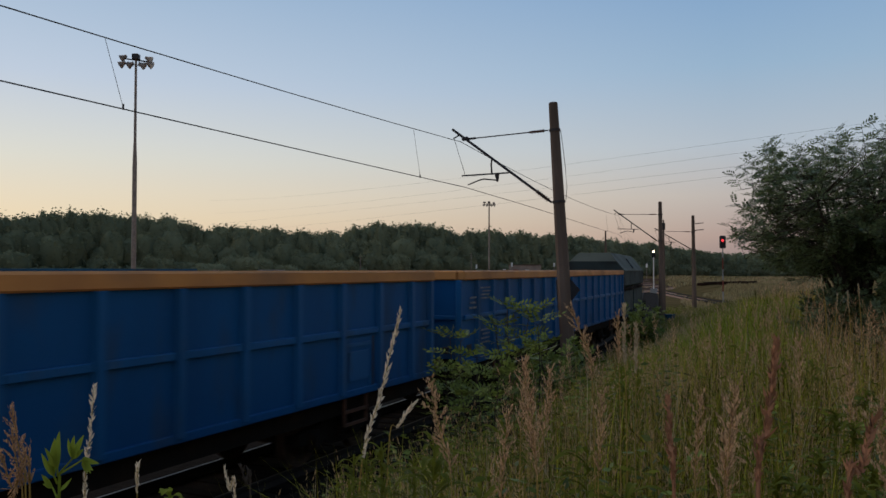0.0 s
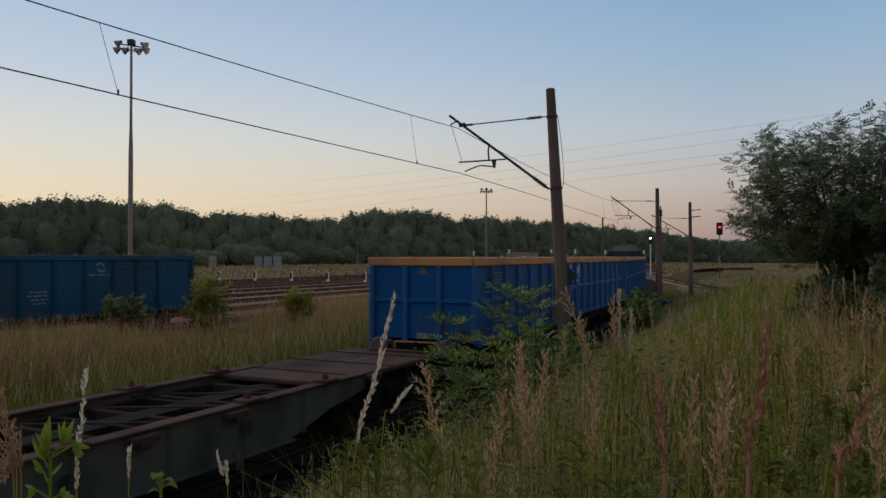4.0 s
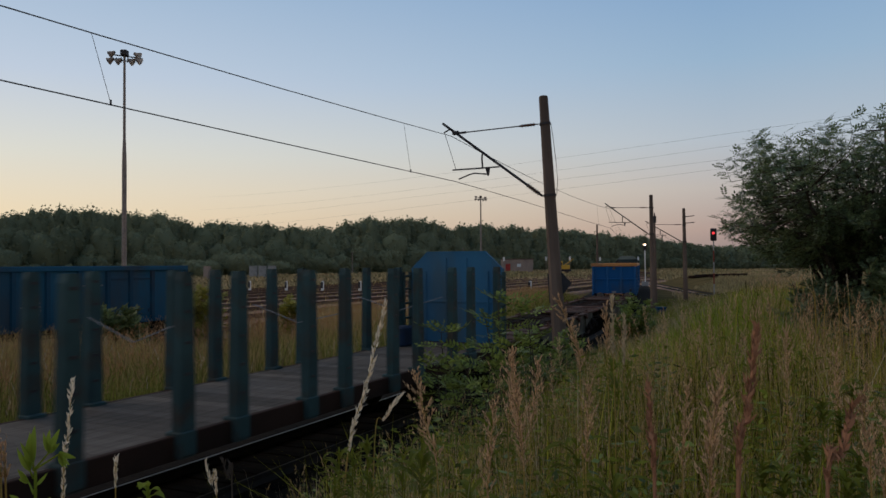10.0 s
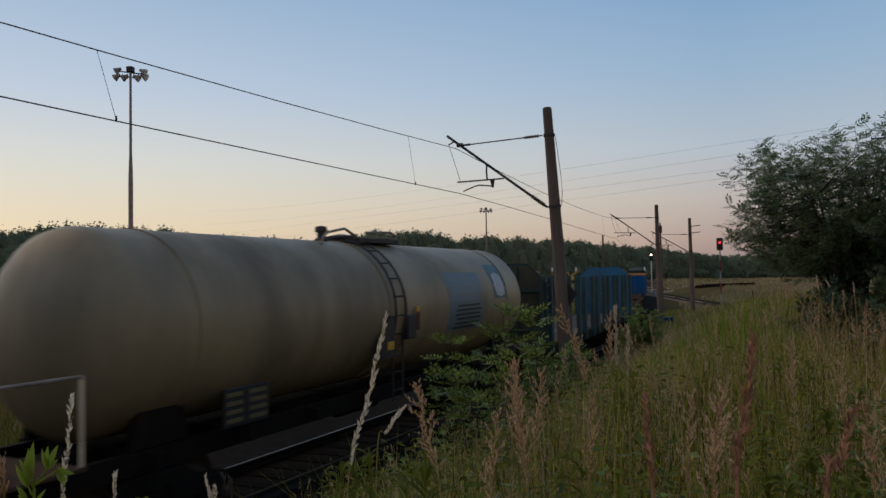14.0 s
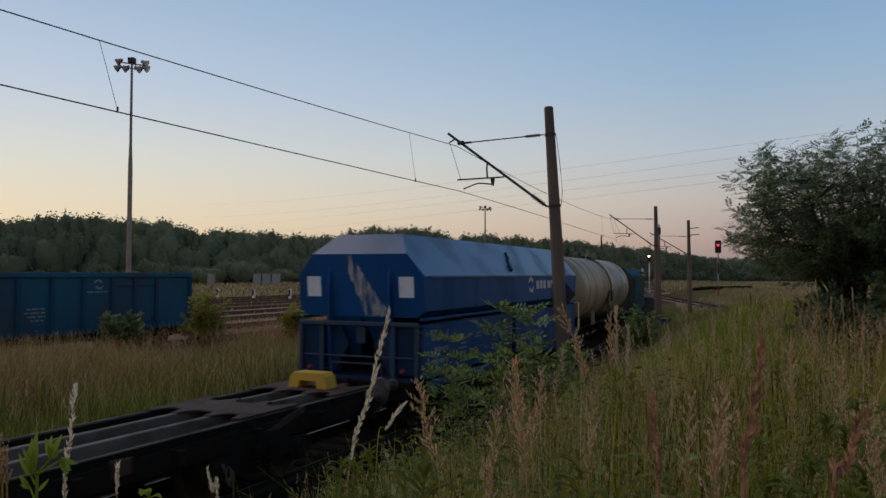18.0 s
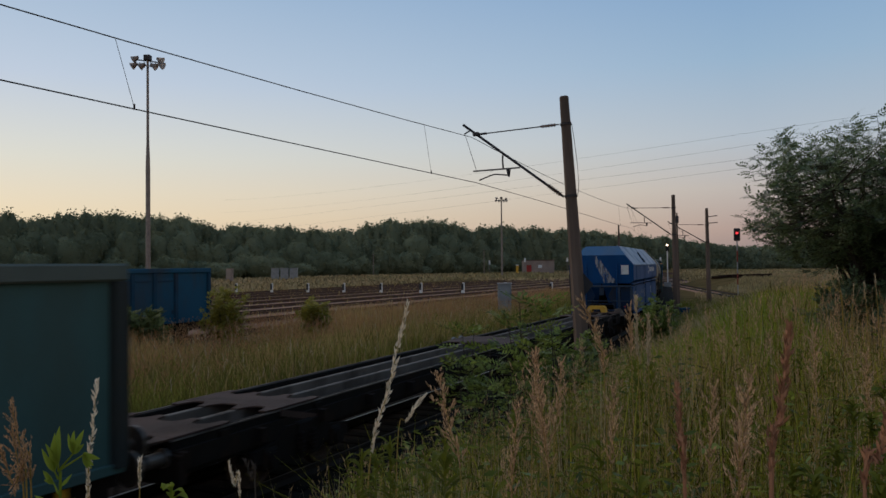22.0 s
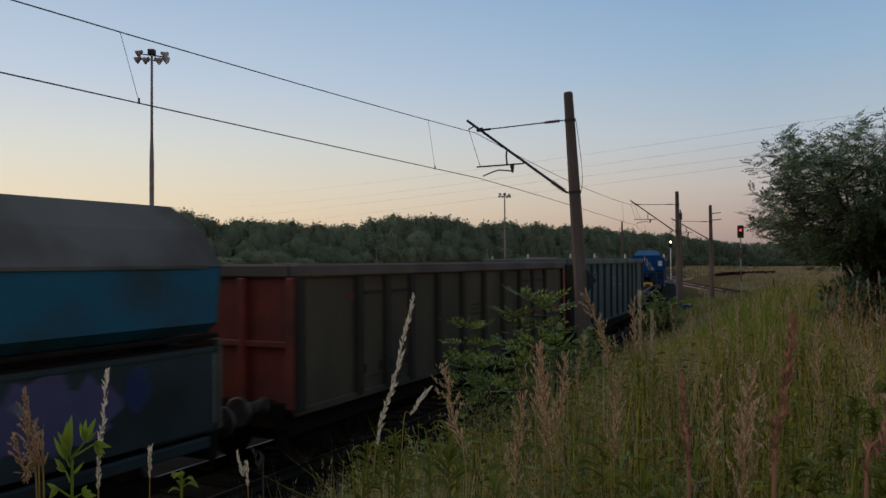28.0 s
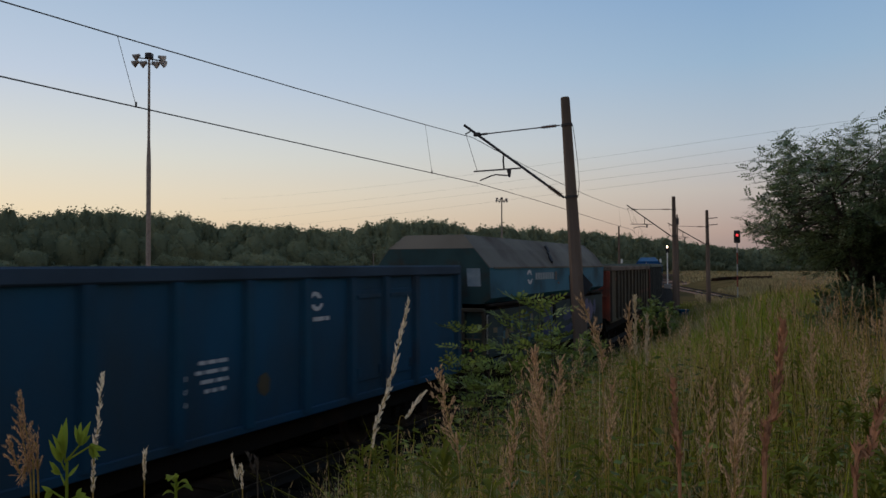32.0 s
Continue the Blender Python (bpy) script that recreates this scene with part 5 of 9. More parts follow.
    part("walkway_kerb", rod(B(), (0.5, 19.40 - mid, 3.975), (0.5, 20.70 - mid, 3.975), 0.014, seg=6), "galvanised", w)
    # side ladder bent round the shell
    for s in (-1, 1):
        for dy in (-0.2, 0.2):
            bm = B()
            pts = [(s * (R + 0.06) * math.cos(a), 19.1 - mid + dy, zc + (R + 0.06) * math.sin(a)) for a in np.linspace(-0.35, 1.35, 12)]
            pts.insert(0, (s * 1.36, 19.1 - mid + dy, 0.75))
            for q, r in zip(pts, pts[1:]):
                beam(bm, q, r, 0.05, 0.025)
            part("ladder_rail", bm, "dark_steel", w)
        for a in np.linspace(-0.3, 1.2, 7):
            part("ladder_rung", rod(B(), (s * (R + 0.07) * math.cos(a), 18.9 - mid, zc + (R + 0.07) * math.sin(a)), (s * (R + 0.07) * math.cos(a), 19.3 - mid, zc + (R + 0.07) * math.sin(a)), 0.016, seg=6), "dark_steel", w)
        for z in (0.95, 1.3, 1.62):
            part("ladder_rung", rod(B(), (s * 1.37, 18.9 - mid, z), (s * 1.37, 19.3 - mid, z), 0.016, seg=6), "dark_steel", w)
        part("valve_plate", slab(B(), [(18.30 - mid, 1.62), (18.30 - mid, 1.95), (18.66 - mid, 2.40), (18.84 - mid, 2.40), (18.84 - mid, 1.62)], s * 1.42 - 0.04, s * 1.42 + 0.04), "black_paint", w, "black bevelled valve cover beside the ladder")
        part("valve_box", box(B(), (s * 1.42 - 0.1, 19.36 - mid, 1.90), (s * 1.42 + 0.06, 19.72 - mid, 2.38), 0.03), "black_paint", w, "black valve box beside the ladder")
        part("hazard_plate", box(B(), (s * 1.46 - 0.01, 19.74 - mid, 2.06), (s * 1.46 + 0.01, 19.90 - mid, 2.42), 0.01), "rust_orange", w, "orange hazard plate")
        part("hazard_plate", box(B(), (s * 1.46 - 0.01, 19.74 - mid, 2.43), (s * 1.46 + 0.01, 19.90 - mid, 2.54), 0.01), "yellow", w)
        part("hazard_plate", box(B(), (s * 1.48 - 0.01, 18.50 - mid, 1.76), (s * 1.48 + 0.01, 18.74 - mid, 1.92), 0.01), "yellow", w)
    # saddles and end platform
    for p in (13.3, 25.5):
        for s in (-1, 1):
            bm = B()
            slab(bm, [(p - 0.5 - mid, 1.02), (p + 0.5 - mid, 1.02), (p + 0.35 - mid, 1.75), (p - 0.35 - mid, 1.75)], s * 0.95 - 0.05, s * 0.95 + 0.05)
            part("saddle", bm, "underframe", w)
    part("data_board", box(B(), (1.30, 14.1 - mid, 1.08), (1.34, 15.1 - mid, 1.62), 0.01), "black_paint", w, "black data board with pale lines of writing")
    for k in range(4):
        for a, b in ((14.15, 14.5), (14.65, 15.05)):
            part("data_line", box(B(), (1.34, a - mid, 1.14 + 0.12 * k), (1.346, b - mid, 1.20 + 0.12 * k)), "spray_cream", w)
    part("end_platform", box(B(), (-1.3, 10.75 - mid, 1.02), (1.3, 11.9 - mid, 1.07), 0.01), "rust_deck", w)
    for s in (-1, 1):
        for p in (10.8, 11.85):
            part("rail_post", rod(B(), (s * 1.25, p - mid, 1.07), (s * 1.25, p - mid, 2.08), 0.024), "seed_pale" if p > 11 else "galvanised", w)
        part("platform_rail", rod(B(), (s * 1.25, 10.8 - mid, 2.08), (s * 1.25, 11.85 - mid, 2.08), 0.024), "galvanised", w)
    part("platform_rail", rod(B(), (-1.25, 10.8 - mid, 2.08), (1.25, 10.8 - mid, 2.08), 0.024), "galvanised", w)
    part("brake_stand", box(B(), (0.35, 11.0 - mid, 1.07), (0.65, 11.25 - mid, 1.85), 0.03), "rust_deck", w)
    running_gear(w, half, (13.2 - mid, 25.4 - mid), 1.0, 1.3)
    ROLLING.append((w, mid, 6.1))


tank_wagon()


def hopper(front, rear, roof, upper, lower, end_upper, label, ridge=3.98, hip=0.52):
    """A covered self-unloading wagon: bevelled roof, deep upper body, recessed waist, lower skirts and open end platforms."""
    mid, half = (front + rear) / 2, (front - rear) / 2
    w = thing("covered_hopper_wagon", Matrix(), label, "freight wagon", "wagons of the passing train")
    # upper body with slanting ends
    bm = B()
    end_at = lambda z: half - 0.03 - 0.10 * (3.55 - z)
    rings = [[bm.verts.new((x, s * (end_at(z) - 0.02), z)) for s, x in ((-1, -h), (-1, h), (1, h), (1, -h))] for h, z in ((1.30, 2.22), (1.50, 2.36), (1.50, 3.08))]
    for a, b in zip(rings, rings[1:]):
        for i in range(4):
            bm.faces.new((a[i], a[(i + 1) % 4], b[(i + 1) % 4], b[i]))
    bm.faces.new(rings[0][::-1])
    bm.faces.new(rings[-1])
    bmesh.ops.recalc_face_normals(bm, faces=bm.faces)
    part("upper_body", bm, upper, w)
    # roof: bevelled, with short hips over the end plates
    bm = B()
    lv = [[bm.verts.new((x, s * y_, z)) for s, x in ((-1, -h), (-1, h), (1, h), (1, -h))] for h, y_, z in ((1.52, end_at(3.085) - 0.005, 3.085), (1.135, end_at(3.55) + 0.01, 3.55), (0.78, half - hip, ridge))]
    for a, b in zip(lv, lv[1:]):
        for i in range(4):
            bm.faces.new((a[i], a[(i + 1) % 4], b[(i + 1) % 4], b[i]))
    bm.faces.new(lv[0][::-1])
    bm.faces.new(lv[-1])
    bmesh.ops.recalc_face_normals(bm, faces=bm.faces)
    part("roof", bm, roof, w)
    for e in (-1, 1):
        bm = B()
        prof = [(-1.30, 2.22), (-1.50, 2.36), (-1.50, 3.08), (-1.13, 3.54), (1.13, 3.54), (1.50, 3.08), (1.50, 2.36), (1.30, 2.22)]
        fr = [bm.verts.new((x, e * (end_at(z) + 0.012), z)) for x, z in prof]
        bk = [bm.verts.new((x, e * (end_at(z) - 0.018), z)) for x, z in prof]
        bm.faces.new(fr)
        bm.faces.new(bk[::-1])
        for i in range(8):
            bm.faces.new((fr[i], fr[(i + 1) % 8], bk[(i + 1) % 8], bk[i]))
        bmesh.ops.recalc_face_normals(bm, faces=bm.faces)
        part("end_plate", bm, end_upper, w)
        # ribs beside the discharge chute
        for x in (-0.72, 0.72):
            bm = B()
            slab(bm, [(e * (end_at(3.3)), 3.3), (e * (end_at(2.9) + 0.10), 2.9), (e * (half + 0.0), 2.25), (e * (half - 0.12), 1.02), (e * (half - 0.5), 1.02), (e * (end_at(2.2) - 0.05), 2.2)], x - 0.03, x + 0.03)
            part("chute_rib", bm, end_upper, w)
        for x in (-0.34, 0.38):
            bm = B()
            v = [bm.verts.new(q) for q in ((x - 0.36, e * (end_at(2.25) - 0.01), 2.26), (x + 0.34, e * (end_at(2.25) - 0.01), 2.26), (x + 0.10, e * (half - 0.62), 1.30), (x - 0.14, e * (half - 0.62), 1.30))]
            bm.faces.new(v)
            part("chute_wall", bm, end_upper, w)
    for s in (-1, 1):
        part("eaves_rail", box(B(), (s * 1.51 - 0.02, -half + 0.36, 3.06), (s * 1.51 + 0.02, half - 0.36, 3.10)), roof, w)
        part("waist_rail", box(B(), (s * 1.44 - 0.05, -half + 0.1, 2.16), (s * 1.44 + 0.05, half - 0.1, 2.22), 0.01), upper if upper == "navy" else "underframe", w)
        part("waist_rail", box(B(), (s * 1.36 - 0.04, -half + 0.1, 2.04), (s * 1.36 + 0.04, half - 0.1, 2.08)), upper if upper == "navy" else "underframe", w)
        # roof flap gear
        bm = B()
        beam(bm, (s * 1.02, 0.1, 3.72), (s * 1.16, -0.05, 3.55), 0.05, 0.08)
        beam(bm, (s * 1.30, -0.45, 3.40), (s * 1.44, -0.62, 3.22), 0.06, 0.10)
        beam(bm, (s * 1.17, -0.22, 3.54), (s * 1.25, -0.32, 3.46), 0.03, 0.06)
        part("flap_lever", bm, "black_paint", w)
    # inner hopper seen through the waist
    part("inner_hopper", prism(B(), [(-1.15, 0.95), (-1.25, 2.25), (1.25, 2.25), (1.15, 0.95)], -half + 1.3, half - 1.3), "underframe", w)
    # lower skirts in two lengths with a dark gap
    for s in (-1, 1):
        for y0, y1 in ((-half + 0.15, -0.75), (-0.25, half - 0.15)):
            bm = B()
            slab(bm, [(y0, 0.98), (y0, 2.02), (y1, 2.02), (y1, 0.98)], s * 1.42 - 0.03, s * 1.42 + 0.03)
            part("lower_skirt", bm, lower, w)
            part("foot_board", box(B(), (s * 1.44 - 0.05, y0 + 0.3, 0.76), (s * 1.44 + 0.05, y1 - 0.1, 0.90), 0.015), lower, w)
            part("skirt_edge", box(B(), (s * 1.44 - 0.03, y0, 1.99), (s * 1.44 + 0.03, y1, 2.05)), lower, w)
        part("gap_post", box(B(), (s * 1.36 - 0.03, -0.6, 0.8), (s * 1.36 + 0.03, -0.4, 2.1)), "black_paint", w)
        part("lever_box", box(B(), (s * 1.40 - 0.04, -0.64, 2.0), (s * 1.40 + 0.04, -0.36, 2.28), 0.015), "brown", w)
    # ends: platform frame, hand rails, slanting chute and square panels
    frame_mat, panel_mat = ("navy_frame", "navy_dirty") if lower == "navy" else ("sill_grey", "stake_paint")
    for e in (-1, 1):
        ye = e * half
        part("end_frame", box(B(), (-1.42, ye - 0.05 if e < 0 else ye - 0.03, 2.04), (1.42, ye + 0.03 if e < 0 else ye + 0.05, 2.13), 0.012), frame_mat, w)
        for x in (-1.38, 1.38):
            part("end_post", box(B(), (x - 0.04, ye - 0.04, 0.95), (x + 0.04, ye + 0.04, 2.04), 0.01), frame_mat, w)
        for x in (-0.86, 0.84):
            part("end_post", box(B(), (x - 0.05, ye - 0.03, 1.0), (x + 0.05, ye + 0.03, 2.04), 0.012), frame_mat, w)
        for x0, x1 in ((-1.34, -0.92), (0.90, 1.34)):
            part("end_panel", box(B(), (x0, ye - e * 0.10 - 0.02, 1.05), (x1, ye - e * 0.10 + 0.02, 2.02)), panel_mat, w)
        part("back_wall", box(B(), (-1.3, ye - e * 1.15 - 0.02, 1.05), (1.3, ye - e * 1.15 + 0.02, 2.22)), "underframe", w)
        # sloping hopper foot with its dark discharge opening
        for s in (-1, 1):
            bm = B()
            v = [(s * 0.84, 2.04), (s * 0.50, 2.04), (s * 0.30, 1.62), (s * 0.62, 1.06), (s * 0.84, 1.06)]
            a_ = [bm.verts.new((xx, ye - e * 0.16, z)) for xx, z in v]
            b_ = [bm.verts.new((xx, ye - e * 0.20, z)) for xx, z in v]
            bm.faces.new(a_)
            bm.faces.new(b_[::-1])
            for i in range(5):
                bm.faces.new((a_[i], a_[(i + 1) % 5], b_[(i + 1) % 5], b_[i]))
            bmesh.ops.recalc_face_normals(bm, faces=bm.faces)
            part("chute_side", bm, panel_mat, w)
        part("chute_tab", box(B(), (-0.10, ye - e * 0.14 - 0.01, 1.66), (0.12, ye - e * 0.14 + 0.01, 2.0), 0.01), frame_mat, w)
        part("end_rail", rod(B(), (-1.3, ye, 1.40), (1.3, ye, 1.40), 0.022), frame_mat, w)
        bm = B()
        for xx in (-0.6, 0.6):
            rod(bm, (xx, ye + e * 0.04, 1.02), (xx, ye + e * 0.04, 1.26), 0.018)
        rod(bm, (-0.6, ye + e * 0.04, 1.26), (0.6, ye + e * 0.04, 1.26), 0.018)
        part("coupler_rail", bm, frame_mat, w)
        for x in ((-1.12, 1.10) if upper != "olive_side" else ()):
            bm = B()
            f = [(x - 0.17, 2.64), (x + 0.17, 2.64), (x + 0.17, 3.07), (x - 0.17, 3.07)]
            bm.faces.new([bm.verts.new((xx, e * (end_at(z) + 0.02), z)) for xx, z in f])
            part("white_panel", bm, "white_paint" if upper == "navy" else "faded_white", w, "square white panel")
        for x in (-1.1, 1.1):
            part("tail_lamp", rod(B(), (x, ye + e * 0.05, 1.15), (x, ye + e * 0.13, 1.15), 0.035, seg=12), "red_paint", w)
        for s in (-1, 1):
            bm = B()
            pts = [(s * 1.42, ye - e * 0.9, 2.02), (s * 1.42, ye - e * 0.25, 2.02), (s * 1.42, ye - e * 0.12, 1.94), (s * 1.42, ye - e * 0.12, 1.05)]
            for q, r in zip(pts, pts[1:]):
                rod(bm, q, r, 0.02, seg=8)
            part("grab_rail", bm, frame_mat if lower == "navy" else "pale_paint", w, "bent grab rail at the corner")
        part("platform", box(B(), (-1.35, min(ye, ye - e * 1.2), 0.92), (1.35, max(ye, ye - e * 1.2), 0.98)), panel_mat, w)
    running_gear(w, half, (-half + 2.0, half - 2.0), 0.95, 1.3)
    ROLLING.append((w, mid, half - 2.0))
    return w, mid


w, mid = hopper(10.3, -2.75, "navy_sky_lit", "navy", "navy", "navy", "glossy dark blue covered hopper wagon with white lettering marks")
swirl(w, 4.80 - mid, 2.82, 0.26, "white_mark", 1.502)
for k in range(8):
    y0 = 5.35 - mid + k * 0.36 + (0.12 if k > 2 else 0)
    plate(w, "brand_bar", y0, y0 + 0.25, 2.70, 2.94, "white_mark", 1.502)
lines_of_writing(w, 1.0 - mid, 2.4 - mid, 1.62, 1.80, 3, "grey_mark", 1.452, 41)
lines_of_writing(w, 2.5 - mid, 3.2 - mid, 1.40, 1.85, 5, "grey_mark", 1.452, 42)
lines_of_writing(w, -0.7 - mid, -0.2 - mid, 1.0, 1.6, 6, "grey_mark", 1.452, 43)
lines_of_writing(w, -2.2 - mid, -1.3 - mid, 1.15, 1.9, 3, "grey_mark", 1.452, 44)
lines_of_writing(w, 0.3 - mid, 0.8 - mid, 1.6, 1.75, 2, "grey_mark", 1.452, 45)
plate(w, "data_board", 0.1 - mid, 0.65 - mid, 1.10, 1.38, "black_paint", 1.452)
for k in range(3):
    plate(w, "data_line", 0.15 - mid, 0.6 - mid, 1.15 + 0.08 * k, 1.18 + 0.08 * k, "brown", 1.4585)
blob(w, 6.5 - mid, 1.68, 0.16, 0.20, "white_mark", 1.452, seed=50, name="round_mark", rough=0.02)
blob(w, 6.5 - mid, 1.68, 0.08, 0.12, "navy", 1.452, seed=50, name="round_mark", rough=0.02, thick=0.01)
# grey powder spilt down the rear end from the roof hatch
def spill_material():
    m = bpy.data.materials.new("spilt_powder")
    m.use_nodes = True
    n, l = m.node_tree.nodes, m.node_tree.links
    p = n["Principled BSDF"]
    p.inputs["Base Color"].default_value = (0.36, 0.36, 0.37, 1)
    p.inputs["Roughness"].default_value = 0.95
    co = n.new("ShaderNodeTexCoord")
    mp = n.new("ShaderNodeMapping")
    mp.inputs["Rotation"].default_value = (0, radians(-22), 0)
    mp.inputs["Scale"].default_value = (7.0, 1.0, 1.6)
    l.new(co.outputs["Object"], mp.inputs[0])
    t = n.new("ShaderNodeTexNoise")
    t.inputs["Scale"].default_value, t.inputs["Detail"].default_value = 1.6, 7.0
    l.new(mp.outputs[0], t.inputs["Vector"])
    r = n.new("ShaderNodeMapRange")
    r.inputs["From Min"].default_value, r.inputs["From Max"].default_value = 0.38, 0.66
    r.inputs["To Max"].default_value = 0.9
    l.new(t.outputs["Fac"], r.inputs["Value"])
    tr = n.new("ShaderNodeBsdfTransparent")
    ms = n.new("ShaderNodeMixShader")
    l.new(r.outputs[0], ms.inputs[0])
    l.new(tr.outputs[0], ms.inputs[1])
    l.new(p.outputs[0], ms.inputs[2])
    l.new(ms.outputs[0], n["Material Output"].inputs["Surface"])
    return m


M["spilt_powder"] = spill_material()
rs = random.Random(9)
half_ = (10.3 + 2.75) / 2
for layer, (z0, z1, xa, xb, w0, w1) in enumerate(((3.52, 2.24, -0.22, 0.42, 0.10, 0.30), (3.40, 2.24, -0.12, 0.55, 0.07, 0.20), (3.3, 2.5, -0.2, 0.22, 0.10, 0.16))):
    bm = B()
    lft, rgt = [], []
    for i in range(15):
        q = i / 14
        z = z0 + (z1 - z0) * q
        x = xa + (xb - xa) * q ** 1.2
        hw = (w0 + (w1 - w0) * q) * rs.uniform(0.75, 1.15)
        yy = -(half_ - 0.03 - 0.10 * (3.55 - z) + 0.016 + 0.003 * layer)
        lft.append(bm.verts.new((x - hw, yy, z)))
        rgt.append(bm.verts.new((x + hw, yy, z)))
    for i in range(14):
        bm.faces.new((lft[i], rgt[i], rgt[i + 1], lft[i + 1]))
    part("powder_spill", bm, "spilt_powder", w, "pale powder spilt down the end wall")

w, mid = hopper(-63.5, -75.75, "roof_grey", "teal_band", "olive_side", "stake_paint", "weathered covered hopper wagon, grey roof, teal band, graffiti on the skirts", 3.88, 0.22)
swirl(w, -72.62 - mid, 2.82, 0.22, "white_mark", 1.502)
for k in range(8):
    y0 = -72.1 - mid + k * 0.23
    plate(w, "brand_bar", y0, y0 + 0.17, 2.74, 2.93, "faded_white", 1.502)
for k, (p, z, ry, rz, mt) in enumerate(((-66.2, 1.55, 0.55, 0.40, "purple"), (-66.8, 1.45, 0.45, 0.38, "purple"), (-65.6, 1.50, 0.4, 0.34, "purple"), (-66.4, 1.62, 0.10, 0.13, "grey_mark"), (-67.2, 1.42, 0.10, 0.12, "grey_mark"),
                                        (-67.9, 1.45, 0.2, 0.12, "spray_cream"), (-68.6, 1.6, 0.45, 0.22, "spray_blue"), (-68.5, 1.15, 0.5, 0.14, "spray_blue"), (-71.0, 1.7, 0.35, 0.2, "spray_blue"), (-70.9, 1.25, 0.5, 0.22, "spray_blue"),
                                        (-64.9, 1.7, 0.18, 0.25, "spray_blue"))):
    blob(w, p - mid, z, ry, rz, mt, 1.4505 + 0.001 * (k % 3), seed=60 + k, name="graffiti_patch", thick=0.005, rough=0.34)
# letters sprayed as tall uneven strokes with blocks of colour between them
rs = random.Random(12)


def stroke(p, z, ww, hh, mt, k):
    sk = rs.uniform(-0.06, 0.06)
    bm = slab(B(), [(p - mid, z), (p - mid + ww, z + sk), (p - mid + ww * rs.uniform(0.8, 1.05), z + sk + hh), (p - mid + ww * rs.uniform(-0.1, 0.15), z + hh * rs.uniform(0.8, 1.0))], 1.4505 + 0.0002 * k, 1.4515 + 0.0002 * k)
    part("graffiti_stroke", bm, mt, w)


fields = ((-75.3, -74.5, ("spray_dim", "spray_cream", "spray_dim"), 6), (-74.8, -73.8, ("spray_dim", "spray_cyan", "spray_cream"), 8), (-73.9, -72.6, ("spray_cyan", "spray_cyan", "spray_dim", "spray_blue"), 15),
          (-72.7, -72.1, ("spray_cyan", "spray_cream", "spray_dim"), 10), (-72.15, -71.2, ("spray_green", "spray_green", "spray_cream"), 10), (-71.1, -69.85, ("spray_blue", "spray_blue", "spray_cyan"), 9))
k = 0
for pa, pb, mats, count in fields:
    for i in range(count):
        ww, hh = rs.uniform(0.10, 0.34), rs.uniform(0.07, 0.34)
        stroke(rs.uniform(pa, pb - ww), rs.uniform(1.05, 1.95 - hh), ww, hh, rs.choice(mats), k)
        k += 1
plate(w, "dark_overpaint", -70.2 - mid, -69.95 - mid, 2.70, 2.95, "black_paint", 1.502)
plate(w, "orange_mark", -69.85 - mid, -69.7 - mid, 2.58, 2.63, "rust_orange", 1.502)
plate(w, "blue_overpaint", -68.3 - mid, -67.7 - mid, 2.45, 2.85, "spray_blue", 1.502)
w, mid = hopper(137.6, 125.7, "roof_green", "olive_side", "olive_side", "olive_side", "weathered grey-green covered hopper wagon")

# ---- tracks ----
RAIL_PROFILE = [(-0.072, -0.15), (-0.072, -0.135), (-0.012, -0.115), (-0.012, -0.045), (-0.035, -0.03), (-0.035, -0.004), (-0.028, 0.0), (0.028, 0.0), (0.035, -0.004), (0.035, -0.03), (0.012, -0.045), (0.012, -0.115), (0.072, -0.135), (0.072, -0.15)]


def sweep(name, path, profile, mat, parent):
    """Sweeps a profile of (right, up) along a path of (x, y, heading)."""
    verts, faces, k = [], [], len(profile)
    for x, y, th in path:
        verts += [(x + a * math.cos(th), y + a * math.sin(th), z) for a, z in profile]
    for i in range(len(path) - 1):
        for j in range(k):
            a, b = i * k + j, i * k + (j + 1) % k
            faces += [(a, b, b + k), (a, b + k, a + k)]
    return link_mesh(name, tri_mesh(name, verts, faces), mat, parent)


def rails(parent, path):
    for off in (-0.755, 0.755):
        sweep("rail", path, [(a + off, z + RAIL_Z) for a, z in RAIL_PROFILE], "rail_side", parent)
        sweep("rail_head", path, [(off + a, z + RAIL_Z) for a, z in ((-0.024, 0.001), (-0.024, 0.004), (0.024, 0.004), (0.024, 0.001))], "rail_top" if off < 0 else "rail_no_glint", parent)


def bed(parent, path, mat, top=-0.35, base=-0.8, w0=1.55, w1=2.35):
    return sweep("ballast_bed", path, [(-w1, base), (-w0, top), (w0, top), (w1, base)], mat, parent)


main_track = thing("railway_track", Matrix(), "railway track with rusty rails on ballast coloured as shaded", "railway track", kind="structure")
main_path = [on_line(u) for u in np.arange(-40, 320, 3.0)]
rails(main_track, main_path)
# bed widened and near-black to stand for the shade under the train
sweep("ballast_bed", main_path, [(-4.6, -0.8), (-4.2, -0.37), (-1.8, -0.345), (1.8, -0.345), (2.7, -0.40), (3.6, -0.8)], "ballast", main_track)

yard_x = (-26.4, -32.0, -37.4, -42.5, -47.8, -53.0, -58.0, -63.0, -68.2)
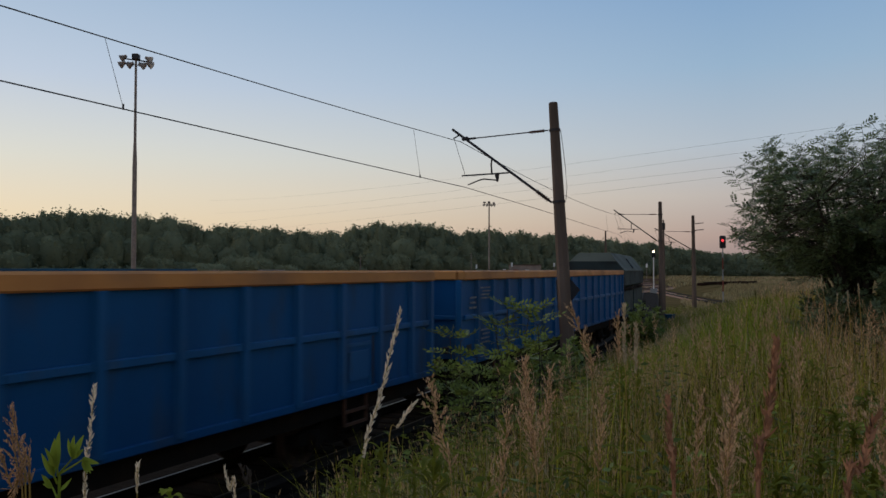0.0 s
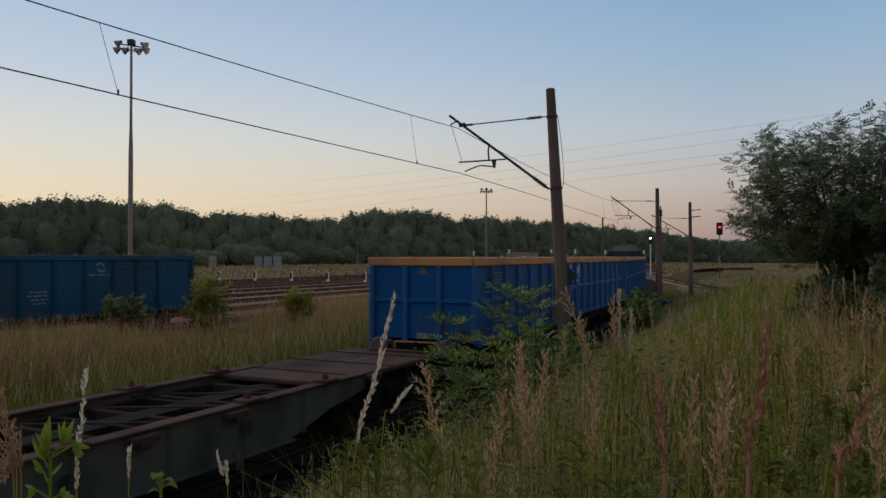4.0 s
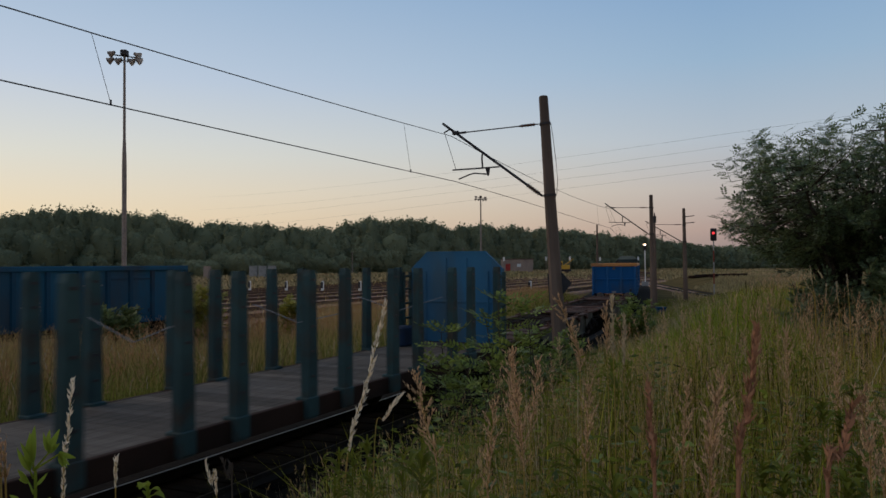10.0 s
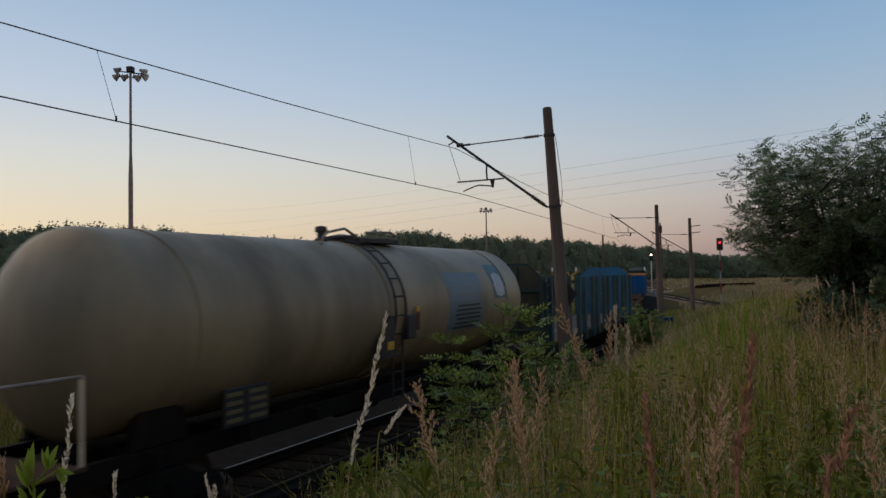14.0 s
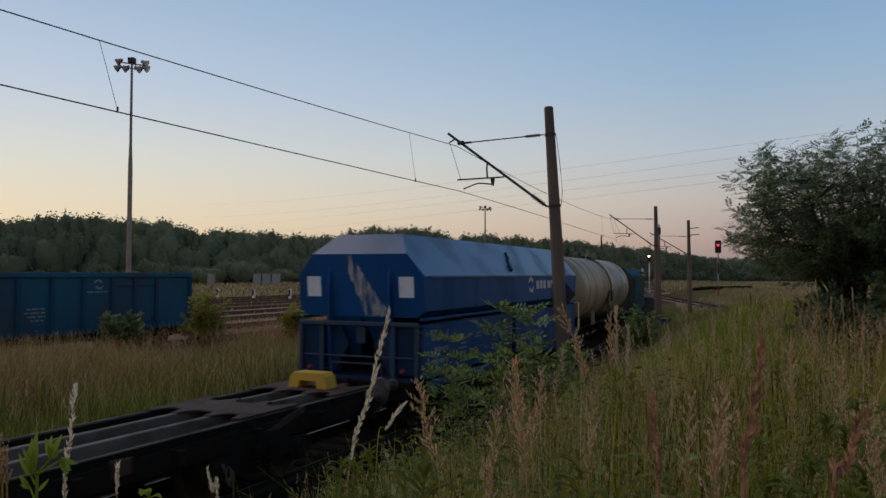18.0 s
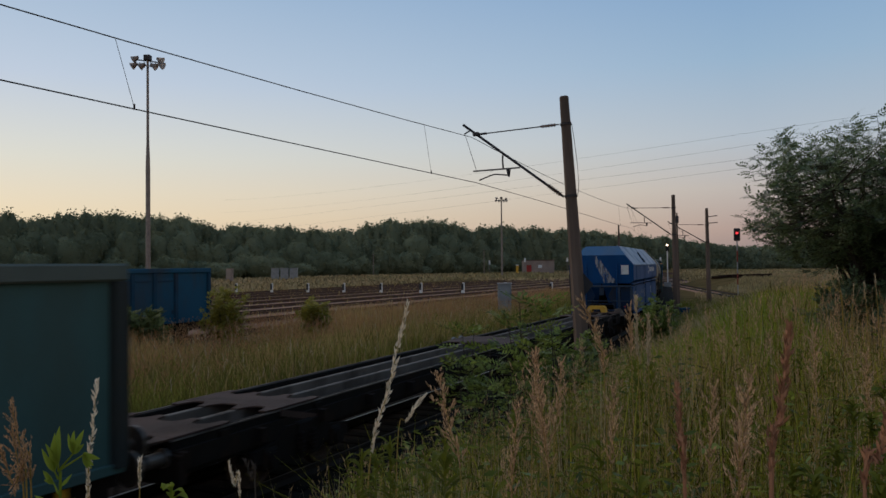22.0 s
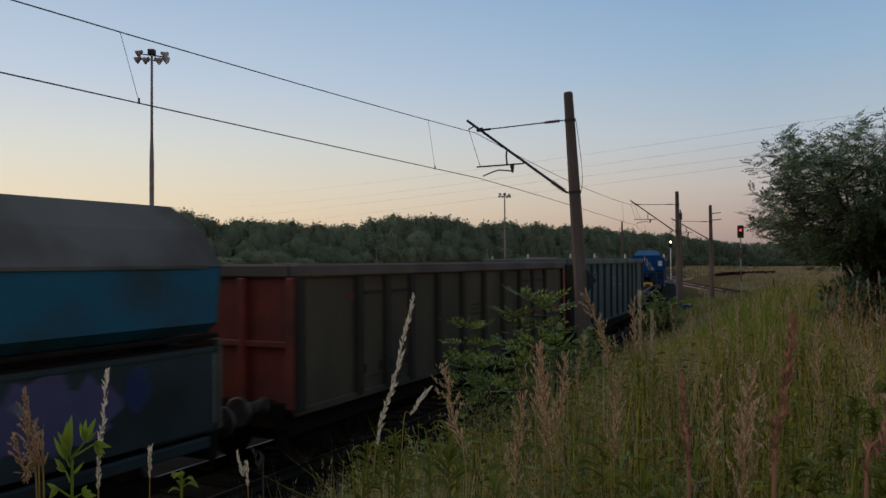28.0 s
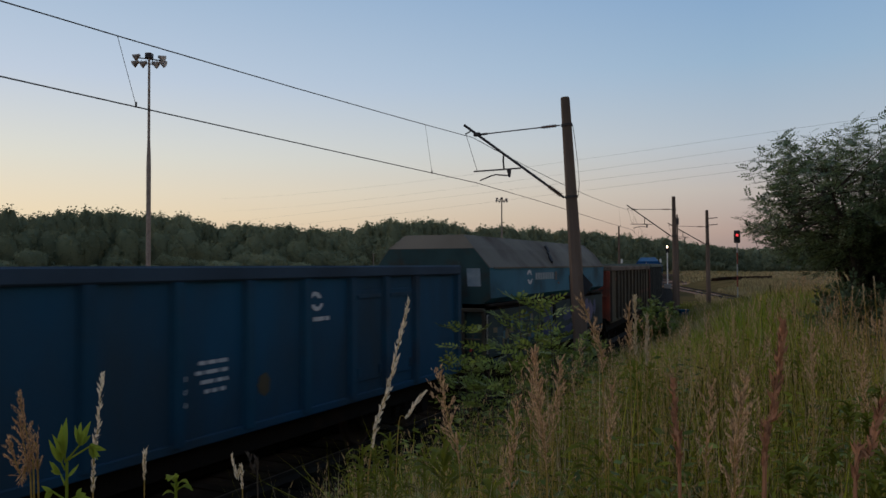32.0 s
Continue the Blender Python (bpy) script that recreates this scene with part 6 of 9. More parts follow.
for x in yard_x:
    tr = thing("railway_track", Matrix(), "rusty yard siding on brown gravel", "railway track", "yard sidings", kind="structure")
    path = [(x, y, 0.0) for y in (-60, 0, 60, 140)] + [(x + 0.0009 * (y - 140) ** 2 * 0.5, y, 0.0) for y in range(160, 300, 20)]
    for off in (-0.755, 0.755):
        sweep("rail", path, [(a + off, z) for a, z in RAIL_PROFILE], "yard_rail", tr)
    bed(tr, path, "yard_ballast", top=-0.17, base=-0.55, w1=2.6)
    verts, faces = [], []
    for k in range(230):
        y = -10 + 0.65 * k
        b = len(verts)
        verts += [(x + sx * 1.25, y + sy * 0.13, z) for z in (-0.2, -0.16) for sx, sy in ((-1, -1), (1, -1), (1, 1), (-1, 1))]
        faces += [(b + 4, b + 5, b + 6), (b + 4, b + 6, b + 7)]
        for i in range(4):
            faces += [(b + i, b + (i + 1) % 4, b + 4 + (i + 1) % 4), (b + i, b + 4 + (i + 1) % 4, b + 4 + i)]
    tagged(link_mesh("sleepers", tri_mesh("sleepers", verts, faces), "sleeper", tr), kind="stuff")

# side track that joins the line from the right
joining = thing("railway_track", Matrix(), "curved side track joining the line", "railway track", kind="structure")
jp = []
for k in range(26):
    s = k / 25
    x = 1.15 * ((1 - s) ** 2 * 6.0 + 2 * s * (1 - s) * -9.5 + s ** 2 * -28.0)
    y = 1.15 * ((1 - s) ** 2 * 34.0 + 2 * s * (1 - s) * 74.0 + s ** 2 * 136.0)
    dx = 2 * (1 - s) * (-9.5 - 6.0) + 2 * s * (-28.0 + 9.5)
    dy = 2 * (1 - s) * (74.0 - 34.0) + 2 * s * (136.0 - 74.0)
    jp.append((x, y, math.atan2(-dx, dy)))
jp = jp[9:]
rails(joining, jp)
bed(joining, jp, "yard_ballast")

# ---- overhead line ----


def mast(name_label, x, y, height=7.75, lean=0.0, base=None, r0=0.215, r1=0.125):
    b = ground_z(x, y) - 0.3 if base is None else base
    m = thing("catenary_mast", pose(x, y, 0, 0, lean, math.degrees(on_line(y)[2])), name_label, "catenary mast", "catenary masts")
    bm = B()
    rings = []
    for k in range(9):
        s = k / 8
        z = b + (height - b) * s
        r = r0 + (r1 - r0) * s
        rings.append([bm.verts.new((r * math.cos(a) * 0.92, r * math.sin(a) * 0.92, z)) for a in [math.pi / 8 + i * math.pi / 4 for i in range(8)]])
    top = [bm.verts.new((r1 * 0.80 * math.cos(a), r1 * 0.80 * math.sin(a), height + 0.03)) for a in [math.pi / 8 + i * math.pi / 4 for i in range(8)]]
    rings.append(top)
    for a, c in zip(rings, rings[1:]):
        for i in range(8):
            bm.faces.new((a[i], a[(i + 1) % 8], c[(i + 1) % 8], c[i]))
    bm.faces.new(top)
    bm.faces.new(rings[0][::-1])
    part("post", bm, "concrete", m, "tapered weathered concrete post")
    return m


def cantilever(m, reach=2.62, zj=4.87, zt=6.93, sign=-1):
    """Hinged tube with tie rod, registration tube and steady arm, reaching sideways over the track."""
    s = sign
    a = Vector((s * 0.19, 0, zj))
    b = Vector((s * reach, 0, zt))
    d = (b - a).normalized()
    for z, rr in ((zj, 0.158), (zt - 0.22, 0.138)):
        bm = B()
        lathe(bm, [(rr, -0.03), (rr + 0.008, -0.03), (rr + 0.008, 0.03), (rr, 0.03)], Matrix.Translation((0, 0, z)), 16)
        part("clamp", bm, "dark_steel", m)
    ins = part("insulator", rod(B(), a, a + d * 0.12, 0.03), "dark_steel", m)
    for k in range(6):
        part("insulator_disc", rod(B(), a + d * (0.12 + 0.07 * k), a + d * (0.155 + 0.07 * k), 0.065, 0.03, 12), "insulator", ins)
    part("cantilever_tube", rod(B(), a + d * 0.1, b + d * 0.26, 0.034), "dark_steel", m, "slanting steel tube")
    tie0, tie1 = Vector((s * 0.17, 0, zt - 0.2)), a + (b - a) * 0.93
    part("tie_rod", rod(B(), tie0, tie1, 0.016), "dark_steel", m)
    t = (tie1 - tie0).normalized()
    tin = part("insulator", rod(B(), tie0 + t * 0.1, tie0 + t * 0.5, 0.028), "insulator", m)
    for k in range(5):
        part("insulator_disc", rod(B(), tie0 + t * (0.12 + 0.075 * k), tie0 + t * (0.15 + 0.075 * k), 0.05, 0.03, 10), "insulator", tin)
    part("tie_end", rod(B(), tie1 - t * 0.28, tie1, 0.03), "dark_steel", m)
    c = a + (b - a) * 0.635
    zr = c.z - 0.42
    bm = B()
    bow = [c, Vector((c.x + s * 0.02, 0, c.z - 0.06)), Vector((c.x + s * 0.035, 0, c.z - 0.16)), Vector((c.x + s * 0.03, 0, zr))]
    for u, v in zip(bow, bow[1:]):
        rod(bm, u, v, 0.024)
    part("drop_bracket", bm, "dark_steel", m)
    part("registration_tube", rod(B(), (c.x + s * 0.88, 0, zr + 0.06), (c.x - s * 0.43, 0, zr), 0.02), "dark_steel", m)
    xb = c.x - s * 0.11
    bm = B()
    prism(bm, [(xb - 0.06, zr), (xb - 0.02, zr - 0.20), (xb + 0.02, zr - 0.20), (xb + 0.06, zr)], -0.02, 0.02)
    part("arm_bracket", bm, "dark_steel", m)
    bm = B()
    q = [(xb, 0, zr - 0.16), (c.x + s * 0.27, 0, zr - 0.09), (c.x + s * 0.40, 0, zr - 0.11), (c.x + s * 0.72, 0, zr - 0.20)]
    for u, v in zip(q, q[1:]):
        rod(bm, u, v, 0.018)
    part("steady_arm", bm, "dark_steel", m)
    part("hanger", rod(B(), b + Vector((s * 0.17, 0, -0.07)), (c.x + s * 0.78, 0, zr + 0.05), 0.007, seg=6), "wire", m)
    part("wire_hook", rod(B(), b + Vector((-s * 0.02, 0, 0.0)), b + Vector((s * 0.18, 0, -0.08)), 0.02, seg=6), "dark_steel", m)
    bm = B()
    box(bm, b - Vector((0.09, 0.05, 0.05)) - d * 0.2, b + Vector((0.09, 0.05, 0.05)) - d * 0.2, 0.02)
    part("wire_clamp", bm, "dark_steel", m)


def wire(name, pts, r=0.011, label="", owner=None):
    bm = B()
    rings = []
    for k, p in enumerate(pts):
        p = Vector(p)
        d = Vector(pts[min(k + 1, len(pts) - 1)]) - Vector(pts[max(k - 1, 0)])
        q = d.to_track_quat("Z", "Y")
        rings.append([bm.verts.new(p + q @ Vector((r * math.cos(a), r * math.sin(a), 0))) for a in (0, 1.2566, 2.5133, 3.7699, 5.0265)])
    for a, b in zip(rings, rings[1:]):
        for i in range(5):
            bm.faces.new((a[i], a[(i + 1) % 5], b[(i + 1) % 5], b[i]))
    if owner is not None:
        return part(name, bm, "wire", owner)
    return tagged(part(name, bm, "wire"), label or "thin dark overhead wire", "wire", "overhead wires")


m1 = mast("tall tapered concrete catenary mast with a steel cantilever, leaning slightly", -5.69, 19.0, 7.36, -3.4, 0.1)
cantilever(m1, 2.60, 4.86, 6.90)
wire("earth_wire", [(0.15, 0, 6.66), (0.18, 0, 6.3), (0.215, 0, 5.7), (0.225, 0, 5.2), (0.18, 0, 4.88)], 0.008, owner=m1)
part("warning_sign", slab(B(), [(-0.04, 2.15), (0.04, 2.15), (0.04, 2.9), (-0.04, 2.9)], -0.19, -0.17), "black_paint", m1)
bm = B()
bm.faces.new([bm.verts.new(v) for v in ((0.17, -0.05, 2.35), (0.42, -0.08, 2.62), (0.17, -0.05, 2.92))])
bm.faces.new([bm.verts.new(v) for v in ((0.17, -0.03, 2.92), (0.42, -0.06, 2.62), (0.17, -0.03, 2.35))])
part("black_board", bm, "black_paint", m1, "black angular board bolted to the mast")

m2 = mast("concrete catenary mast with cantilever over the line", -8.95, 49.2, 7.3, -0.6)
cantilever(m2, 2.6, 4.9, 6.75)
m2b = mast("slim steel-topped mast behind another", -10.25, 57.5, 6.7, -0.6, None, 0.10, 0.06)
part("top_fitting", box(B(), (-0.22, -0.06, 6.0), (0.12, 0.06, 6.5), 0.02), "dark_steel", m2b)
m3 = mast("concrete catenary mast beside the side track", -8.75, 61.3, 7.2, -0.6)
cantilever(m3, 2.6, 4.7, 6.2)
for z in (6.6, 6.1):
    part("side_bracket", rod(B(), (0.1, 0, z), (0.75, 0, z + 0.05), 0.03), "dark_steel", m3)
m4 = mast("distant concrete catenary mast by the line", -26.9, 106.5, 8.4)
m5 = mast("catenary mast half hidden by foliage", 5.1, 68.0, 13.4)
for z in (13.1, 12.0):
    part("cross_arm", rod(B(), (-1.4, 0, z), (1.4, 0, z), 0.06), "dark_steel", m5)

# messenger and contact wire: straight spans between the masts
CATENARY = []


def span(x0, y0, x1, y1, zm0, zm1, sag, zc=5.36):
    n = 14
    mes, con = [], []
    for k in range(n + 1):
        s = k / n
        x, y = x0 + (x1 - x0) * s, y0 + (y1 - y0) * s
        mes.append((x, y, zm0 + (zm1 - zm0) * s - 4 * sag * s * (1 - s)))
        con.append((x, y, zc + 0.02 * math.sin(6 * s)))
    wire("messenger_wire", mes, 0.0095, "thin dark messenger wire of the overhead line")
    wire("contact_wire", con, 0.010, "thin dark contact wire over the track")
    for k in range(8):
        s = (16.55 - 8.85 * k + (0 if y0 < 0 else 90.0) - y0) / (y1 - y0)
        if not 0.03 < s < 0.97:
            continue
        x, y = x0 + (x1 - x0) * s, y0 + (y1 - y0) * s
        zt = zm0 + (zm1 - zm0) * s - 4 * sag * s * (1 - s)
        bm = B()
        rod(bm, (x, y, zc), (x - 0.02, y - 0.30, zt), 0.004, seg=5)
        rod(bm, (x, y, zc - 0.03), (x, y, zc + 0.05), 0.015, seg=6)
        tagged(part("dropper", bm, "wire"), "thin dropper between two overhead wires", "wire", "droppers")


span(-8.5, -34.0, -8.66, 18.9, 6.74, 6.54, 0.50)
span(-8.66, 18.9, -11.6, 49.2, 6.54, 6.55, 0.23)
span(-11.6, 49.2, -20.5, 95.0, 6.55, 6.8, 0.5)
wire("side_wire", [(-11.2, 61.3, 6.0), (-14.5, 90, 5.6), (-26, 128, 5.5)], 0.012)
for a, b, sag in (((-183.8, 200., 21.6), (3.9, 69., 13.7), 1.26), ((-183.8, 200., 17.7), (3.9, 69., 12.4), 0.18), ((-183.8, 200., 14.7), (3.9, 69., 11.8), 0.5), ((-183.8, 200., 25.8), (4., 69., 14.7), 1.39)):
    pts = []
    for k in range(17):
        s = k / 16 * 1.25
        p = Vector(a).lerp(Vector(b), s)
        p.z -= 4 * sag * s * (1 - s) if s < 1 else 0
        pts.append(tuple(p))
    wire("power_line", pts, 0.008, "faint power line crossing the sky")

pole = thing("power_pole", pose(5.6, 69.0, ground_z(5.6, 69.0) - 0.3), "grey concrete power pole behind the tree", "pole")
part("shaft", rod(B(), (0, 0, 0), (0, 0, 13.3), 0.34, 0.28, seg=10), "concrete", pole)
part("bracket", rod(B(), (0, 0, 13.2), (0.45, 0, 14.3), 0.06, seg=8), "dark_steel", pole)
part("insulator", rod(B(), (-1.1, 0, 14.0), (0.45, 0, 14.2), 0.07, seg=8), "black_paint", pole)

# ---- lighting towers ----


def light_tower(x, y, base, top, r0, r1, label, lamps=True):
    tw = thing("light_tower", pose(x, y, 0, 0, 0, 24), label, "light tower", "yard light towers")
    joint = base + (top - base) * 0.62
    bm = B()
    lathe(bm, [(r0, base), (r0 * 0.94, joint - 1.6), (r0 * 0.85, joint - 0.6), (r1 * 1.1, joint + 0.9), (r1 * 0.9, top)], Matrix(), 14)
    part("pole", bm, "galvanised", tw, "tapering steel pole")
    bm = B()
    beam(bm, (-1.05, 0, top - 0.25), (1.05, 0, top - 0.55), 0.10, 0.10)
    beam(bm, (-1.0, 0, top - 0.75), (1.0, 0, top - 0.95), 0.08, 0.08)
    for xx in (-0.75, -0.3, 0.3, 0.75):
        beam(bm, (xx, 0, top - 0.2 - 0.3), (xx, 0, top - 1.0), 0.06, 0.06)
    part("lamp_frame", bm, "dark_steel", tw)
    part("head_box", box(B(), (-0.3, -0.3, top - 0.35), (0.3, 0.3, top + 0.15), 0.05), "dark_steel", tw)
    for xx, zz, s in ((-1.1, 0.25, -1), (1.1, -0.05, 1), (-1.2, -0.75, -1), (1.2, -0.85, 1), (-0.45, -0.85, -1), (0.5, -0.95, 1)):
        m = Matrix.Translation((xx, 0, top - 0.25 + zz * 0.6)) @ Matrix.Rotation(radians(118 * s), 4, "Y")
        lathe_bm = B()
        lathe(lathe_bm, [(0.12, -0.25), (0.18, -0.05), (0.34, 0.30), (0.36, 0.34)], m, 12)
        lamp = part("floodlight", lathe_bm, "galvanised", tw)
        part("lens", rod(B(), m @ Vector((0, 0, 0.335)), m @ Vector((0, 0, 0.345)), 0.32, seg=12), "white_paint", lamp)
    return tw


light_tower(-56.8, 52.1, -0.6, 22.75, 0.215, 0.115, "tall steel yard light tower with a cluster of floodlights")
light_tower(-74.8, 180.2, -0.6, 19.9, 0.24, 0.16, "distant steel yard light tower")

# ---- signals ----


def main_signal(x, y, z_lamp, lamp, label, banded=False):
    sg = thing("railway_signal", pose(x, y, 0, 0, 0, 8), label, "railway signal", "railway signals")
    b = ground_z(x, y) - 0.2
    if banded:
        for k in range(6):
            z0 = b + (z_lamp - 0.5 - b) * k / 6
            part("post_band", rod(B(), (0, 0, z0), (0, 0, b + (z_lamp - 0.5 - b) * (k + 1) / 6), 0.05, seg=10), "box_grey" if k % 2 else "red", sg)
    else:
        part("post", rod(B(), (0, 0, b), (0, 0, z_lamp - 0.5), 0.09, seg=10), "white_paint", sg)
        part("base_box", box(B(), (-0.5, -0.4, b), (0.5, 0.4, b + 0.9), 0.04), "box_grey", sg)
    head = part("signal_head", box(B(), (-0.24, -0.08, z_lamp - (0.62 if banded else 0.95)), (0.24, 0.14, z_lamp + 0.38), 0.06), "black_paint", sg, "black signal head")
    for k, z in enumerate((z_lamp, z_lamp - 0.32, z_lamp - 0.64)[:2 if banded else 3]):
        q = 0.2 if banded or k else 0.28
        part("hood", rod(B(), (0, -0.08, z), (0, -0.24, z), q, seg=14, caps=False), "black_paint", head)
        part("lens", rod(B(), (0, -0.082, z), (0, -0.10, z), 0.12 if k else (0.10 if banded else 0.13), seg=14), lamp if k == 0 else "black_paint", head, "lit signal lamp" if k == 0 else "")
    return sg


main_signal(-23.0, 119.9, 5.85, "lamp_white", "distant railway signal showing a white light")
main_signal(-7.15, 65.3, 5.45, "lamp_red", "railway signal on a banded post showing red", True)

for k, x in enumerate(yard_x[1:] + (-73.5,)):
    d = thing("dwarf_signal", pose(x + 2.4, 86.0 - 0.75 * k, 0), "low black and white shunting signal between the sidings", "shunting signal", "shunting signals")
    part("foot", box(B(), (-0.3, -0.25, -0.45), (0.3, 0.25, -0.2), 0.03), "concrete", d)
    part("post", box(B(), (0.05, -0.05, -0.2), (0.17, 0.05, 1.08), 0.015), "white_paint", d)
    part("top_edge", box(B(), (-0.10, -0.06, 1.0), (0.05, 0.05, 1.10), 0.015), "white_paint", d)
    part("back_plate", box(B(), (-0.26, -0.07, 0.22), (0.05, 0.05, 0.98), 0.04), "black_paint", d)
    part("white_foot", box(B(), (-0.22, -0.08, -0.2), (0.05, 0.06, 0.16), 0.02), "white_paint", d)

# ---- yard things ----


def cabinet(x, y, w, d, h, mat, label, rz=20):
    c = thing("relay_cabinet", pose(x, y, ground_z(x, y), 0, 0, rz), label, "cabinet", "relay cabinets")
    part("body", box(B(), (-w / 2, -d / 2, 0.1), (w / 2, d / 2, h), 0.03), mat, c)
    part("plinth", box(B(), (-w / 2 - 0.05, -d / 2 - 0.05, -0.1), (w / 2 + 0.05, d / 2 + 0.05, 0.1)), "concrete", c)
    part("roof", box(B(), (-w / 2 - 0.05, -d / 2 - 0.05, h), (w / 2 + 0.05, d / 2 + 0.05, h + 0.06), 0.02), mat, c)
    part("door", box(B(), (-w / 2 + 0.06, -d / 2 - 0.025, 0.2), (w / 2 - 0.06, -d / 2, h - 0.1), 0.01), mat, c)
    part("handle", box(B(), (w / 2 - 0.18, -d / 2 - 0.06, h * 0.5), (w / 2 - 0.14, -d / 2 - 0.025, h * 0.5 + 0.16)), "dark_steel", c)
    return c


cabinet(-19.1, 46.4, 0.85, 0.7, 2.35, "box_grey", "tall pale grey relay cabinet in the grass")
cabinet(-8.2, 47.6, 0.5, 0.4, 0.7, "worn_blue", "small faded blue trackside box")
cabinet(-112.0, 124.0, 1.3, 0.9, 2.6, "hut_wall", "pale utility cabinet across the yard")
for k in range(3):
    cabinet(-111.5 + 1.85 * k, 138.0 + 0.9 * k, 1.7, 1.4, 2.5, "box_grey", "grey steel storage container at the wood's edge", 33)

hut = thing("signal_hut", pose(-84.5, 233.0, ground_z(-84.5, 233.0), 0, 0, 20), "flat-roofed pale plastered hut with a reddish doorway", "building")
bm = B()
for lo, hi in (((-5, -3, 0), (-3.6, -2.7, 3.9)), ((-2.0, -3, 0), (5, -2.7, 3.9)), ((-3.6, -3, 2.6), (-2.0, -2.7, 3.9)), ((-5, 2.7, 0), (5, 3, 3.9)), ((-5, -2.7, 0), (-4.7, 2.7, 3.9)), ((4.7, -2.7, 0), (5, 2.7, 3.9))):
    box(bm, lo, hi)
part("wall", bm, "hut_wall", hut)
part("roof", box(B(), (-5.2, -3.2, 3.9), (5.2, 3.2, 4.15), 0.03), "concrete", hut)
part("door", box(B(), (-3.55, -2.78, 0), (-2.05, -2.72, 2.55)), "red_paint", hut)
part("window", box(B(), (0.0, -3.02, 1.6), (1.2, -2.98, 2.6)), "white_paint", hut)

for x, y, z in ((-82.3, 215.7, 4.6), (-71.1, 221.1, 4.9), (-64.8, 224.1, 5.1), (-56.8, 228.0, 5.1), (-92.0, 212.0, 4.0), (-46.5, 232.0, 5.0)):
    p = thing("marker_post", pose(x, y, ground_z(x, y) - 0.1), "thin post with a white marker head in the yard", "post", "yard marker posts")
    part("post", rod(B(), (0, 0, 0), (0, 0, z - 1.0), 0.09, seg=8), "galvanised", p)
    part("head", box(B(), (-0.26, -0.12, z - 1.1), (0.26, 0.12, z + 0.1), 0.06), "white_paint", p)
for x, y, h in ((-80.5, 205.0, 4.2),):
    p = thing("marker_post", pose(x, y, ground_z(x, y) - 0.1), "short yellow post at the edge of the yard", "post", "yellow posts")
    part("post", box(B(), (-0.3, -0.25, 0), (0.3, 0.25, h * 0.62), 0.05), "yellow", p)
    part("cap", box(B(), (-0.34, -0.3, h * 0.62), (0.34, 0.3, h * 0.68), 0.03), "white_paint", p)
for x, y, h in ((-107.5, 172.5, 6.0), (-84.0, 190.0, 7.0), (-35.0, 245.0, 9.0)):
    p = thing("wooden_pole", pose(x, y, ground_z(x, y) - 0.1), "thin grey pole before the woods", "pole", "thin poles")
    part("shaft", rod(B(), (0, 0, 0), (0, 0, h), 0.13, 0.09, seg=8), "galvanised", p)
    part("arm", beam(B(), (-0.6, 0, h - 0.4), (0.6, 0, h - 0.4), 0.08, 0.08), "dark_steel", p)

mach = thing("track_machine", pose(-66.5, 221.0, ground_z(-66.5, 221.0), 0, 0, 30), "yellow track machine standing in the yard", "rail vehicle")
part("chassis", box(B(), (-2.6, -1.3, 0.7), (2.6, 1.3, 1.3), 0.05), "dark_steel", mach)
part("cab", box(B(), (-1.8, -1.2, 1.3), (0.2, 1.2, 3.6), 0.12), "yellow", mach)
part("bonnet", box(B(), (0.2, -1.1, 1.3), (2.3, 1.1, 2.5), 0.10), "yellow", mach)
part("windscreen", box(B(), (-1.5, -1.22, 2.4), (-0.1, -1.19, 3.3), 0.01), "black_paint", mach)
part("crane_arm", beam(B(), (1.0, 0, 2.5), (3.6, 0, 4.3), 0.25, 0.25), "yellow", mach)
for x in (-1.6, 1.6):
    part("wheel", rod(B(), (x, -1.0, 0.55), (x, 1.0, 0.55), 0.45, seg=16), "wheel", mach)

# heap of old rails and sleepers in the far meadow
rnd = random.Random(5)
for k in range(7):
    x, y = -18.6 + k * 1.25 + rnd.uniform(-0.4, 0.4), 141 + rnd.uniform(-2, 2)
    pile = thing("sleeper_pile", pose(x, y, ground_z(x, y), 0, 0, rnd.uniform(-25, 25)), "heap of old dark sleepers in the meadow", "pile", "sleeper heaps")
    for j in range(5):
        dy = (j % 3 - 1) * 0.35
        z = 0.14 + 0.26 * (j // 3)
        part("old_sleeper", beam(B(), (-1.3, dy + rnd.uniform(-0.2, 0.2), z), (1.3, dy + rnd.uniform(-0.2, 0.2), z + rnd.uniform(0, 0.15)), 0.3, 0.25), "dark_rust", pile)

# parked wagon
w, mid = short_wagon(0.0, 15.0, "old_blue", "old_blue_rib", "old_blue", "worn blue open freight wagon parked on a siding", 3.14)
ROLLING.pop()
del WHEELS[-4:]
for c in w.children:
    if c.name.startswith("bogie"):
        c.location.z = 0.0
swirl(w, -4.9 - mid, 2.68, 0.22, "grey_mark", 1.412)
lines_of_writing(w, -5.5 - mid, -4.5 - mid, 2.32, 2.46, 1, "grey_mark", 1.412, 14)
lines_of_writing(w, -8.1 - mid, -7.2 - mid, 1.35, 1.9, 4, "grey_mark", 1.412, 15)
w.matrix_basis = pose(-26.4, 18.9, 0)
w["group"] = "parked wagons"
w.name = "parked_wagon"
tagged(w, "worn blue open freight wagon parked on a siding", "freight wagon", "parked wagons")

# sleepers of the line, one by one
bm = B()
box(bm, (-1.25, -0.13, -0.22), (1.25, 0.13, -0.145), 0.015)
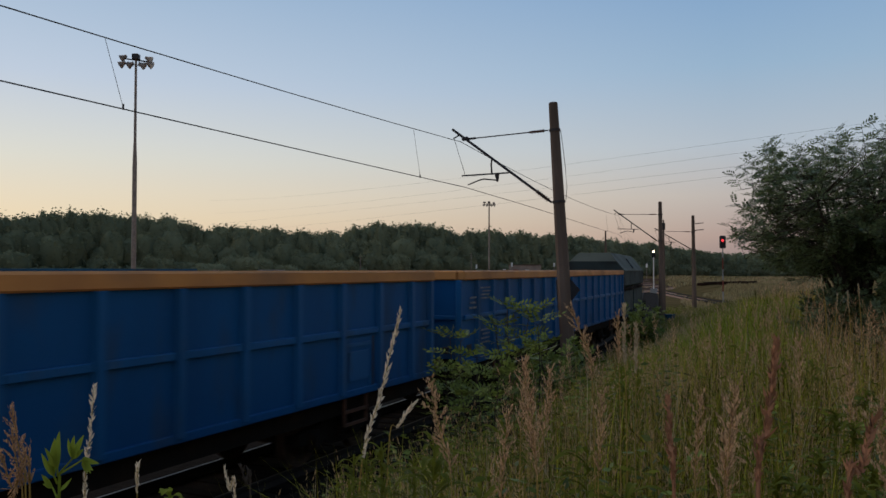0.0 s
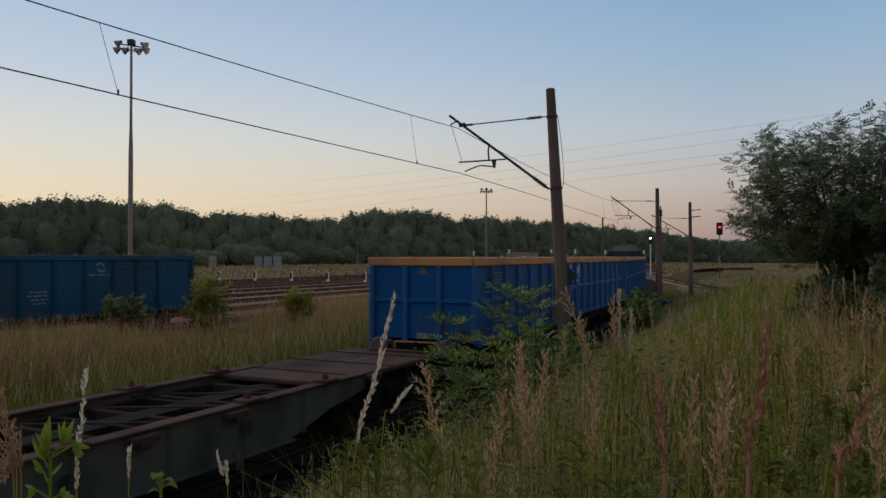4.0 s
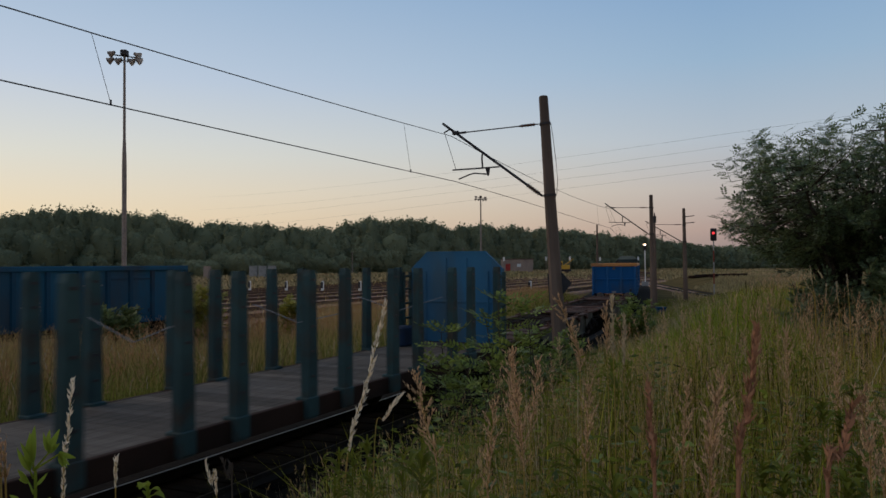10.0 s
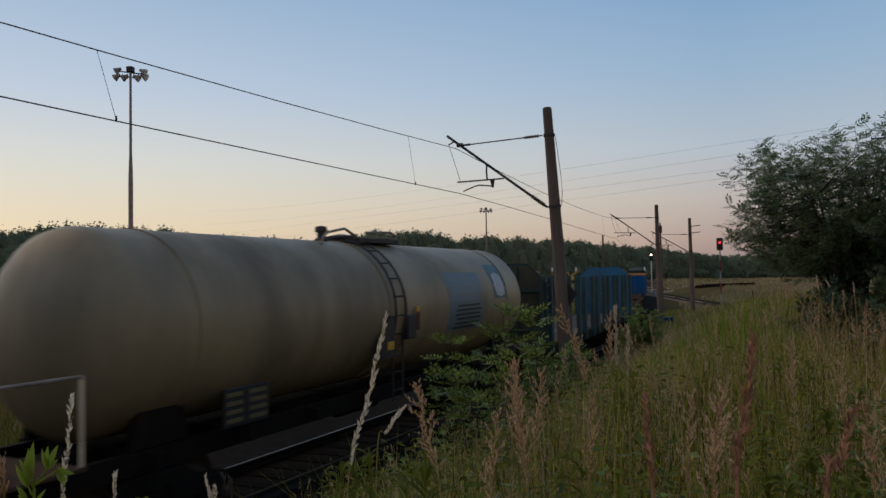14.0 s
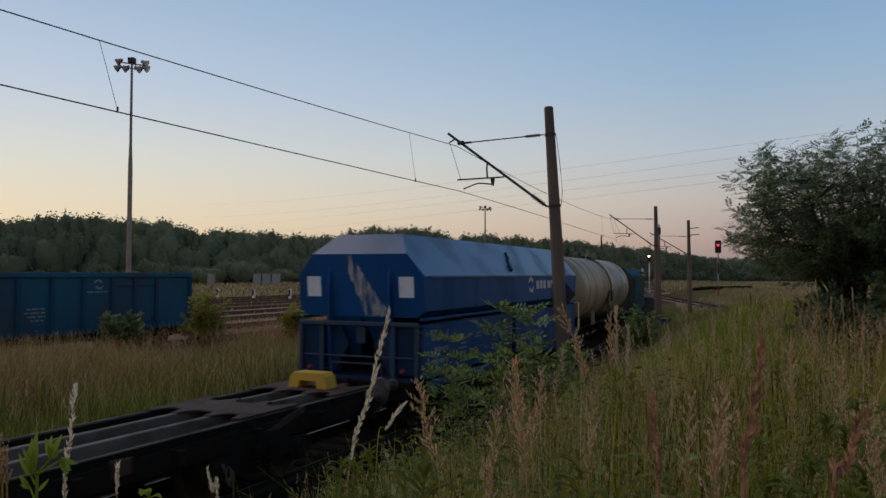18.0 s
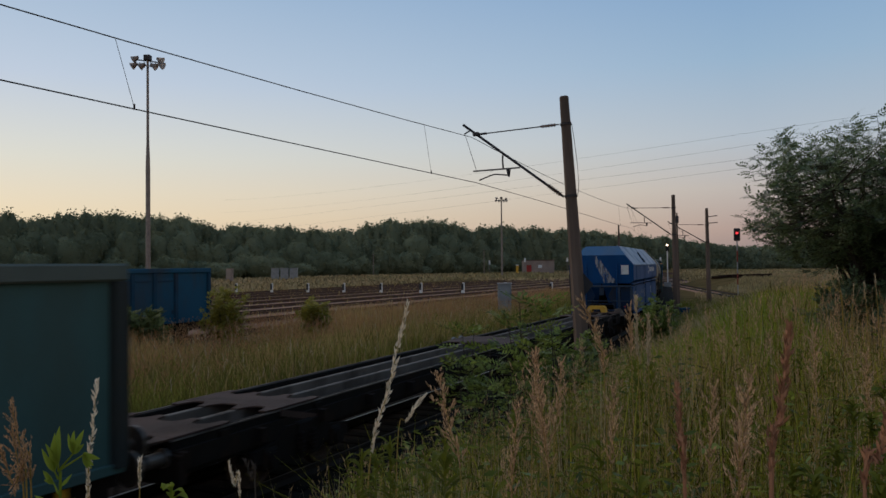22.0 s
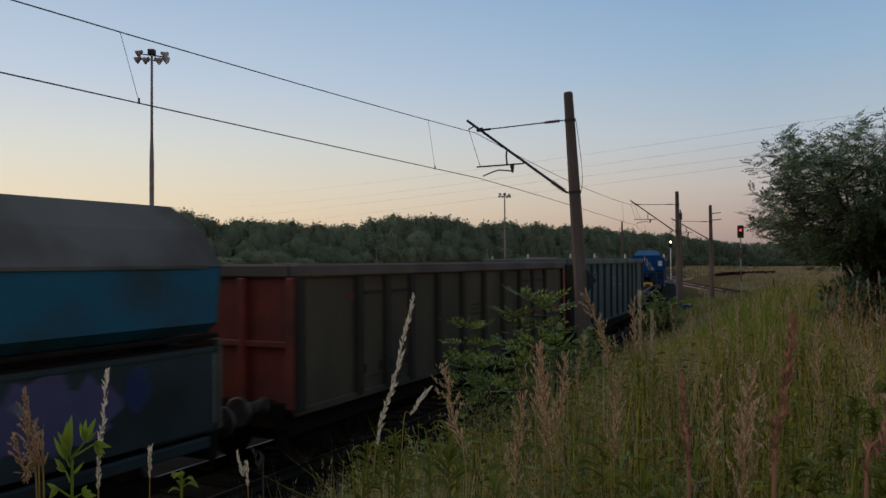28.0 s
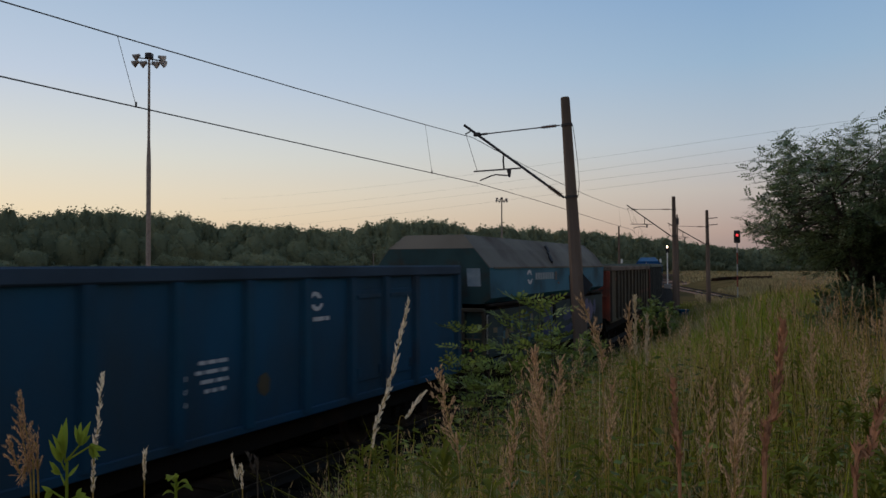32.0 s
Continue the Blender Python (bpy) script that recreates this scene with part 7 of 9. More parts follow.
me_sl = bpy.data.meshes.new("sleeper")
bm.normal_update()
bm.to_mesh(me_sl)
bm.free()
me_sl.materials.append(M["shaded_sleeper"])
for k in range(150):
    x, y, th = on_line(-3 + 0.62 * k)
    child("sleeper", me_sl, main_track, (x, y, RAIL_Z), math.degrees(th))

# ---- plants ----
def blades(rng, x, y, z, h, width, lean, droop=0.35):
    """Triangles of bent tapering blades rooted at the points x, y, z."""
    n = len(x)
    a = rng.uniform(0, 2 * np.pi, n)
    f = rng.uniform(0, 2 * np.pi, n)
    ux, uy = np.cos(f) * width / 2, np.sin(f) * width / 2
    lx, ly = np.cos(a) * lean * h, np.sin(a) * lean * h
    v = np.zeros((n, 5, 3))
    v[:, 0] = np.stack([x - ux, y - uy, z], 1)
    v[:, 1] = np.stack([x + ux, y + uy, z], 1)
    mx, my, mz = x + lx * droop, y + ly * droop, z + h * 0.6
    v[:, 2] = np.stack([mx - ux * 0.8, my - uy * 0.8, mz], 1)
    v[:, 3] = np.stack([mx + ux * 0.8, my + uy * 0.8, mz], 1)
    v[:, 4] = np.stack([x + lx, y + ly, z + h * np.clip(1 - lean * lean * 0.5, 0.5, 1)], 1)
    k = (np.arange(n) * 5)[:, None]
    t = np.array([[0, 1, 2], [1, 3, 2], [2, 3, 4]])
    return v.reshape(-1, 3), (k[:, :, None] + t[None]).reshape(-1, 3)


def spikes(rng, x, y, z, h, dx, dy, length, girth, count, size):
    """Feathery heads: small slivers round the top of each stalk."""
    n = len(x)
    nodes = max(3, count // 5)
    node = rng.integers(0, nodes, (n, count))
    s = (node + 0.5) / nodes
    shape = np.sin(np.pi * np.clip(s * 0.86 + 0.10, 0, 1)) ** 0.8
    a = node * 2.4 + rng.uniform(0, 6.28, n)[:, None] + rng.normal(0, 0.35, (n, count))
    q = rng.uniform(0.1, 1.0, (n, count))
    r = girth[:, None] * 1.4 * shape * q * (0.7 + 0.5 * np.sin(node * 1.7))
    zz = z[:, None] + h[:, None] - length[:, None] * (1 - s) + length[:, None] * 0.22 * q
    along = (zz - z[:, None]) / h[:, None]
    px = x[:, None] + dx[:, None] * along ** 1.6 + r * np.cos(a)
    py = y[:, None] + dy[:, None] * along ** 1.6 + r * np.sin(a)
    c = np.stack([px, py, zz], 2).reshape(-1, 3)
    m = len(c)
    up = np.stack([np.cos(a) * 0.55, np.sin(a) * 0.55, np.ones_like(a)], 2).reshape(-1, 3) * (size * rng.uniform(0.7, 1.6, m))[:, None]
    b = rng.uniform(0, 2 * np.pi, m)
    sd = np.stack([np.cos(b), np.sin(b), np.zeros(m)], 1) * (size * 0.22)
    v = np.stack([c - up * 0.5 - sd, c - up * 0.5 + sd, c + up], 1).reshape(-1, 3)
    return v, np.arange(m * 3).reshape(-1, 3)


def joined(lists):
    vs, fs, k = [], [], 0
    for v, f in lists:
        vs.append(v)
        fs.append(f + k)
        k += len(v)
    return np.concatenate(vs), np.concatenate(fs)


GZ = np.vectorize(ground_z)


def stuff(name, arrays, mat, label, category="grass"):
    v, f = joined(arrays)
    ob = link_mesh(name, tri_mesh(name, v, f), mat)
    return tagged(ob, label, category, kind="stuff")


def scatter(rng, n, y0, y1, power, keep):
    """Points over the bank, thicker near the camera."""
    y = y0 + (y1 - y0) * rng.uniform(0, 1, n) ** power
    span = 2.2 + y * 0.95
    x = rng.uniform(-1, 1, n) * span - 0.30 * y
    ok = keep(x, y)
    return x[ok], y[ok]


rng = np.random.default_rng(7)
LX = np.vectorize(line_x_at)


def on_bank(x, y):
    d = x - LX(y)
    r = np.hypot(x, y)
    return (d > 3.1) & (r > 1.7) & (x < 14)


# bank: green undergrowth, straw, tall plumed grass; all lower towards the edge of the slope
def edge_height(x, y):
    return np.clip(0.60 + 0.17 * (x - LX(y) - 5.6), 0.5, 1.0)


def green_slope(x, y):
    """1 where the slope beyond the first mast is all green grass, 0 elsewhere."""
    return np.clip((8.6 - (x - LX(y))) / 1.4, 0, 1) * np.clip((y - 8.0) / 3.0, 0, 1)


def patches(x, y, fine=0.9, seed=1.0):
    return np.array([noise.noise((a * fine, b * fine, seed)) + 0.6 * noise.noise((a * fine * 2.9, b * fine * 2.9, seed + 4)) for a, b in zip(x, y)])


gx, gy = scatter(rng, 210000, 0.2, 46, 1.9, on_bank)
gz = GZ(gx, gy)
near = np.hypot(gx, gy)
clump = patches(gx, gy)
field = patches(gx, gy, 0.42, 5.0)
shade = np.array([noise.noise((a * 1.7, b * 1.7, 21.0)) for a, b in zip(gx, gy)])
low_edge = np.clip((7.9 - (gx - LX(gy))) / 1.6, 0, 1) * np.clip((10 - near) / 4, 0, 1)
keep = clump + 0.5 * shade + rng.uniform(-0.28, 0.36, len(gx)) - 0.55 * low_edge - 0.22 * np.clip((4.6 - near) / 2, 0, 1) > -0.12
gx, gy, gz, near, clump, field = (q[keep] for q in (gx, gy, gz, near, clump, field))
hh = rng.uniform(0.30, 1.0, len(gx)) * edge_height(gx, gy) * np.clip(0.84 + 0.85 * clump, 0.35, 1.25)
deep = clump * 0.8 + field + rng.uniform(-0.35, 0.35, len(gx)) < 0.08
for sel, mt, nm, lb in ((~deep, "grass_green", "bank_grass", "tall yellow-green grass covering the bank"), (deep, "grass_deep", "lush_grass", "deeper green grass in clumps on the bank")):
    k = int(sel.sum())
    stuff(nm, [blades(rng, gx[sel], gy[sel], gz[sel] - 0.03, hh[sel], (0.0026 + 0.0009 * near[sel]) * rng.uniform(0.35, 1.8, k), 0.05 + 0.9 * rng.uniform(0, 1, k) ** 1.6, 0.36)], mt, lb)
bx, by = rng.uniform(-5.2, 9.0, 14000), rng.uniform(-8.0, 2.2, 14000)
ok = (np.hypot(bx, by) > 1.7) & (bx - LX(by) > 3.1) & (abs(bx + 0.3 * by) > 2.2 + 0.95 * by)
bx, by = bx[ok], by[ok]
stuff("bank_grass", [blades(rng, bx, by, GZ(bx, by) - 0.03, rng.uniform(0.25, 0.8, len(bx)) * edge_height(bx, by), rng.uniform(0.006, 0.014, len(bx)), rng.uniform(0.05, 0.6, len(bx)))], "grass_green", "yellow-green grass behind and beside the viewpoint")
gx, gy = scatter(rng, 80000, 0.3, 50, 1.6, on_bank)
low_edge = np.clip((7.9 - (gx - LX(gy))) / 1.6, 0, 1) * np.clip((10 - np.hypot(gx, gy)) / 4, 0, 1)
keep = patches(gx, gy, 1.3, 8.0) + patches(gx, gy, 0.42, 5.0) + rng.uniform(-0.4, 0.4, len(gx)) - 0.7 * low_edge - 0.9 * green_slope(gx, gy) > 0.08
gx, gy = gx[keep], gy[keep]
gz = GZ(gx, gy)
near = np.hypot(gx, gy)
hh = rng.uniform(0.45, 1.08, len(gx)) * edge_height(gx, gy)
stuff("dry_grass", [blades(rng, gx, gy, gz - 0.03, hh, (0.0014 + 0.00055 * near) * rng.uniform(0.6, 1.8, len(gx)), 0.03 + 0.8 * rng.uniform(0, 1, len(gx)) ** 1.4)], "grass_straw", "dry straw-coloured stems among the grass")


def arched(rng, x, y, z, h, width, reach):
    """Blades that rise and bend over, in four lengths."""
    n = len(x)
    a = rng.uniform(0, 2 * np.pi, n)
    f = a + np.pi / 2 + rng.normal(0, 0.4, n)
    v = np.zeros((n, 9, 3))
    for i in range(5):
        q = i / 4
        px, py = x + np.cos(a) * reach * q ** 1.8, y + np.sin(a) * reach * q ** 1.8
        pz = z + h * (1.25 * q - 0.42 * q ** 3 - 0.05 * q)
        ww = width * (1 - 0.75 * q) / 2
        if i < 4:
            v[:, 2 * i] = np.stack([px - np.cos(f) * ww, py - np.sin(f) * ww, pz], 1)
            v[:, 2 * i + 1] = np.stack([px + np.cos(f) * ww, py + np.sin(f) * ww, pz], 1)
        else:
            v[:, 8] = np.stack([px, py, pz], 1)
    t = np.array([[0, 1, 2], [1, 3, 2], [2, 3, 4], [3, 5, 4], [4, 5, 6], [5, 7, 6], [6, 7, 8]])
    k = (np.arange(n) * 9)[:, None, None]
    return v.reshape(-1, 3), (k + t[None]).reshape(-1, 3)


gx, gy = scatter(rng, 24000, 0.4, 14, 1.5, on_bank)
near = np.hypot(gx, gy)
stuff("arching_grass", [arched(rng, gx, gy, GZ(gx, gy) - 0.03, rng.uniform(0.4, 0.95, len(gx)) * edge_height(gx, gy), (0.006 + 0.001 * near) * rng.uniform(0.6, 1.6, len(gx)), rng.uniform(0.1, 0.5, len(gx)))], "leaf_weed", "green arching grass leaves on the bank")
gx, gy = scatter(rng, 15000, 2.5, 24, 1.2, lambda x, y: on_bank(x, y) & (np.hypot(x, y) > 2.6) & (x - LX(y) > 6.6) & (green_slope(x, y) < 0.4))
near = np.hypot(gx, gy)
ph = rng.uniform(0.7, 1.12, len(gx)) * edge_height(gx, gy)
a = rng.uniform(0, 2 * np.pi, len(gx))
stuff("fine_panicles", [spikes(rng, gx, gy, GZ(gx, gy) - 0.03, ph, np.cos(a) * 0.1, np.sin(a) * 0.1, rng.uniform(0.15, 0.3, len(gx)), np.full(len(gx), 0.05), 22, 0.009),
                        blades(rng, gx, gy, GZ(gx, gy) - 0.03, ph, 0.0015 + 0.0003 * near, np.full(len(gx), 0.1))], "panicle", "fine brown grass panicles like a haze over the bank")


def plumes(n0, y0, y1, power, r0, r1, count, size, girth, bar):
    """Plumed grass in loose clumps; none on the low edge of the slope."""
    gx, gy = scatter(rng, n0, y0, y1, power, lambda x, y: on_bank(x, y) & (np.hypot(x, y) > r0) & (np.hypot(x, y) <= r1) & (x - LX(y) > np.where(np.hypot(x, y) < 5, 7.6, 6.5)) & (green_slope(x, y) < rng.uniform(0.1, 1.0, len(x))))
    keep = patches(gx, gy, 1.1, 12.0) + rng.uniform(-0.25, 0.25, len(gx)) > bar
    gx, gy = gx[keep], gy[keep]
    gz = GZ(gx, gy)
    near = np.hypot(gx, gy)
    n = len(gx)
    ph = rng.uniform(0.62, 1.22, n) * edge_height(gx, gy)
    a = rng.uniform(0, 2 * np.pi, n)
    ln = rng.uniform(0.02, 0.28, n) * ph
    st = blades(rng, gx, gy, gz - 0.03, ph, 0.0024 + 0.0005 * near, np.full(n, 0.03))
    return spikes(rng, gx, gy, gz - 0.03, ph + 0.08, np.cos(a) * ln, np.sin(a) * ln, rng.uniform(0.10, 0.26, n), girth * rng.uniform(0.5, 1.3, n), count, size), st


p1 = plumes(1050, 1.2, 12, 1.2, 2.3, 6.0, 170, 0.0066, 0.031, 0.06)
p2 = plumes(7000, 4, 20, 1.2, 6.0, 16.0, 48, 0.012, 0.026, -0.55)
p3 = plumes(9000, 12, 50, 1.1, 16.0, 60.0, 18, 0.03, 0.035, -0.35)
stuff("plumed_grass", [p1[0], p2[0], p3[0]], "plume", "feathery pinkish-brown grass plumes")
stuff("plume_stems", [p1[1], p2[1], p3[1]], "grass_straw", "thin stems of the plumed grass")

# pale bare stems that stand out of the grass
gx, gy = scatter(rng, 5200, 1.6, 22, 1.3, lambda x, y: on_bank(x, y) & (x - LX(y) > 6.2) & (green_slope(x, y) < 0.5))
near = np.hypot(gx, gy)
stuff("pale_stems", [blades(rng, gx, gy, GZ(gx, gy) - 0.03, rng.uniform(0.7, 1.18, len(gx)) * edge_height(gx, gy), (0.0012 + 0.00055 * near) * rng.uniform(0.7, 1.5, len(gx)), 0.02 + 0.3 * rng.uniform(0, 1, len(gx)) ** 2)], "seed_mid", "pale bare stems standing out of the grass")

# bleached dry tufts along the low edge of the bank
gx, gy = rng.uniform(-1.12, -0.80, 420), rng.uniform(1.3, 1.75, 420)
tip = 2.60 + 0.16 * np.clip((gx + 1.15) / 0.3, 0, 1) * rng.uniform(0.4, 1.0, len(gx))
stuff("bleached_tufts", [blades(rng, gx, gy, GZ(gx, gy) - 0.03, tip - GZ(gx, gy), rng.uniform(0.002, 0.0042, len(gx)), 0.02 + 0.22 * rng.uniform(0, 1, len(gx)) ** 1.5)], "seed_mid", "bleached dry grass tufts at the edge of the bank")

# lush grass beside the line, beyond the first mast
gy = 17 + 48 * rng.uniform(0, 1, 34000) ** 1.1
gx = LX(gy) + 2.3 + 12 * rng.uniform(0, 1, 34000) ** 1.3
pt = patches(gx, gy, 0.22, 31.0)
for sel, mt, nm, lb in ((pt + rng.uniform(-0.3, 0.3, len(gx)) < 0.12, "leaf_weed", "lush_grass", "lush green grass beside the line"), (pt + rng.uniform(-0.3, 0.3, len(gx)) > 0.05, "far_straw", "dry_grass", "dry grass beside the line")):
    k = int(sel.sum())
    stuff(nm, [blades(rng, gx[sel], gy[sel], GZ(gx[sel], gy[sel]) - 0.04, rng.uniform(0.35, 0.85, k), rng.uniform(0.014, 0.036, k), rng.uniform(0.1, 0.6, k))], mt, lb)

# bright green patch on the slope beyond the mast
gy = rng.uniform(8.5, 27, 24000)
gx = LX(gy) + rng.uniform(3.4, 8.6, 24000)
keep = patches(gx, gy, 0.35, 44.0) + rng.uniform(-0.3, 0.3, len(gx)) > -0.15
gx, gy = gx[keep], gy[keep]
k = len(gx)
stuff("lush_grass", [blades(rng, gx, gy, GZ(gx, gy) - 0.03, rng.uniform(0.45, 1.0, k) * edge_height(gx, gy), rng.uniform(0.008, 0.024, k), rng.uniform(0.1, 0.6, k))], "leaf_bright", "bright green grass on the slope beside the line")

# meadow on the far right
jp_fine = [(a[0] + (b[0] - a[0]) * k / 4, a[1] + (b[1] - a[1]) * k / 4) for a, b in zip(jp, jp[1:]) for k in range(4)]
gx = rng.uniform(-14, 60, 60000)
gy = rng.uniform(44, 160, 60000)
ok = (gx - LX(gy) > 5) & np.array([min((x - q[0]) ** 2 + (y - q[1]) ** 2 for q in jp_fine) > 4.5 for x, y in zip(gx, gy)])
gx, gy = gx[ok], gy[ok]
gz = GZ(gx, gy)
stuff("meadow_grass", [blades(rng, gx, gy, gz - 0.03, rng.uniform(0.25, 0.6, len(gx)), np.full(len(gx), 0.13), rng.uniform(0.1, 0.5, len(gx)))], "far_straw", "golden dry meadow grass")

# strip between the line and the sidings
gy = -4 + 74 * rng.uniform(0, 1, 126000) ** 1.2
gx = rng.uniform(0, 1, 126000)
gx = -24.2 + gx * (LX(gy) - 2.9 + 24.2)
gz = GZ(gx, gy)
patch = np.array([noise.noise((x * 0.18, y * 0.10, 3.0)) for x, y in zip(gx, gy)])
tall = rng.uniform(0.7, 1.45, len(gx)) * np.clip(0.9 + 0.9 * patch, 0.4, 1.35)
tall *= np.clip((LX(gy) - 1.6 - gx) / 3.0, 0.42, 1.0)
gold = rng.uniform(-0.5, 0.9, len(gx)) + patch * 1.1 + np.clip((LX(gy) - 8.5 - gx) * 0.13, -0.7, 0.5) > 0.15
for sel, mt, nm, lb in ((gold, "grass_field", "golden_grass", "golden dry grass strip between the tracks"), (~gold, "grass_strip", "strip_grass", "greener grass between the tracks")):
    k = int(sel.sum())
    stuff(nm, [blades(rng, gx[sel], gy[sel], gz[sel] - 0.03, tall[sel], rng.uniform(0.009, 0.032, k), rng.uniform(0.05, 0.5, k))], mt, lb)
gy = -4 + 74 * rng.uniform(0, 1, 16000) ** 1.2
gx = -24.2 + rng.uniform(0, 1, 16000) ** 1.5 * (LX(gy) - 5.2 + 24.2)
sz = rng.uniform(0.8, 1.6, len(gx)) * np.clip((LX(gy) - 1.4 - gx) / 2.4, 0.5, 1.0)
a = rng.uniform(0, 2 * np.pi, len(gx))
stuff("strip_seed_heads", [spikes(rng, gx, gy, GZ(gx, gy) - 0.03, sz, np.cos(a) * 0.2, np.sin(a) * 0.2, rng.uniform(0.2, 0.4, len(gx)), np.full(len(gx), 0.05), 12, 0.034)], "field_head", "reddish-gold seed heads of the dry grass strip")
gy = 2 + 40 * rng.uniform(0, 1, 700) ** 1.3
gx = -24.2 + rng.uniform(0, 1, 700) * (LX(gy) - 3.0 + 24.2)
sz = rng.uniform(1.0, 1.75, len(gx)) * np.clip((LX(gy) - 1.0 - gx) / 2.4, 0.6, 1.0)
a = rng.uniform(0, 2 * np.pi, len(gx))
bx, by = np.cos(a) * 0.3, np.sin(a) * 0.3
stuff("strip_foxtails", [spikes(rng, gx, gy, GZ(gx, gy) - 0.03, sz, bx, by, rng.uniform(0.2, 0.35, len(gx)), np.full(len(gx), 0.016), 22, 0.035),
                         blades(rng, gx, gy, GZ(gx, gy) - 0.03, sz - 0.15, np.full(len(gx), 0.006), np.full(len(gx), 0.1))], "seed_mid", "pale foxtail stalks among the dry grass")
# far field before the woods
ang = np.radians(rng.uniform(-25, 68, 62000))
rad = 75 + 345 * rng.uniform(0, 1, 62000) ** 1.2
gx, gy = -np.sin(ang) * rad, np.cos(ang) * rad
ok = ((gx < -72) | (gy > 150)) & (abs(gx - LX(gy)) > 5)
gx, gy, rad = gx[ok], gy[ok], rad[ok]
stuff("far_field_grass", [blades(rng, gx, gy, GZ(gx, gy) - 0.05, rng.uniform(0.3, 0.8, len(gx)), 0.0030 * rad, rng.uniform(0.1, 0.6, len(gx)))], "far_straw", "pale dry grass of the far field")
# weeds in the yard
gx = rng.uniform(-72, -24, 26000)
gy = rng.uniform(5, 150, 26000)
ok = np.array([min(abs(x - q) for q in yard_x) > 1.9 or r > 0.95 for x, r in zip(gx, rng.uniform(0, 1, len(gx)))])
gx, gy = gx[ok], gy[ok]
stuff("yard_weeds", [blades(rng, gx, gy, np.full(len(gx), -0.4), rng.uniform(0.25, 0.75, len(gx)), np.full(len(gx), 0.05), rng.uniform(0.1, 0.6, len(gx)))], "grass_field", "dry weeds between the sidings")


# ---- leaves, bushes and trees ----
def leaflets(rng, centres, dirs, length, width, pairs=5, roll=0.35):
    """Compound leaves: pairs of pointed leaflets along a bent stalk, and one at its tip."""
    c, d = np.array(centres), np.array(dirs)
    unit = lambda q: q / (np.linalg.norm(q, axis=1)[:, None] + 1e-9)
    d = unit(d)
    side = unit(np.cross(d, (0, 0, 1.0)))
    up = np.cross(side, d)
    n = len(c)
    turn = rng.normal(0, roll, n)[:, None]
    side, up = side * np.cos(turn) + up * np.sin(turn), up * np.cos(turn) - side * np.sin(turn)
    L = (length * rng.uniform(0.7, 1.25, n))[:, None]
    out = []
    for i in range(pairs):
        s = (i + 0.6) / pairs
        base = c + d * L * s - np.array((0, 0, 0.18)) * L * s * s
        for sg in ((-1, 1) if i < pairs - 1 else (0,)):
            ax = unit(d * (0.55 if sg else 1.0) + side * sg * 0.85 - up * rng.uniform(-0.1, 0.25, n)[:, None])
            wv = np.cross(ax, up) * (width * rng.uniform(0.8, 1.2, n) / 2)[:, None]
            ll = width * 2.6 * (1.0 - 0.25 * abs(s - 0.5))
            out.append(np.stack([base, base + ax * ll * 0.45 + wv, base + ax * ll * 0.45 - wv, base + ax * ll], 1))
    v = np.concatenate(out)
    k = (np.arange(len(v)) * 4)[:, None, None]
    return v.reshape(-1, 3), (k + np.array([[0, 1, 2], [1, 3, 2]])[None]).reshape(-1, 3)


def nettles(n, y0, y1, power, keep, size, seed, mat, label):
    """Patches of leafy herbs: upright stems with pairs of pointed leaves."""
    rng = np.random.default_rng(seed)
    x, y = scatter(rng, n, y0, y1, power, keep)
    ok = patches(x, y, 0.8, 21.0) + rng.uniform(-0.2, 0.2, len(x)) > 0.12
    x, y = x[ok], y[ok]
    z = GZ(x, y)
    h = rng.uniform(0.55, 1.0, len(x)) * edge_height(x, y)
    lean = rng.normal(0, 0.10, (len(x), 2))
    cs, ds = [], []
    for k in range(9):
        q = 0.35 + 0.65 * (k + 1) / 9
        for e in (0.0, math.pi):
            a = k * 1.57 + e + rng.normal(0, 0.35, len(x))
            cs.append(np.stack([x + lean[:, 0] * q * h, y + lean[:, 1] * q * h, z + h * q], 1))
            ds.append(np.stack([np.cos(a), np.sin(a), rng.uniform(-0.25, 0.55, len(x))], 1))
    v, f = leaflets(rng, np.concatenate(cs), np.concatenate(ds), 0.05, size, 1, 0.5)
    st = blades(rng, x, y, z - 0.03, h, np.full(len(x), 0.006), np.full(len(x), 0.05))
    stuff("herb_patch", [(v, f), st], mat, label, "plant")


nettles(2400, 1.5, 7.5, 1.1, lambda x, y: on_bank(x, y) & (np.hypot(x, y) > 2.5), 0.022, 41, "leaf_weed", "leafy green herbs among the grass")
nettles(1500, 1.6, 6.0, 1.0, lambda x, y: on_bank(x, y) & (np.hypot(x, y) > 2.4), 0.026, 42, "leaf_bush", "dark broad-leaved herbs low in the grass")


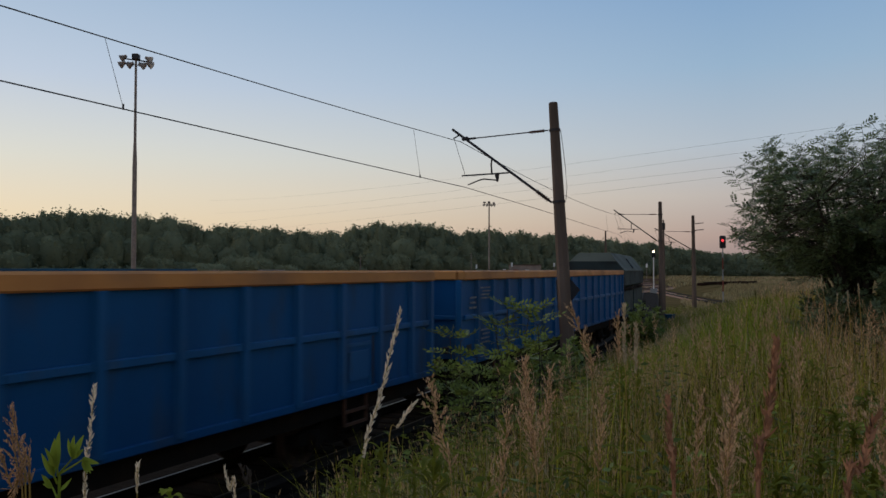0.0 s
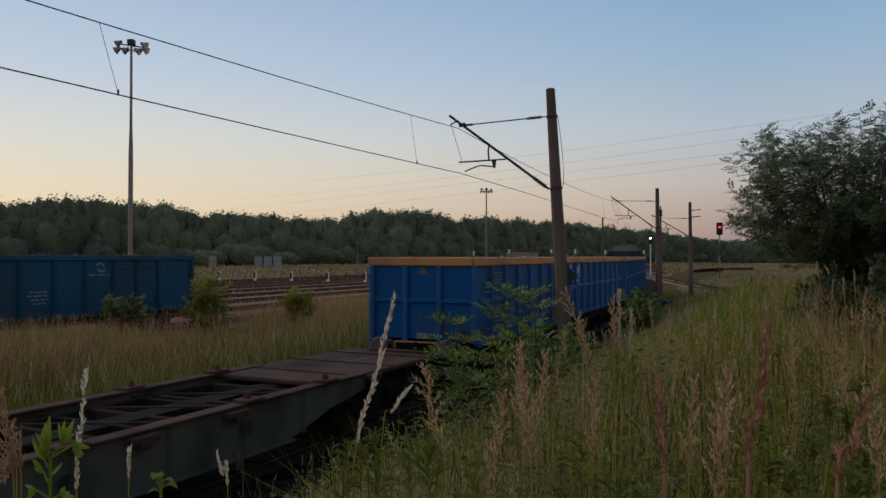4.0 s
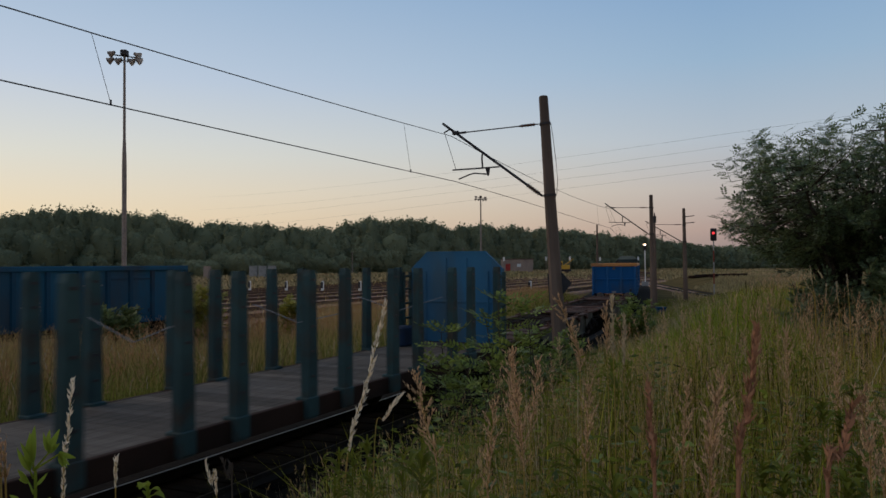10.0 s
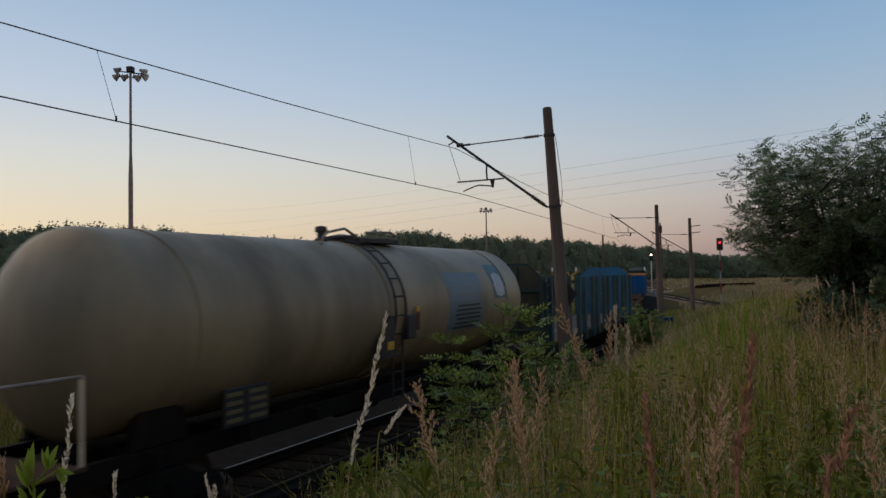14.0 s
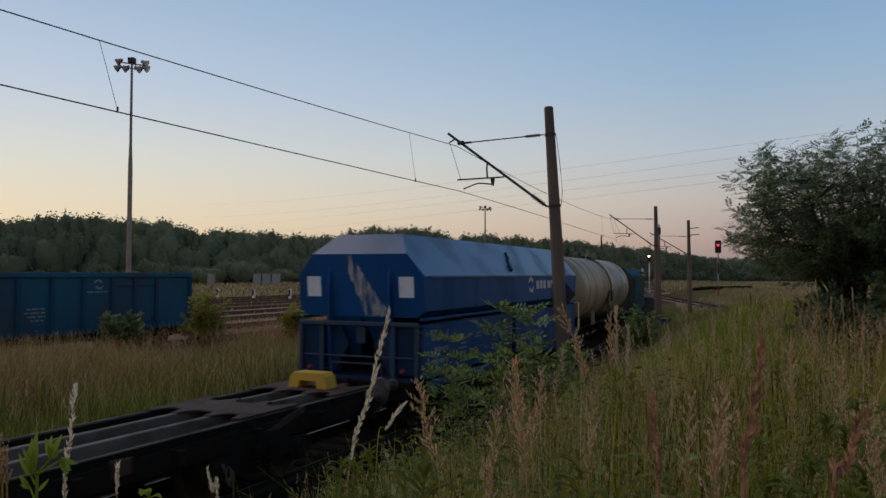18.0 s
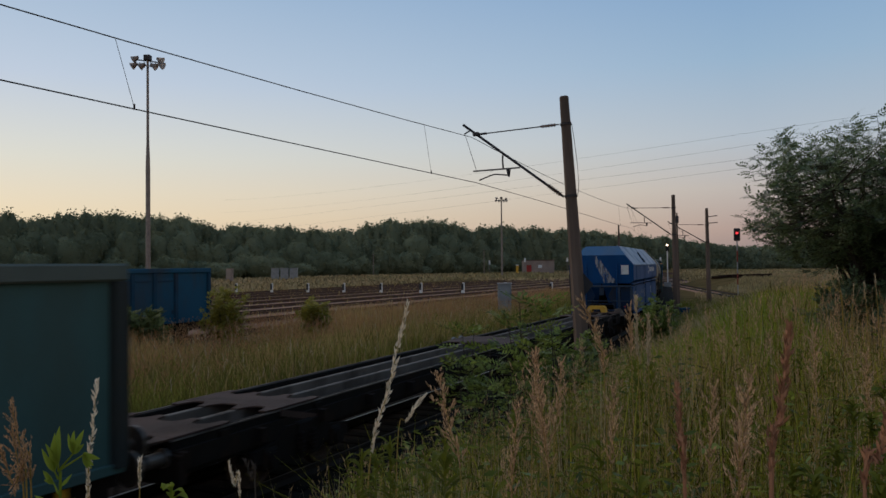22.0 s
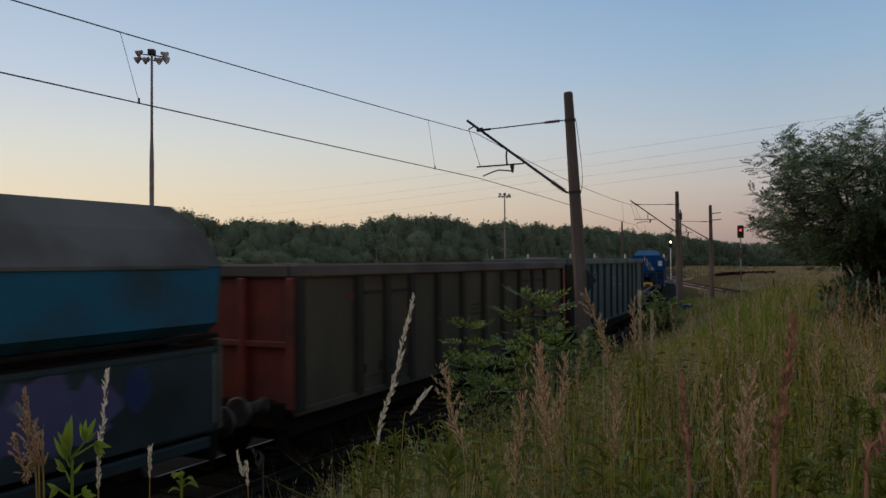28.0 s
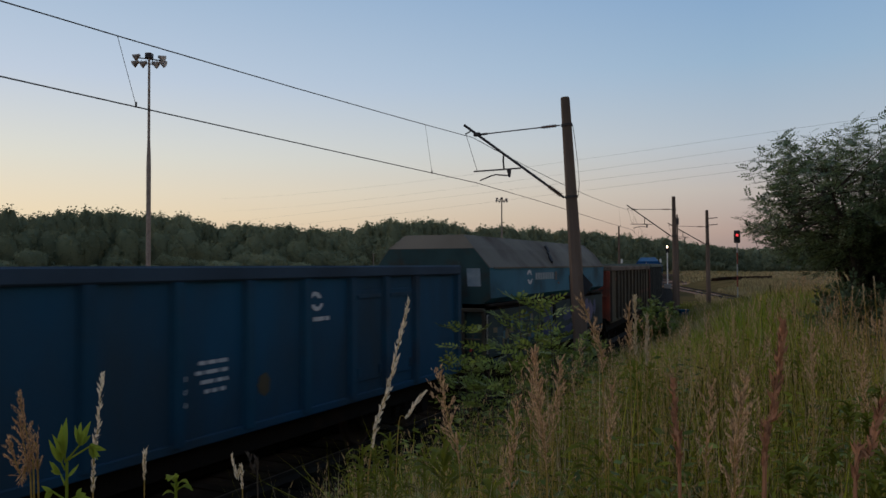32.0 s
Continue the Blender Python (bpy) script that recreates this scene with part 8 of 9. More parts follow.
def twigs(lines):
    """Thin three-sided sticks from point to point."""
    a = np.array([q[0] for q in lines], dtype=float)
    b = np.array([q[1] for q in lines], dtype=float)
    r = np.array([q[2] for q in lines])[:, None]
    d = b - a
    d /= np.linalg.norm(d, axis=1)[:, None] + 1e-9
    u = np.cross(d, (0.31, 0.17, 0.93))
    u /= np.linalg.norm(u, axis=1)[:, None] + 1e-9
    w = np.cross(d, u)
    ring = [u * math.cos(q) + w * math.sin(q) for q in (0.0, 2.0944, 4.1888)]
    v = np.stack([a + k * r for k in ring] + [b + k * r * 0.6 for k in ring], 1)
    t = np.array([[0, 1, 4], [0, 4, 3], [1, 2, 5], [1, 5, 4], [2, 0, 3], [2, 3, 5]])
    k = (np.arange(len(a)) * 6)[:, None, None]
    return v.reshape(-1, 3), (k + t[None]).reshape(-1, 3)


def leafy(name, label, category, base, top_z, spread, shoots, r0, leaf_l, leaf_w, mat, seed, group="", low=0.25, per=6, shoot=0.4, flat=1.0, box_=2.6, flatten=0.9):
    """A woody plant: stems fan out from the foot to leafy shoots that fill an uneven dome."""
    rng = np.random.default_rng(seed)
    th = thing(name, pose(*base), label, category, group)
    h = top_z - base[2]
    mid, rz = h * (low + 1) / 2, h * (1 - low) / 2
    bm = B()
    limbs = max(5, shoots // 40)
    forks = []
    for i in range(limbs):
        a = 2 * math.pi * (i + rng.uniform(-0.3, 0.3)) / limbs
        q = rng.uniform(0.15, 0.75)
        k1 = Vector((math.cos(a) * spread * q * 0.4, math.sin(a) * spread * q * 0.4, mid * 0.55))
        k2 = Vector((math.cos(a) * spread * q, math.sin(a) * spread * q, mid + rz * rng.uniform(-0.2, 0.5)))
        rod(bm, (0, 0, -0.2), k1, r0, r0 * 0.65, 7, False)
        rod(bm, k1, k2, r0 * 0.65, r0 * 0.3, 6, False)
        forks += [k1.lerp(k2, 0.4), k1.lerp(k2, 0.75), k2]
    fk = np.array([tuple(f) for f in forks])
    cs, ds, tw = [], [], []
    lob = rng.uniform(0, 6.28, 4)
    for i in range(shoots):
        u = rng.normal(0, 1, 3)
        u /= np.linalg.norm(u)
        u /= (np.abs(u) ** box_).sum() ** (1 / box_)
        wob = 0.97 + 0.05 * math.sin(3 * math.atan2(u[1], u[0]) + lob[0]) * math.cos(2 * u[2] + lob[1]) + 0.07 * math.sin(7 * u[0] + lob[2]) * math.cos(6 * u[2] + lob[3])
        r = rng.uniform(0.12, 1.0) ** 0.5 * wob * (rng.uniform(1.03, 1.18) if u[2] > -0.1 and rng.uniform() < 0.16 else 1.0)
        r *= 1 - 0.30 * max(0.0, -u[2]) ** 1.5
        end = np.array((u[0] * spread, u[1] * spread * flat, u[2] * rz)) * r + np.array((0, 0, mid))
        d = u * 0.55 + np.array((0, 0, 0.75 if u[2] > -0.2 else 0.1)) + rng.normal(0, 0.3, 3)
        d /= np.linalg.norm(d)
        L = shoot * rng.uniform(0.6, 1.3)
        o = end - d * L
        f = fk[np.argmin(((fk - o) ** 2).sum(1))]
        tw.append((f, o, r0 * 0.16))
        tw.append((o, end, r0 * 0.08))
        for j in range(per):
            q = (j + 0.6) / per
            b = j * 2.4 + rng.uniform(0, 1)
            side = np.cross(d, (math.cos(b), math.sin(b), 0.2))
            cs.append(o + d * L * q)
            leaf_d = d * (0.2 + 0.4 * q) + side * (1.0 - 0.3 * q)
            leaf_d[2] = leaf_d[2] * flatten + 0.05
            ds.append(leaf_d)
    part("trunk", bm, "bark", th)
    v, f = twigs(tw)
    tagged(link_mesh("twig_work", tri_mesh("twig_work", v, f), "bark", th), kind="stuff")
    v, f = leaflets(rng, cs, ds, leaf_l, leaf_w)
    link_mesh("crown", tri_mesh("crown", v, f), mat, th, "crown of many small compound leaves")
    return th


def at(x, y):
    return (x, y, ground_z(x, y))


leafy("tree", "grey-green leafy elder tree standing on the bank", "tree", at(0.50, 14.4), 5.48, 1.98, 940, 0.055, 0.19, 0.029, "leaf_dark", 11, "trees", 0.25, 8, 0.50, box_=3.6, flatten=0.45)
leafy("tree", "second lower leafy tree on the bank", "tree", at(2.6, 14.9), 5.0, 1.6, 380, 0.05, 0.18, 0.029, "leaf_dark", 12, "trees", 0.2, 7)
leafy("shrub", "dense dark shrub before the tree", "shrub", at(1.5, 12.4), 3.6, 0.95, 420, 0.022, 0.15, 0.032, "leaf_dark", 14, "shrubs", 0.04)
leafy("shrub", "low dense thicket round the foot of the tree", "shrub", at(0.45, 13.7), 2.95, 1.0, 330, 0.018, 0.15, 0.032, "leaf_dark", 22, "shrubs", 0.04)


def elder(label, foot, tips, seed, leaf=0.22, wide=0.029, mat="leaf_bush"):
    """Upright stems from one root, with tiers of spreading compound leaves; tips in metres."""
    rng = np.random.default_rng(seed)
    x0, y0 = foot
    g = ground_z(x0, y0)
    th = thing("shrub", pose(x0, y0, g), label, "shrub", "shrubs")
    tw, cs, ds = [], [], []
    for tip in tips:
        tip = np.array(tip) - np.array((x0, y0, g))
        root = np.array((tip[0] * 0.35 + rng.uniform(-0.1, 0.1), tip[1] * 0.35 + rng.uniform(-0.1, 0.1), -0.1))
        bow = np.array((rng.uniform(-0.06, 0.06), rng.uniform(-0.06, 0.06), 0.0))
        pts = [root + (tip - root) * q + bow * math.sin(math.pi * q) for q in np.linspace(0, 1, 7)]
        tw += [(p, q, 0.013 * (1 - 0.10 * i)) for i, (p, q) in enumerate(zip(pts, pts[1:]))]
        n = max(3, int(np.linalg.norm(tip - root) * 0.72 / 0.16))
        for j in range(n):
            q = 0.28 + 0.72 * (j + 1) / n
            i = min(5, int(q * 6))
            c = pts[i] + (pts[i + 1] - pts[i]) * (q * 6 - i)
            spin = j * 1.9 + rng.uniform(-0.4, 0.4)
            for k in range(2 if j < n - 1 else 4):
                a = spin + math.pi * k * (1 if j < n - 1 else 0.5) + rng.uniform(-0.3, 0.3)
                rise = rng.uniform(0.05, 0.45) if j < n - 1 else rng.uniform(0.35, 0.9)
                d = np.array((math.cos(a), math.sin(a), rise))
                stalk_end = c + d / np.linalg.norm(d) * 0.05
                tw.append((c, c + d / np.linalg.norm(d) * leaf * 0.95 - np.array((0, 0, 0.03)), 0.0022))
                cs.append(stalk_end)
                ds.append(d)
    v, f = twigs(tw)
    tagged(link_mesh("stem", tri_mesh("stem", v, f), "bark", th), kind="stuff")
    v, f = leaflets(rng, cs, ds, leaf, wide, 6, 0.7)
    link_mesh("foliage", tri_mesh("foliage", v, f), mat, th, "tiers of green compound leaves")


elder("tall elder bush with tiers of leaves beside the mast", (-2.80, 7.55), ((-2.95, 7.6, 2.74), (-2.73, 7.65, 2.68), (-2.62, 7.6, 2.58), (-3.09, 7.6, 2.56), (-2.86, 7.4, 2.44), (-2.55, 7.5, 2.36), (-2.68, 7.3, 2.30), (-3.0, 7.35, 2.28)), 15)
elder("lower elder bush on the slope", (-3.30, 7.5), ((-3.48, 7.6, 2.38), (-3.63, 7.65, 2.40), (-3.27, 7.55, 2.22), (-3.62, 7.5, 2.06), (-3.38, 7.4, 2.0), (-3.15, 7.3, 2.12), (-3.5, 7.3, 1.86)), 16)
elder("leafy weed bush in the shade of the slope", (-2.75, 6.6), ((-2.9, 6.7, 2.12), (-2.65, 6.6, 2.16), (-2.5, 6.7, 2.22), (-2.8, 6.5, 2.0), (-3.0, 6.6, 1.95), (-2.6, 6.4, 1.98)), 17, 0.20, 0.030)
leafy("shrub", "green bush at the edge of the bank", "shrub", at(-4.0, 12.5), 2.1, 0.9, 110, 0.018, 0.15, 0.034, "leaf_bush", 17, "shrubs", 0.05)
leafy("shrub", "green bush near the tracks", "shrub", at(-5.1, 24.5), 2.2, 0.75, 120, 0.018, 0.18, 0.04, "leaf_bush", 18, "shrubs", 0.05)
leafy("shrub", "yellowish thin young bush beside the siding", "shrub", (-22.2, 24.3, GROUND), 2.5, 0.9, 170, 0.014, 0.20, 0.05, "leaf_gold", 19, "shrubs", 0.05, 6, 0.7)
leafy("shrub", "bright green low bush beside the siding", "shrub", (-22.7, 20.6, GROUND), 1.75, 0.9, 90, 0.014, 0.28, 0.075, "leaf", 20, "shrubs", 0.2, 6, 0.5)
leafy("shrub", "small bush between the sidings and the grass", "shrub", (-21.2, 29.0, GROUND), 1.65, 0.75, 70, 0.016, 0.24, 0.07, "leaf_gold", 21, "shrubs", 0.2)


# ---- woods beyond the yard: one mass of many crowns ----
def woods():
    rng = np.random.default_rng(3)
    # edge of the woods: direction (degrees left of the line), distance, height of the skyline
    knots = [(70, 165, 14.5), (56, 173, 13.9), (54, 175, 13.7), (50.6, 179, 14.7), (48, 183, 14.8), (44.5, 189, 14.6), (43.2, 191, 12.6), (40.7, 195, 13.2), (38, 199, 12.9), (34.7, 207, 13.0), (33.4, 212, 11.9), (32.3, 216, 14.9),
             (30.6, 220, 15.7), (27.3, 229, 16.4), (24.9, 241, 14.6), (22, 260, 15.9), (19, 283, 15.5), (16.9, 302, 16.2), (13, 353, 15.4), (10.4, 394, 15.2), (7.8, 433, 13.4), (5.9, 456, 12.0), (2, 490, 13.5), (-4, 520, 15), (-20, 520, 17), (-50, 500, 18)]
    kd = np.array(knots)[::-1]
    V, F, k = [], [], 0
    trunks = B()
    for row in range(5):
        ang = 69.0
        while ang > -48:
            edge = np.interp(ang, kd[:, 0], kd[:, 1])
            dist = edge + row * 7 + rng.uniform(-3, 3)
            sky = 3.15 + (np.interp(ang, kd[:, 0], kd[:, 2]) - 3.15) * dist / edge
            top = sky * (rng.uniform(0.15, 0.5) if row == 0 else rng.uniform(0.5, 0.82) if row == 1 else rng.uniform(0.91, 1.03) * (1.03 if rng.uniform() < 0.1 else 1.0)) + 0.4
            x, y = -math.sin(radians(ang)) * dist, math.cos(radians(ang)) * dist
            g = ground_z(x, y) - 0.3
            rx = rng.uniform(2.2, 4.2) if row < 2 else rng.uniform(1.9, 3.3) * (1.0 if ang > 15 else 1.4)
            # uneven egg-shaped crown, its skin broken up by leaf clumps that lie along it
            lobes = rng.uniform(0, 6.28, 6)

            def skin(u):
                w = 1 + 0.13 * np.sin(3 * np.arctan2(u[:, 1], u[:, 0]) + lobes[0]) * np.cos(2.2 * u[:, 2] + lobes[1]) + 0.10 * np.sin(6 * u[:, 2] + lobes[2]) * np.cos(4 * u[:, 0] + lobes[3]) + 0.06 * np.sin(9 * u[:, 0] + lobes[4]) * np.sin(8 * u[:, 1] + lobes[5])
                q = (np.abs(u) ** 2.6).sum(1)[:, None] ** (1 / 2.6)
                return u / q * w[:, None] * np.array((rx, rx, top * 0.47)) + np.array((x, y, g + top * 0.51))

            n = (600 if row < 2 else 470) if ang > -2 else 60
            u = rng.normal(0, 1, (n, 3))
            u /= np.linalg.norm(u, axis=1)[:, None]
            mid_ = np.array((x, y, g + top * 0.51))
            c = mid_ + (skin(u) - mid_) * (1.0 - 0.16 * rng.uniform(0, 1, n) ** 1.2)[:, None]
            s = rng.uniform(0.18, 0.44, n) * dist / 210
            nn = u + rng.normal(0, 0.5, (n, 3))
            t1 = np.cross(nn, rng.normal(0, 1, (n, 3)))
            t1 /= np.linalg.norm(t1, axis=1)[:, None]
            t2 = np.cross(nn, t1)
            t2 /= np.linalg.norm(t2, axis=1)[:, None]
            v = np.stack([c - t1 * s[:, None], c + t1 * s[:, None] * 0.6 + t2 * s[:, None] * 0.8, c + t1 * s[:, None] * 0.6 - t2 * s[:, None] * 0.8], 1)
            V.append(v.reshape(-1, 3))
            F.append(np.arange(n * 3).reshape(-1, 3) + k)
            k += n * 3
            # closed inner shape of the crown
            grid = np.array([(math.cos(b) * math.cos(a), math.cos(b) * math.sin(a), math.sin(b)) for b in np.linspace(-1.5, 1.5, 8) for a in np.linspace(0, 2 * math.pi, 12, endpoint=False)])
            V.append(mid_ + (skin(grid) - mid_) * 0.85)
            F.append(np.array([q for i in range(7) for m in range(12) for q in ((i * 12 + m, i * 12 + (m + 1) % 12, i * 12 + 12 + m), (i * 12 + (m + 1) % 12, i * 12 + 12 + (m + 1) % 12, i * 12 + 12 + m))]) + k)
            k += len(grid)
            if row == 0 and rng.uniform() < 0.5:
                rod(trunks, (x, y, g), (x, y, g + top * 0.6), 0.22, 0.12, 5, False)
            ang -= math.degrees(rx * rng.uniform(0.75, 1.15) / dist)
    wm = tri_mesh("far_woods", np.concatenate(V), np.concatenate(F))
    tagged(link_mesh("far_woods", wm, "wood_far"), "dark mixed woods along the edge of the yard", "woods", kind="stuff")
    tagged(part("far_trunks", trunks, "bark"), "trunks at the edge of the woods", "woods", kind="stuff")
    # dark body of the woods behind the front crowns
    bm = B()
    pts = [(a, np.interp(a, kd[:, 0], kd[:, 1]) + 20, np.interp(a, kd[:, 0], kd[:, 2]) * 0.72) for a in np.arange(72, -52, -2.0)]
    lo = [bm.verts.new((-math.sin(radians(a)) * d, math.cos(radians(a)) * d, -1)) for a, d, h in pts]
    hi = [bm.verts.new((-math.sin(radians(a)) * d, math.cos(radians(a)) * d, h)) for a, d, h in pts]
    bk = [bm.verts.new((-math.sin(radians(a)) * (d + 60), math.cos(radians(a)) * (d + 60), h)) for a, d, h in pts]
    for i in range(len(pts) - 1):
        bm.faces.new((lo[i], lo[i + 1], hi[i + 1], hi[i]))
        bm.faces.new((hi[i], hi[i + 1], bk[i + 1], bk[i]))
    tagged(part("woods_interior", bm, "wood_far"), "deep interior of the far woods", "woods", kind="stuff")


woods()


# ---- single stalks close to the camera ----
def stalk(tip, foot, head_len, girth, head_mat, stem_r, label, count=90, size=0.02, seed=1, name="grass_stalk", twist=0.0):
    """A single stem from the ground through foot to tip, with a seed head of many scales."""
    rng = np.random.default_rng(seed)
    tip, foot = Vector(tip), Vector(foot)
    g = ground_z(foot.x, foot.y) - 0.05
    root = Vector((foot.x + (foot.x - tip.x) * 0.4, foot.y + (foot.y - tip.y) * 0.4, g))
    th = thing(name, Matrix.Translation(root), label, "grass stalk", "single stalks")
    P = [root, root.lerp(foot, 0.5), foot, foot.lerp(tip, 0.5) + Vector((twist, 0, 0)), tip]
    pts = []
    for i in range(25):
        s = i / 24 * 4
        j = min(3, int(s))
        a, b, c, d = P[max(0, j - 1)], P[j], P[j + 1], P[min(4, j + 2)]
        q = s - j
        pts.append(0.5 * ((2 * b) + (c - a) * q + (2 * a - 5 * b + 4 * c - d) * q * q + (3 * b - a - 3 * c + d) * q ** 3) - root)
    bm = B()
    rings = [[bm.verts.new(p + Vector((math.cos(q), math.sin(q), 0)) * stem_r * (1.25 - i / 24)) for q in (0, 1.2566, 2.5133, 3.7699, 5.0265)] for i, p in enumerate(pts)]
    for a, b in zip(rings, rings[1:]):
        for i in range(5):
            bm.faces.new((a[i], a[(i + 1) % 5], b[(i + 1) % 5], b[i]))
    part("stem", bm, head_mat if head_mat in ("seed_red", "bark") else "grass_straw", th)
    total = sum((b - a).length for a, b in zip(pts, pts[1:]))
    V = []
    if head_mat == "plume":
        count, size = int(count * 3.2), size * 0.5
    per = max(1, count // 23)
    for k in range(count):
        back = head_len * k / count
        acc, i = 0.0, 23
        while i > 0 and acc + (pts[i + 1] - pts[i]).length < back:
            acc += (pts[i + 1] - pts[i]).length
            i -= 1
        seg = (pts[i] - pts[i + 1])
        c = pts[i + 1] + seg.normalized() * (back - acc)
        up = -seg.normalized()
        shape = math.sin(math.pi * min(1, 0.12 + 0.8 * k / count)) ** 0.6 * (0.6 + 0.4 * math.sin(k * 0.9))
        ang = rng.uniform(0, 2 * math.pi)
        if head_mat == "plume":
            # side branches that stand out from the stem and carry the slivers
            ang = (k // per) * 2.4 + rng.normal(0, 0.3)
            shape = math.sin(math.pi * min(1, 0.10 + 0.82 * k / count)) ** 0.7 * (0.8 + 0.6 * math.sin((k // per) * 1.9))
            q = rng.uniform(0.1, 1.0)
            c = c + up * q * head_len * 0.16 + Vector((math.cos(ang), math.sin(ang), 0)) * girth * 1.3 * shape * q
        o = Vector((math.cos(ang), math.sin(ang), 0))
        if head_mat != "plume":
            c = c + o * girth * shape * rng.uniform(0.3, 1.0)
        ax = (up + o * rng.uniform(0.25, 0.7)).normalized() * size * rng.uniform(0.7, 1.4)
        sd = ax.cross(Vector(rng.normal(0, 1, 3))).normalized() * size * 0.22
        V += [c - ax * 0.4, c + sd, c + ax * 0.8, c - sd]
    n = len(V) // 4
    f = np.array([(4 * i, 4 * i + 1, 4 * i + 2) for i in range(n)] + [(4 * i, 4 * i + 2, 4 * i + 3) for i in range(n)])
    link_mesh("seed_head", tri_mesh("seed_head", np.array([tuple(v) for v in V]), f), head_mat, th)
    return th


stalk((-0.92, 1.66, 3.05), (-0.965, 1.55, 2.66), 0.36, 0.0068, "seed_pale", 0.0028, "tall pale ripe grass stalk with a narrow seed head", 130, 0.016, 1)
stalk((-1.053, 0.89, 2.963), (-1.036, 0.86, 2.79), 0.19, 0.0045, "seed_pale", 0.0016, "pale ripe grass stalk with a narrow seed head", 150, 0.0085, 2)
stalk((-0.923, 0.86, 2.86), (-0.914, 0.85, 2.80), 0.10, 0.002, "seed_pale", 0.0012, "thin pale dry grass stalk", 60, 0.008, 3)
stalk((-0.90, 1.02, 2.82), (-0.875, 1.02, 2.75), 0.10, 0.002, "seed_pale", 0.0012, "thin pale dry grass stalk", 60, 0.008, 4)
stalk((-0.92, 1.74, 2.82), (-0.97, 1.69, 2.70), 0.08, 0.005, "seed_pale", 0.0018, "bent pale dry grass stalk", 40, 0.015, 5, twist=-0.01)
stalk((-0.67, 2.92, 3.02), (-0.65, 2.87, 2.57), 0.22, 0.006, "seed_mid", 0.0026, "tall thin bleached grass stalk", 90, 0.02, 6)
stalk((-0.70, 2.95, 2.97), (-0.68, 2.90, 2.57), 0.18, 0.012, "plume", 0.0024, "brown feathery grass plume", 90, 0.022, 16)
stalk((-0.62, 2.90, 2.95), (-0.62, 2.88, 2.55), 0.18, 0.006, "seed_mid", 0.0022, "thin bleached grass stalk", 80, 0.02, 17)
stalk((-0.05, 1.00, 3.07), (-0.07, 0.96, 2.87), 0.17, 0.0075, "seed_red", 0.0036, "reddish-brown dock stalk with dense seeds", 220, 0.010, 7, "dock_stalk")
stalk((-0.17, 0.97, 3.00), (-0.16, 0.95, 2.87), 0.13, 0.005, "seed_red", 0.0030, "dark reddish dock stalk with seeds", 110, 0.010, 8, "dock_stalk")
stalk((0.05, 0.99, 2.99), (0.02, 0.97, 2.87), 0.12, 0.006, "seed_red", 0.0030, "reddish-brown dock stalk leaning over", 110, 0.011, 9, "dock_stalk")
stalk((-0.80, 1.59, 2.88), (-0.74, 1.57, 2.66), 0.20, 0.022, "plume", 0.0018, "feathery pinkish grass plume", 200, 0.015, 10)
stalk((-0.68, 1.87, 2.90), (-0.63, 1.82, 2.62), 0.24, 0.020, "plume", 0.0018, "feathery pinkish grass plume", 220, 0.016, 11)
stalk((-0.64, 1.80, 2.84), (-0.62, 1.80, 2.60), 0.20, 0.022, "plume", 0.0018, "feathery brown grass plume", 190, 0.015, 18)
stalk((-0.74, 2.49, 3.01), (-0.67, 2.48, 2.75), 0.24, 0.020, "plume", 0.0024, "arching feathery grass plume", 220, 0.018, 12, twist=0.02)
stalk((-1.026, 0.73, 2.942), (-1.0, 0.74, 2.82), 0.13, 0.009, "plume", 0.0018, "pinkish feathery grass plume", 330, 0.0072, 13)
stalk((-1.012, 0.72, 2.915), (-0.995, 0.73, 2.81), 0.10, 0.008, "plume", 0.0018, "pinkish feathery grass plume", 260, 0.0072, 31)
stalk((-1.02, 0.71, 2.89), (-1.0, 0.73, 2.80), 0.09, 0.008, "plume", 0.0018, "pinkish feathery grass plume", 240, 0.0072, 32)
stalk((-0.18, 1.87, 2.88), (-0.20, 1.83, 2.66), 0.20, 0.022, "plume", 0.0018, "feathery brown grass plume", 190, 0.015, 14)
stalk((0.08, 1.48, 2.92), (0.09, 1.46, 2.78), 0.16, 0.018, "plume", 0.0018, "feathery brown grass plume", 190, 0.013, 15)
stalk((-0.88, 1.04, 2.82), (-0.86, 1.04, 2.76), 0.08, 0.003, "bark", 0.0018, "dark thin dead plant stem", 30, 0.010, 19)


for k, (tip, foot) in enumerate((((-0.832, 2.3, 2.856), (-0.832, 2.25, 2.59)), ((-0.786, 2.4, 2.82), (-0.795, 2.35, 2.57)), ((-0.151, 1.5, 2.898), (-0.16, 1.47, 2.76)), ((-0.301, 2.2, 2.80), (-0.308, 2.15, 2.59)),
                                 ((-0.568, 2.2, 2.784), (-0.566, 2.15, 2.56)), ((0.074, 3.0, 2.82), (0.076, 2.95, 2.60)), ((-0.089, 3.4, 2.858), (-0.089, 3.35, 2.60)), ((-0.699, 1.8, 2.787), (-0.695, 1.75, 2.617)), ((0.16, 2.1, 2.80), (0.15, 2.05, 2.6)))):
    stalk(tip, foot, 0.22, 0.020, "plume", 0.0018, "feathery pinkish-brown grass plume", 210, 0.015, 70 + k)
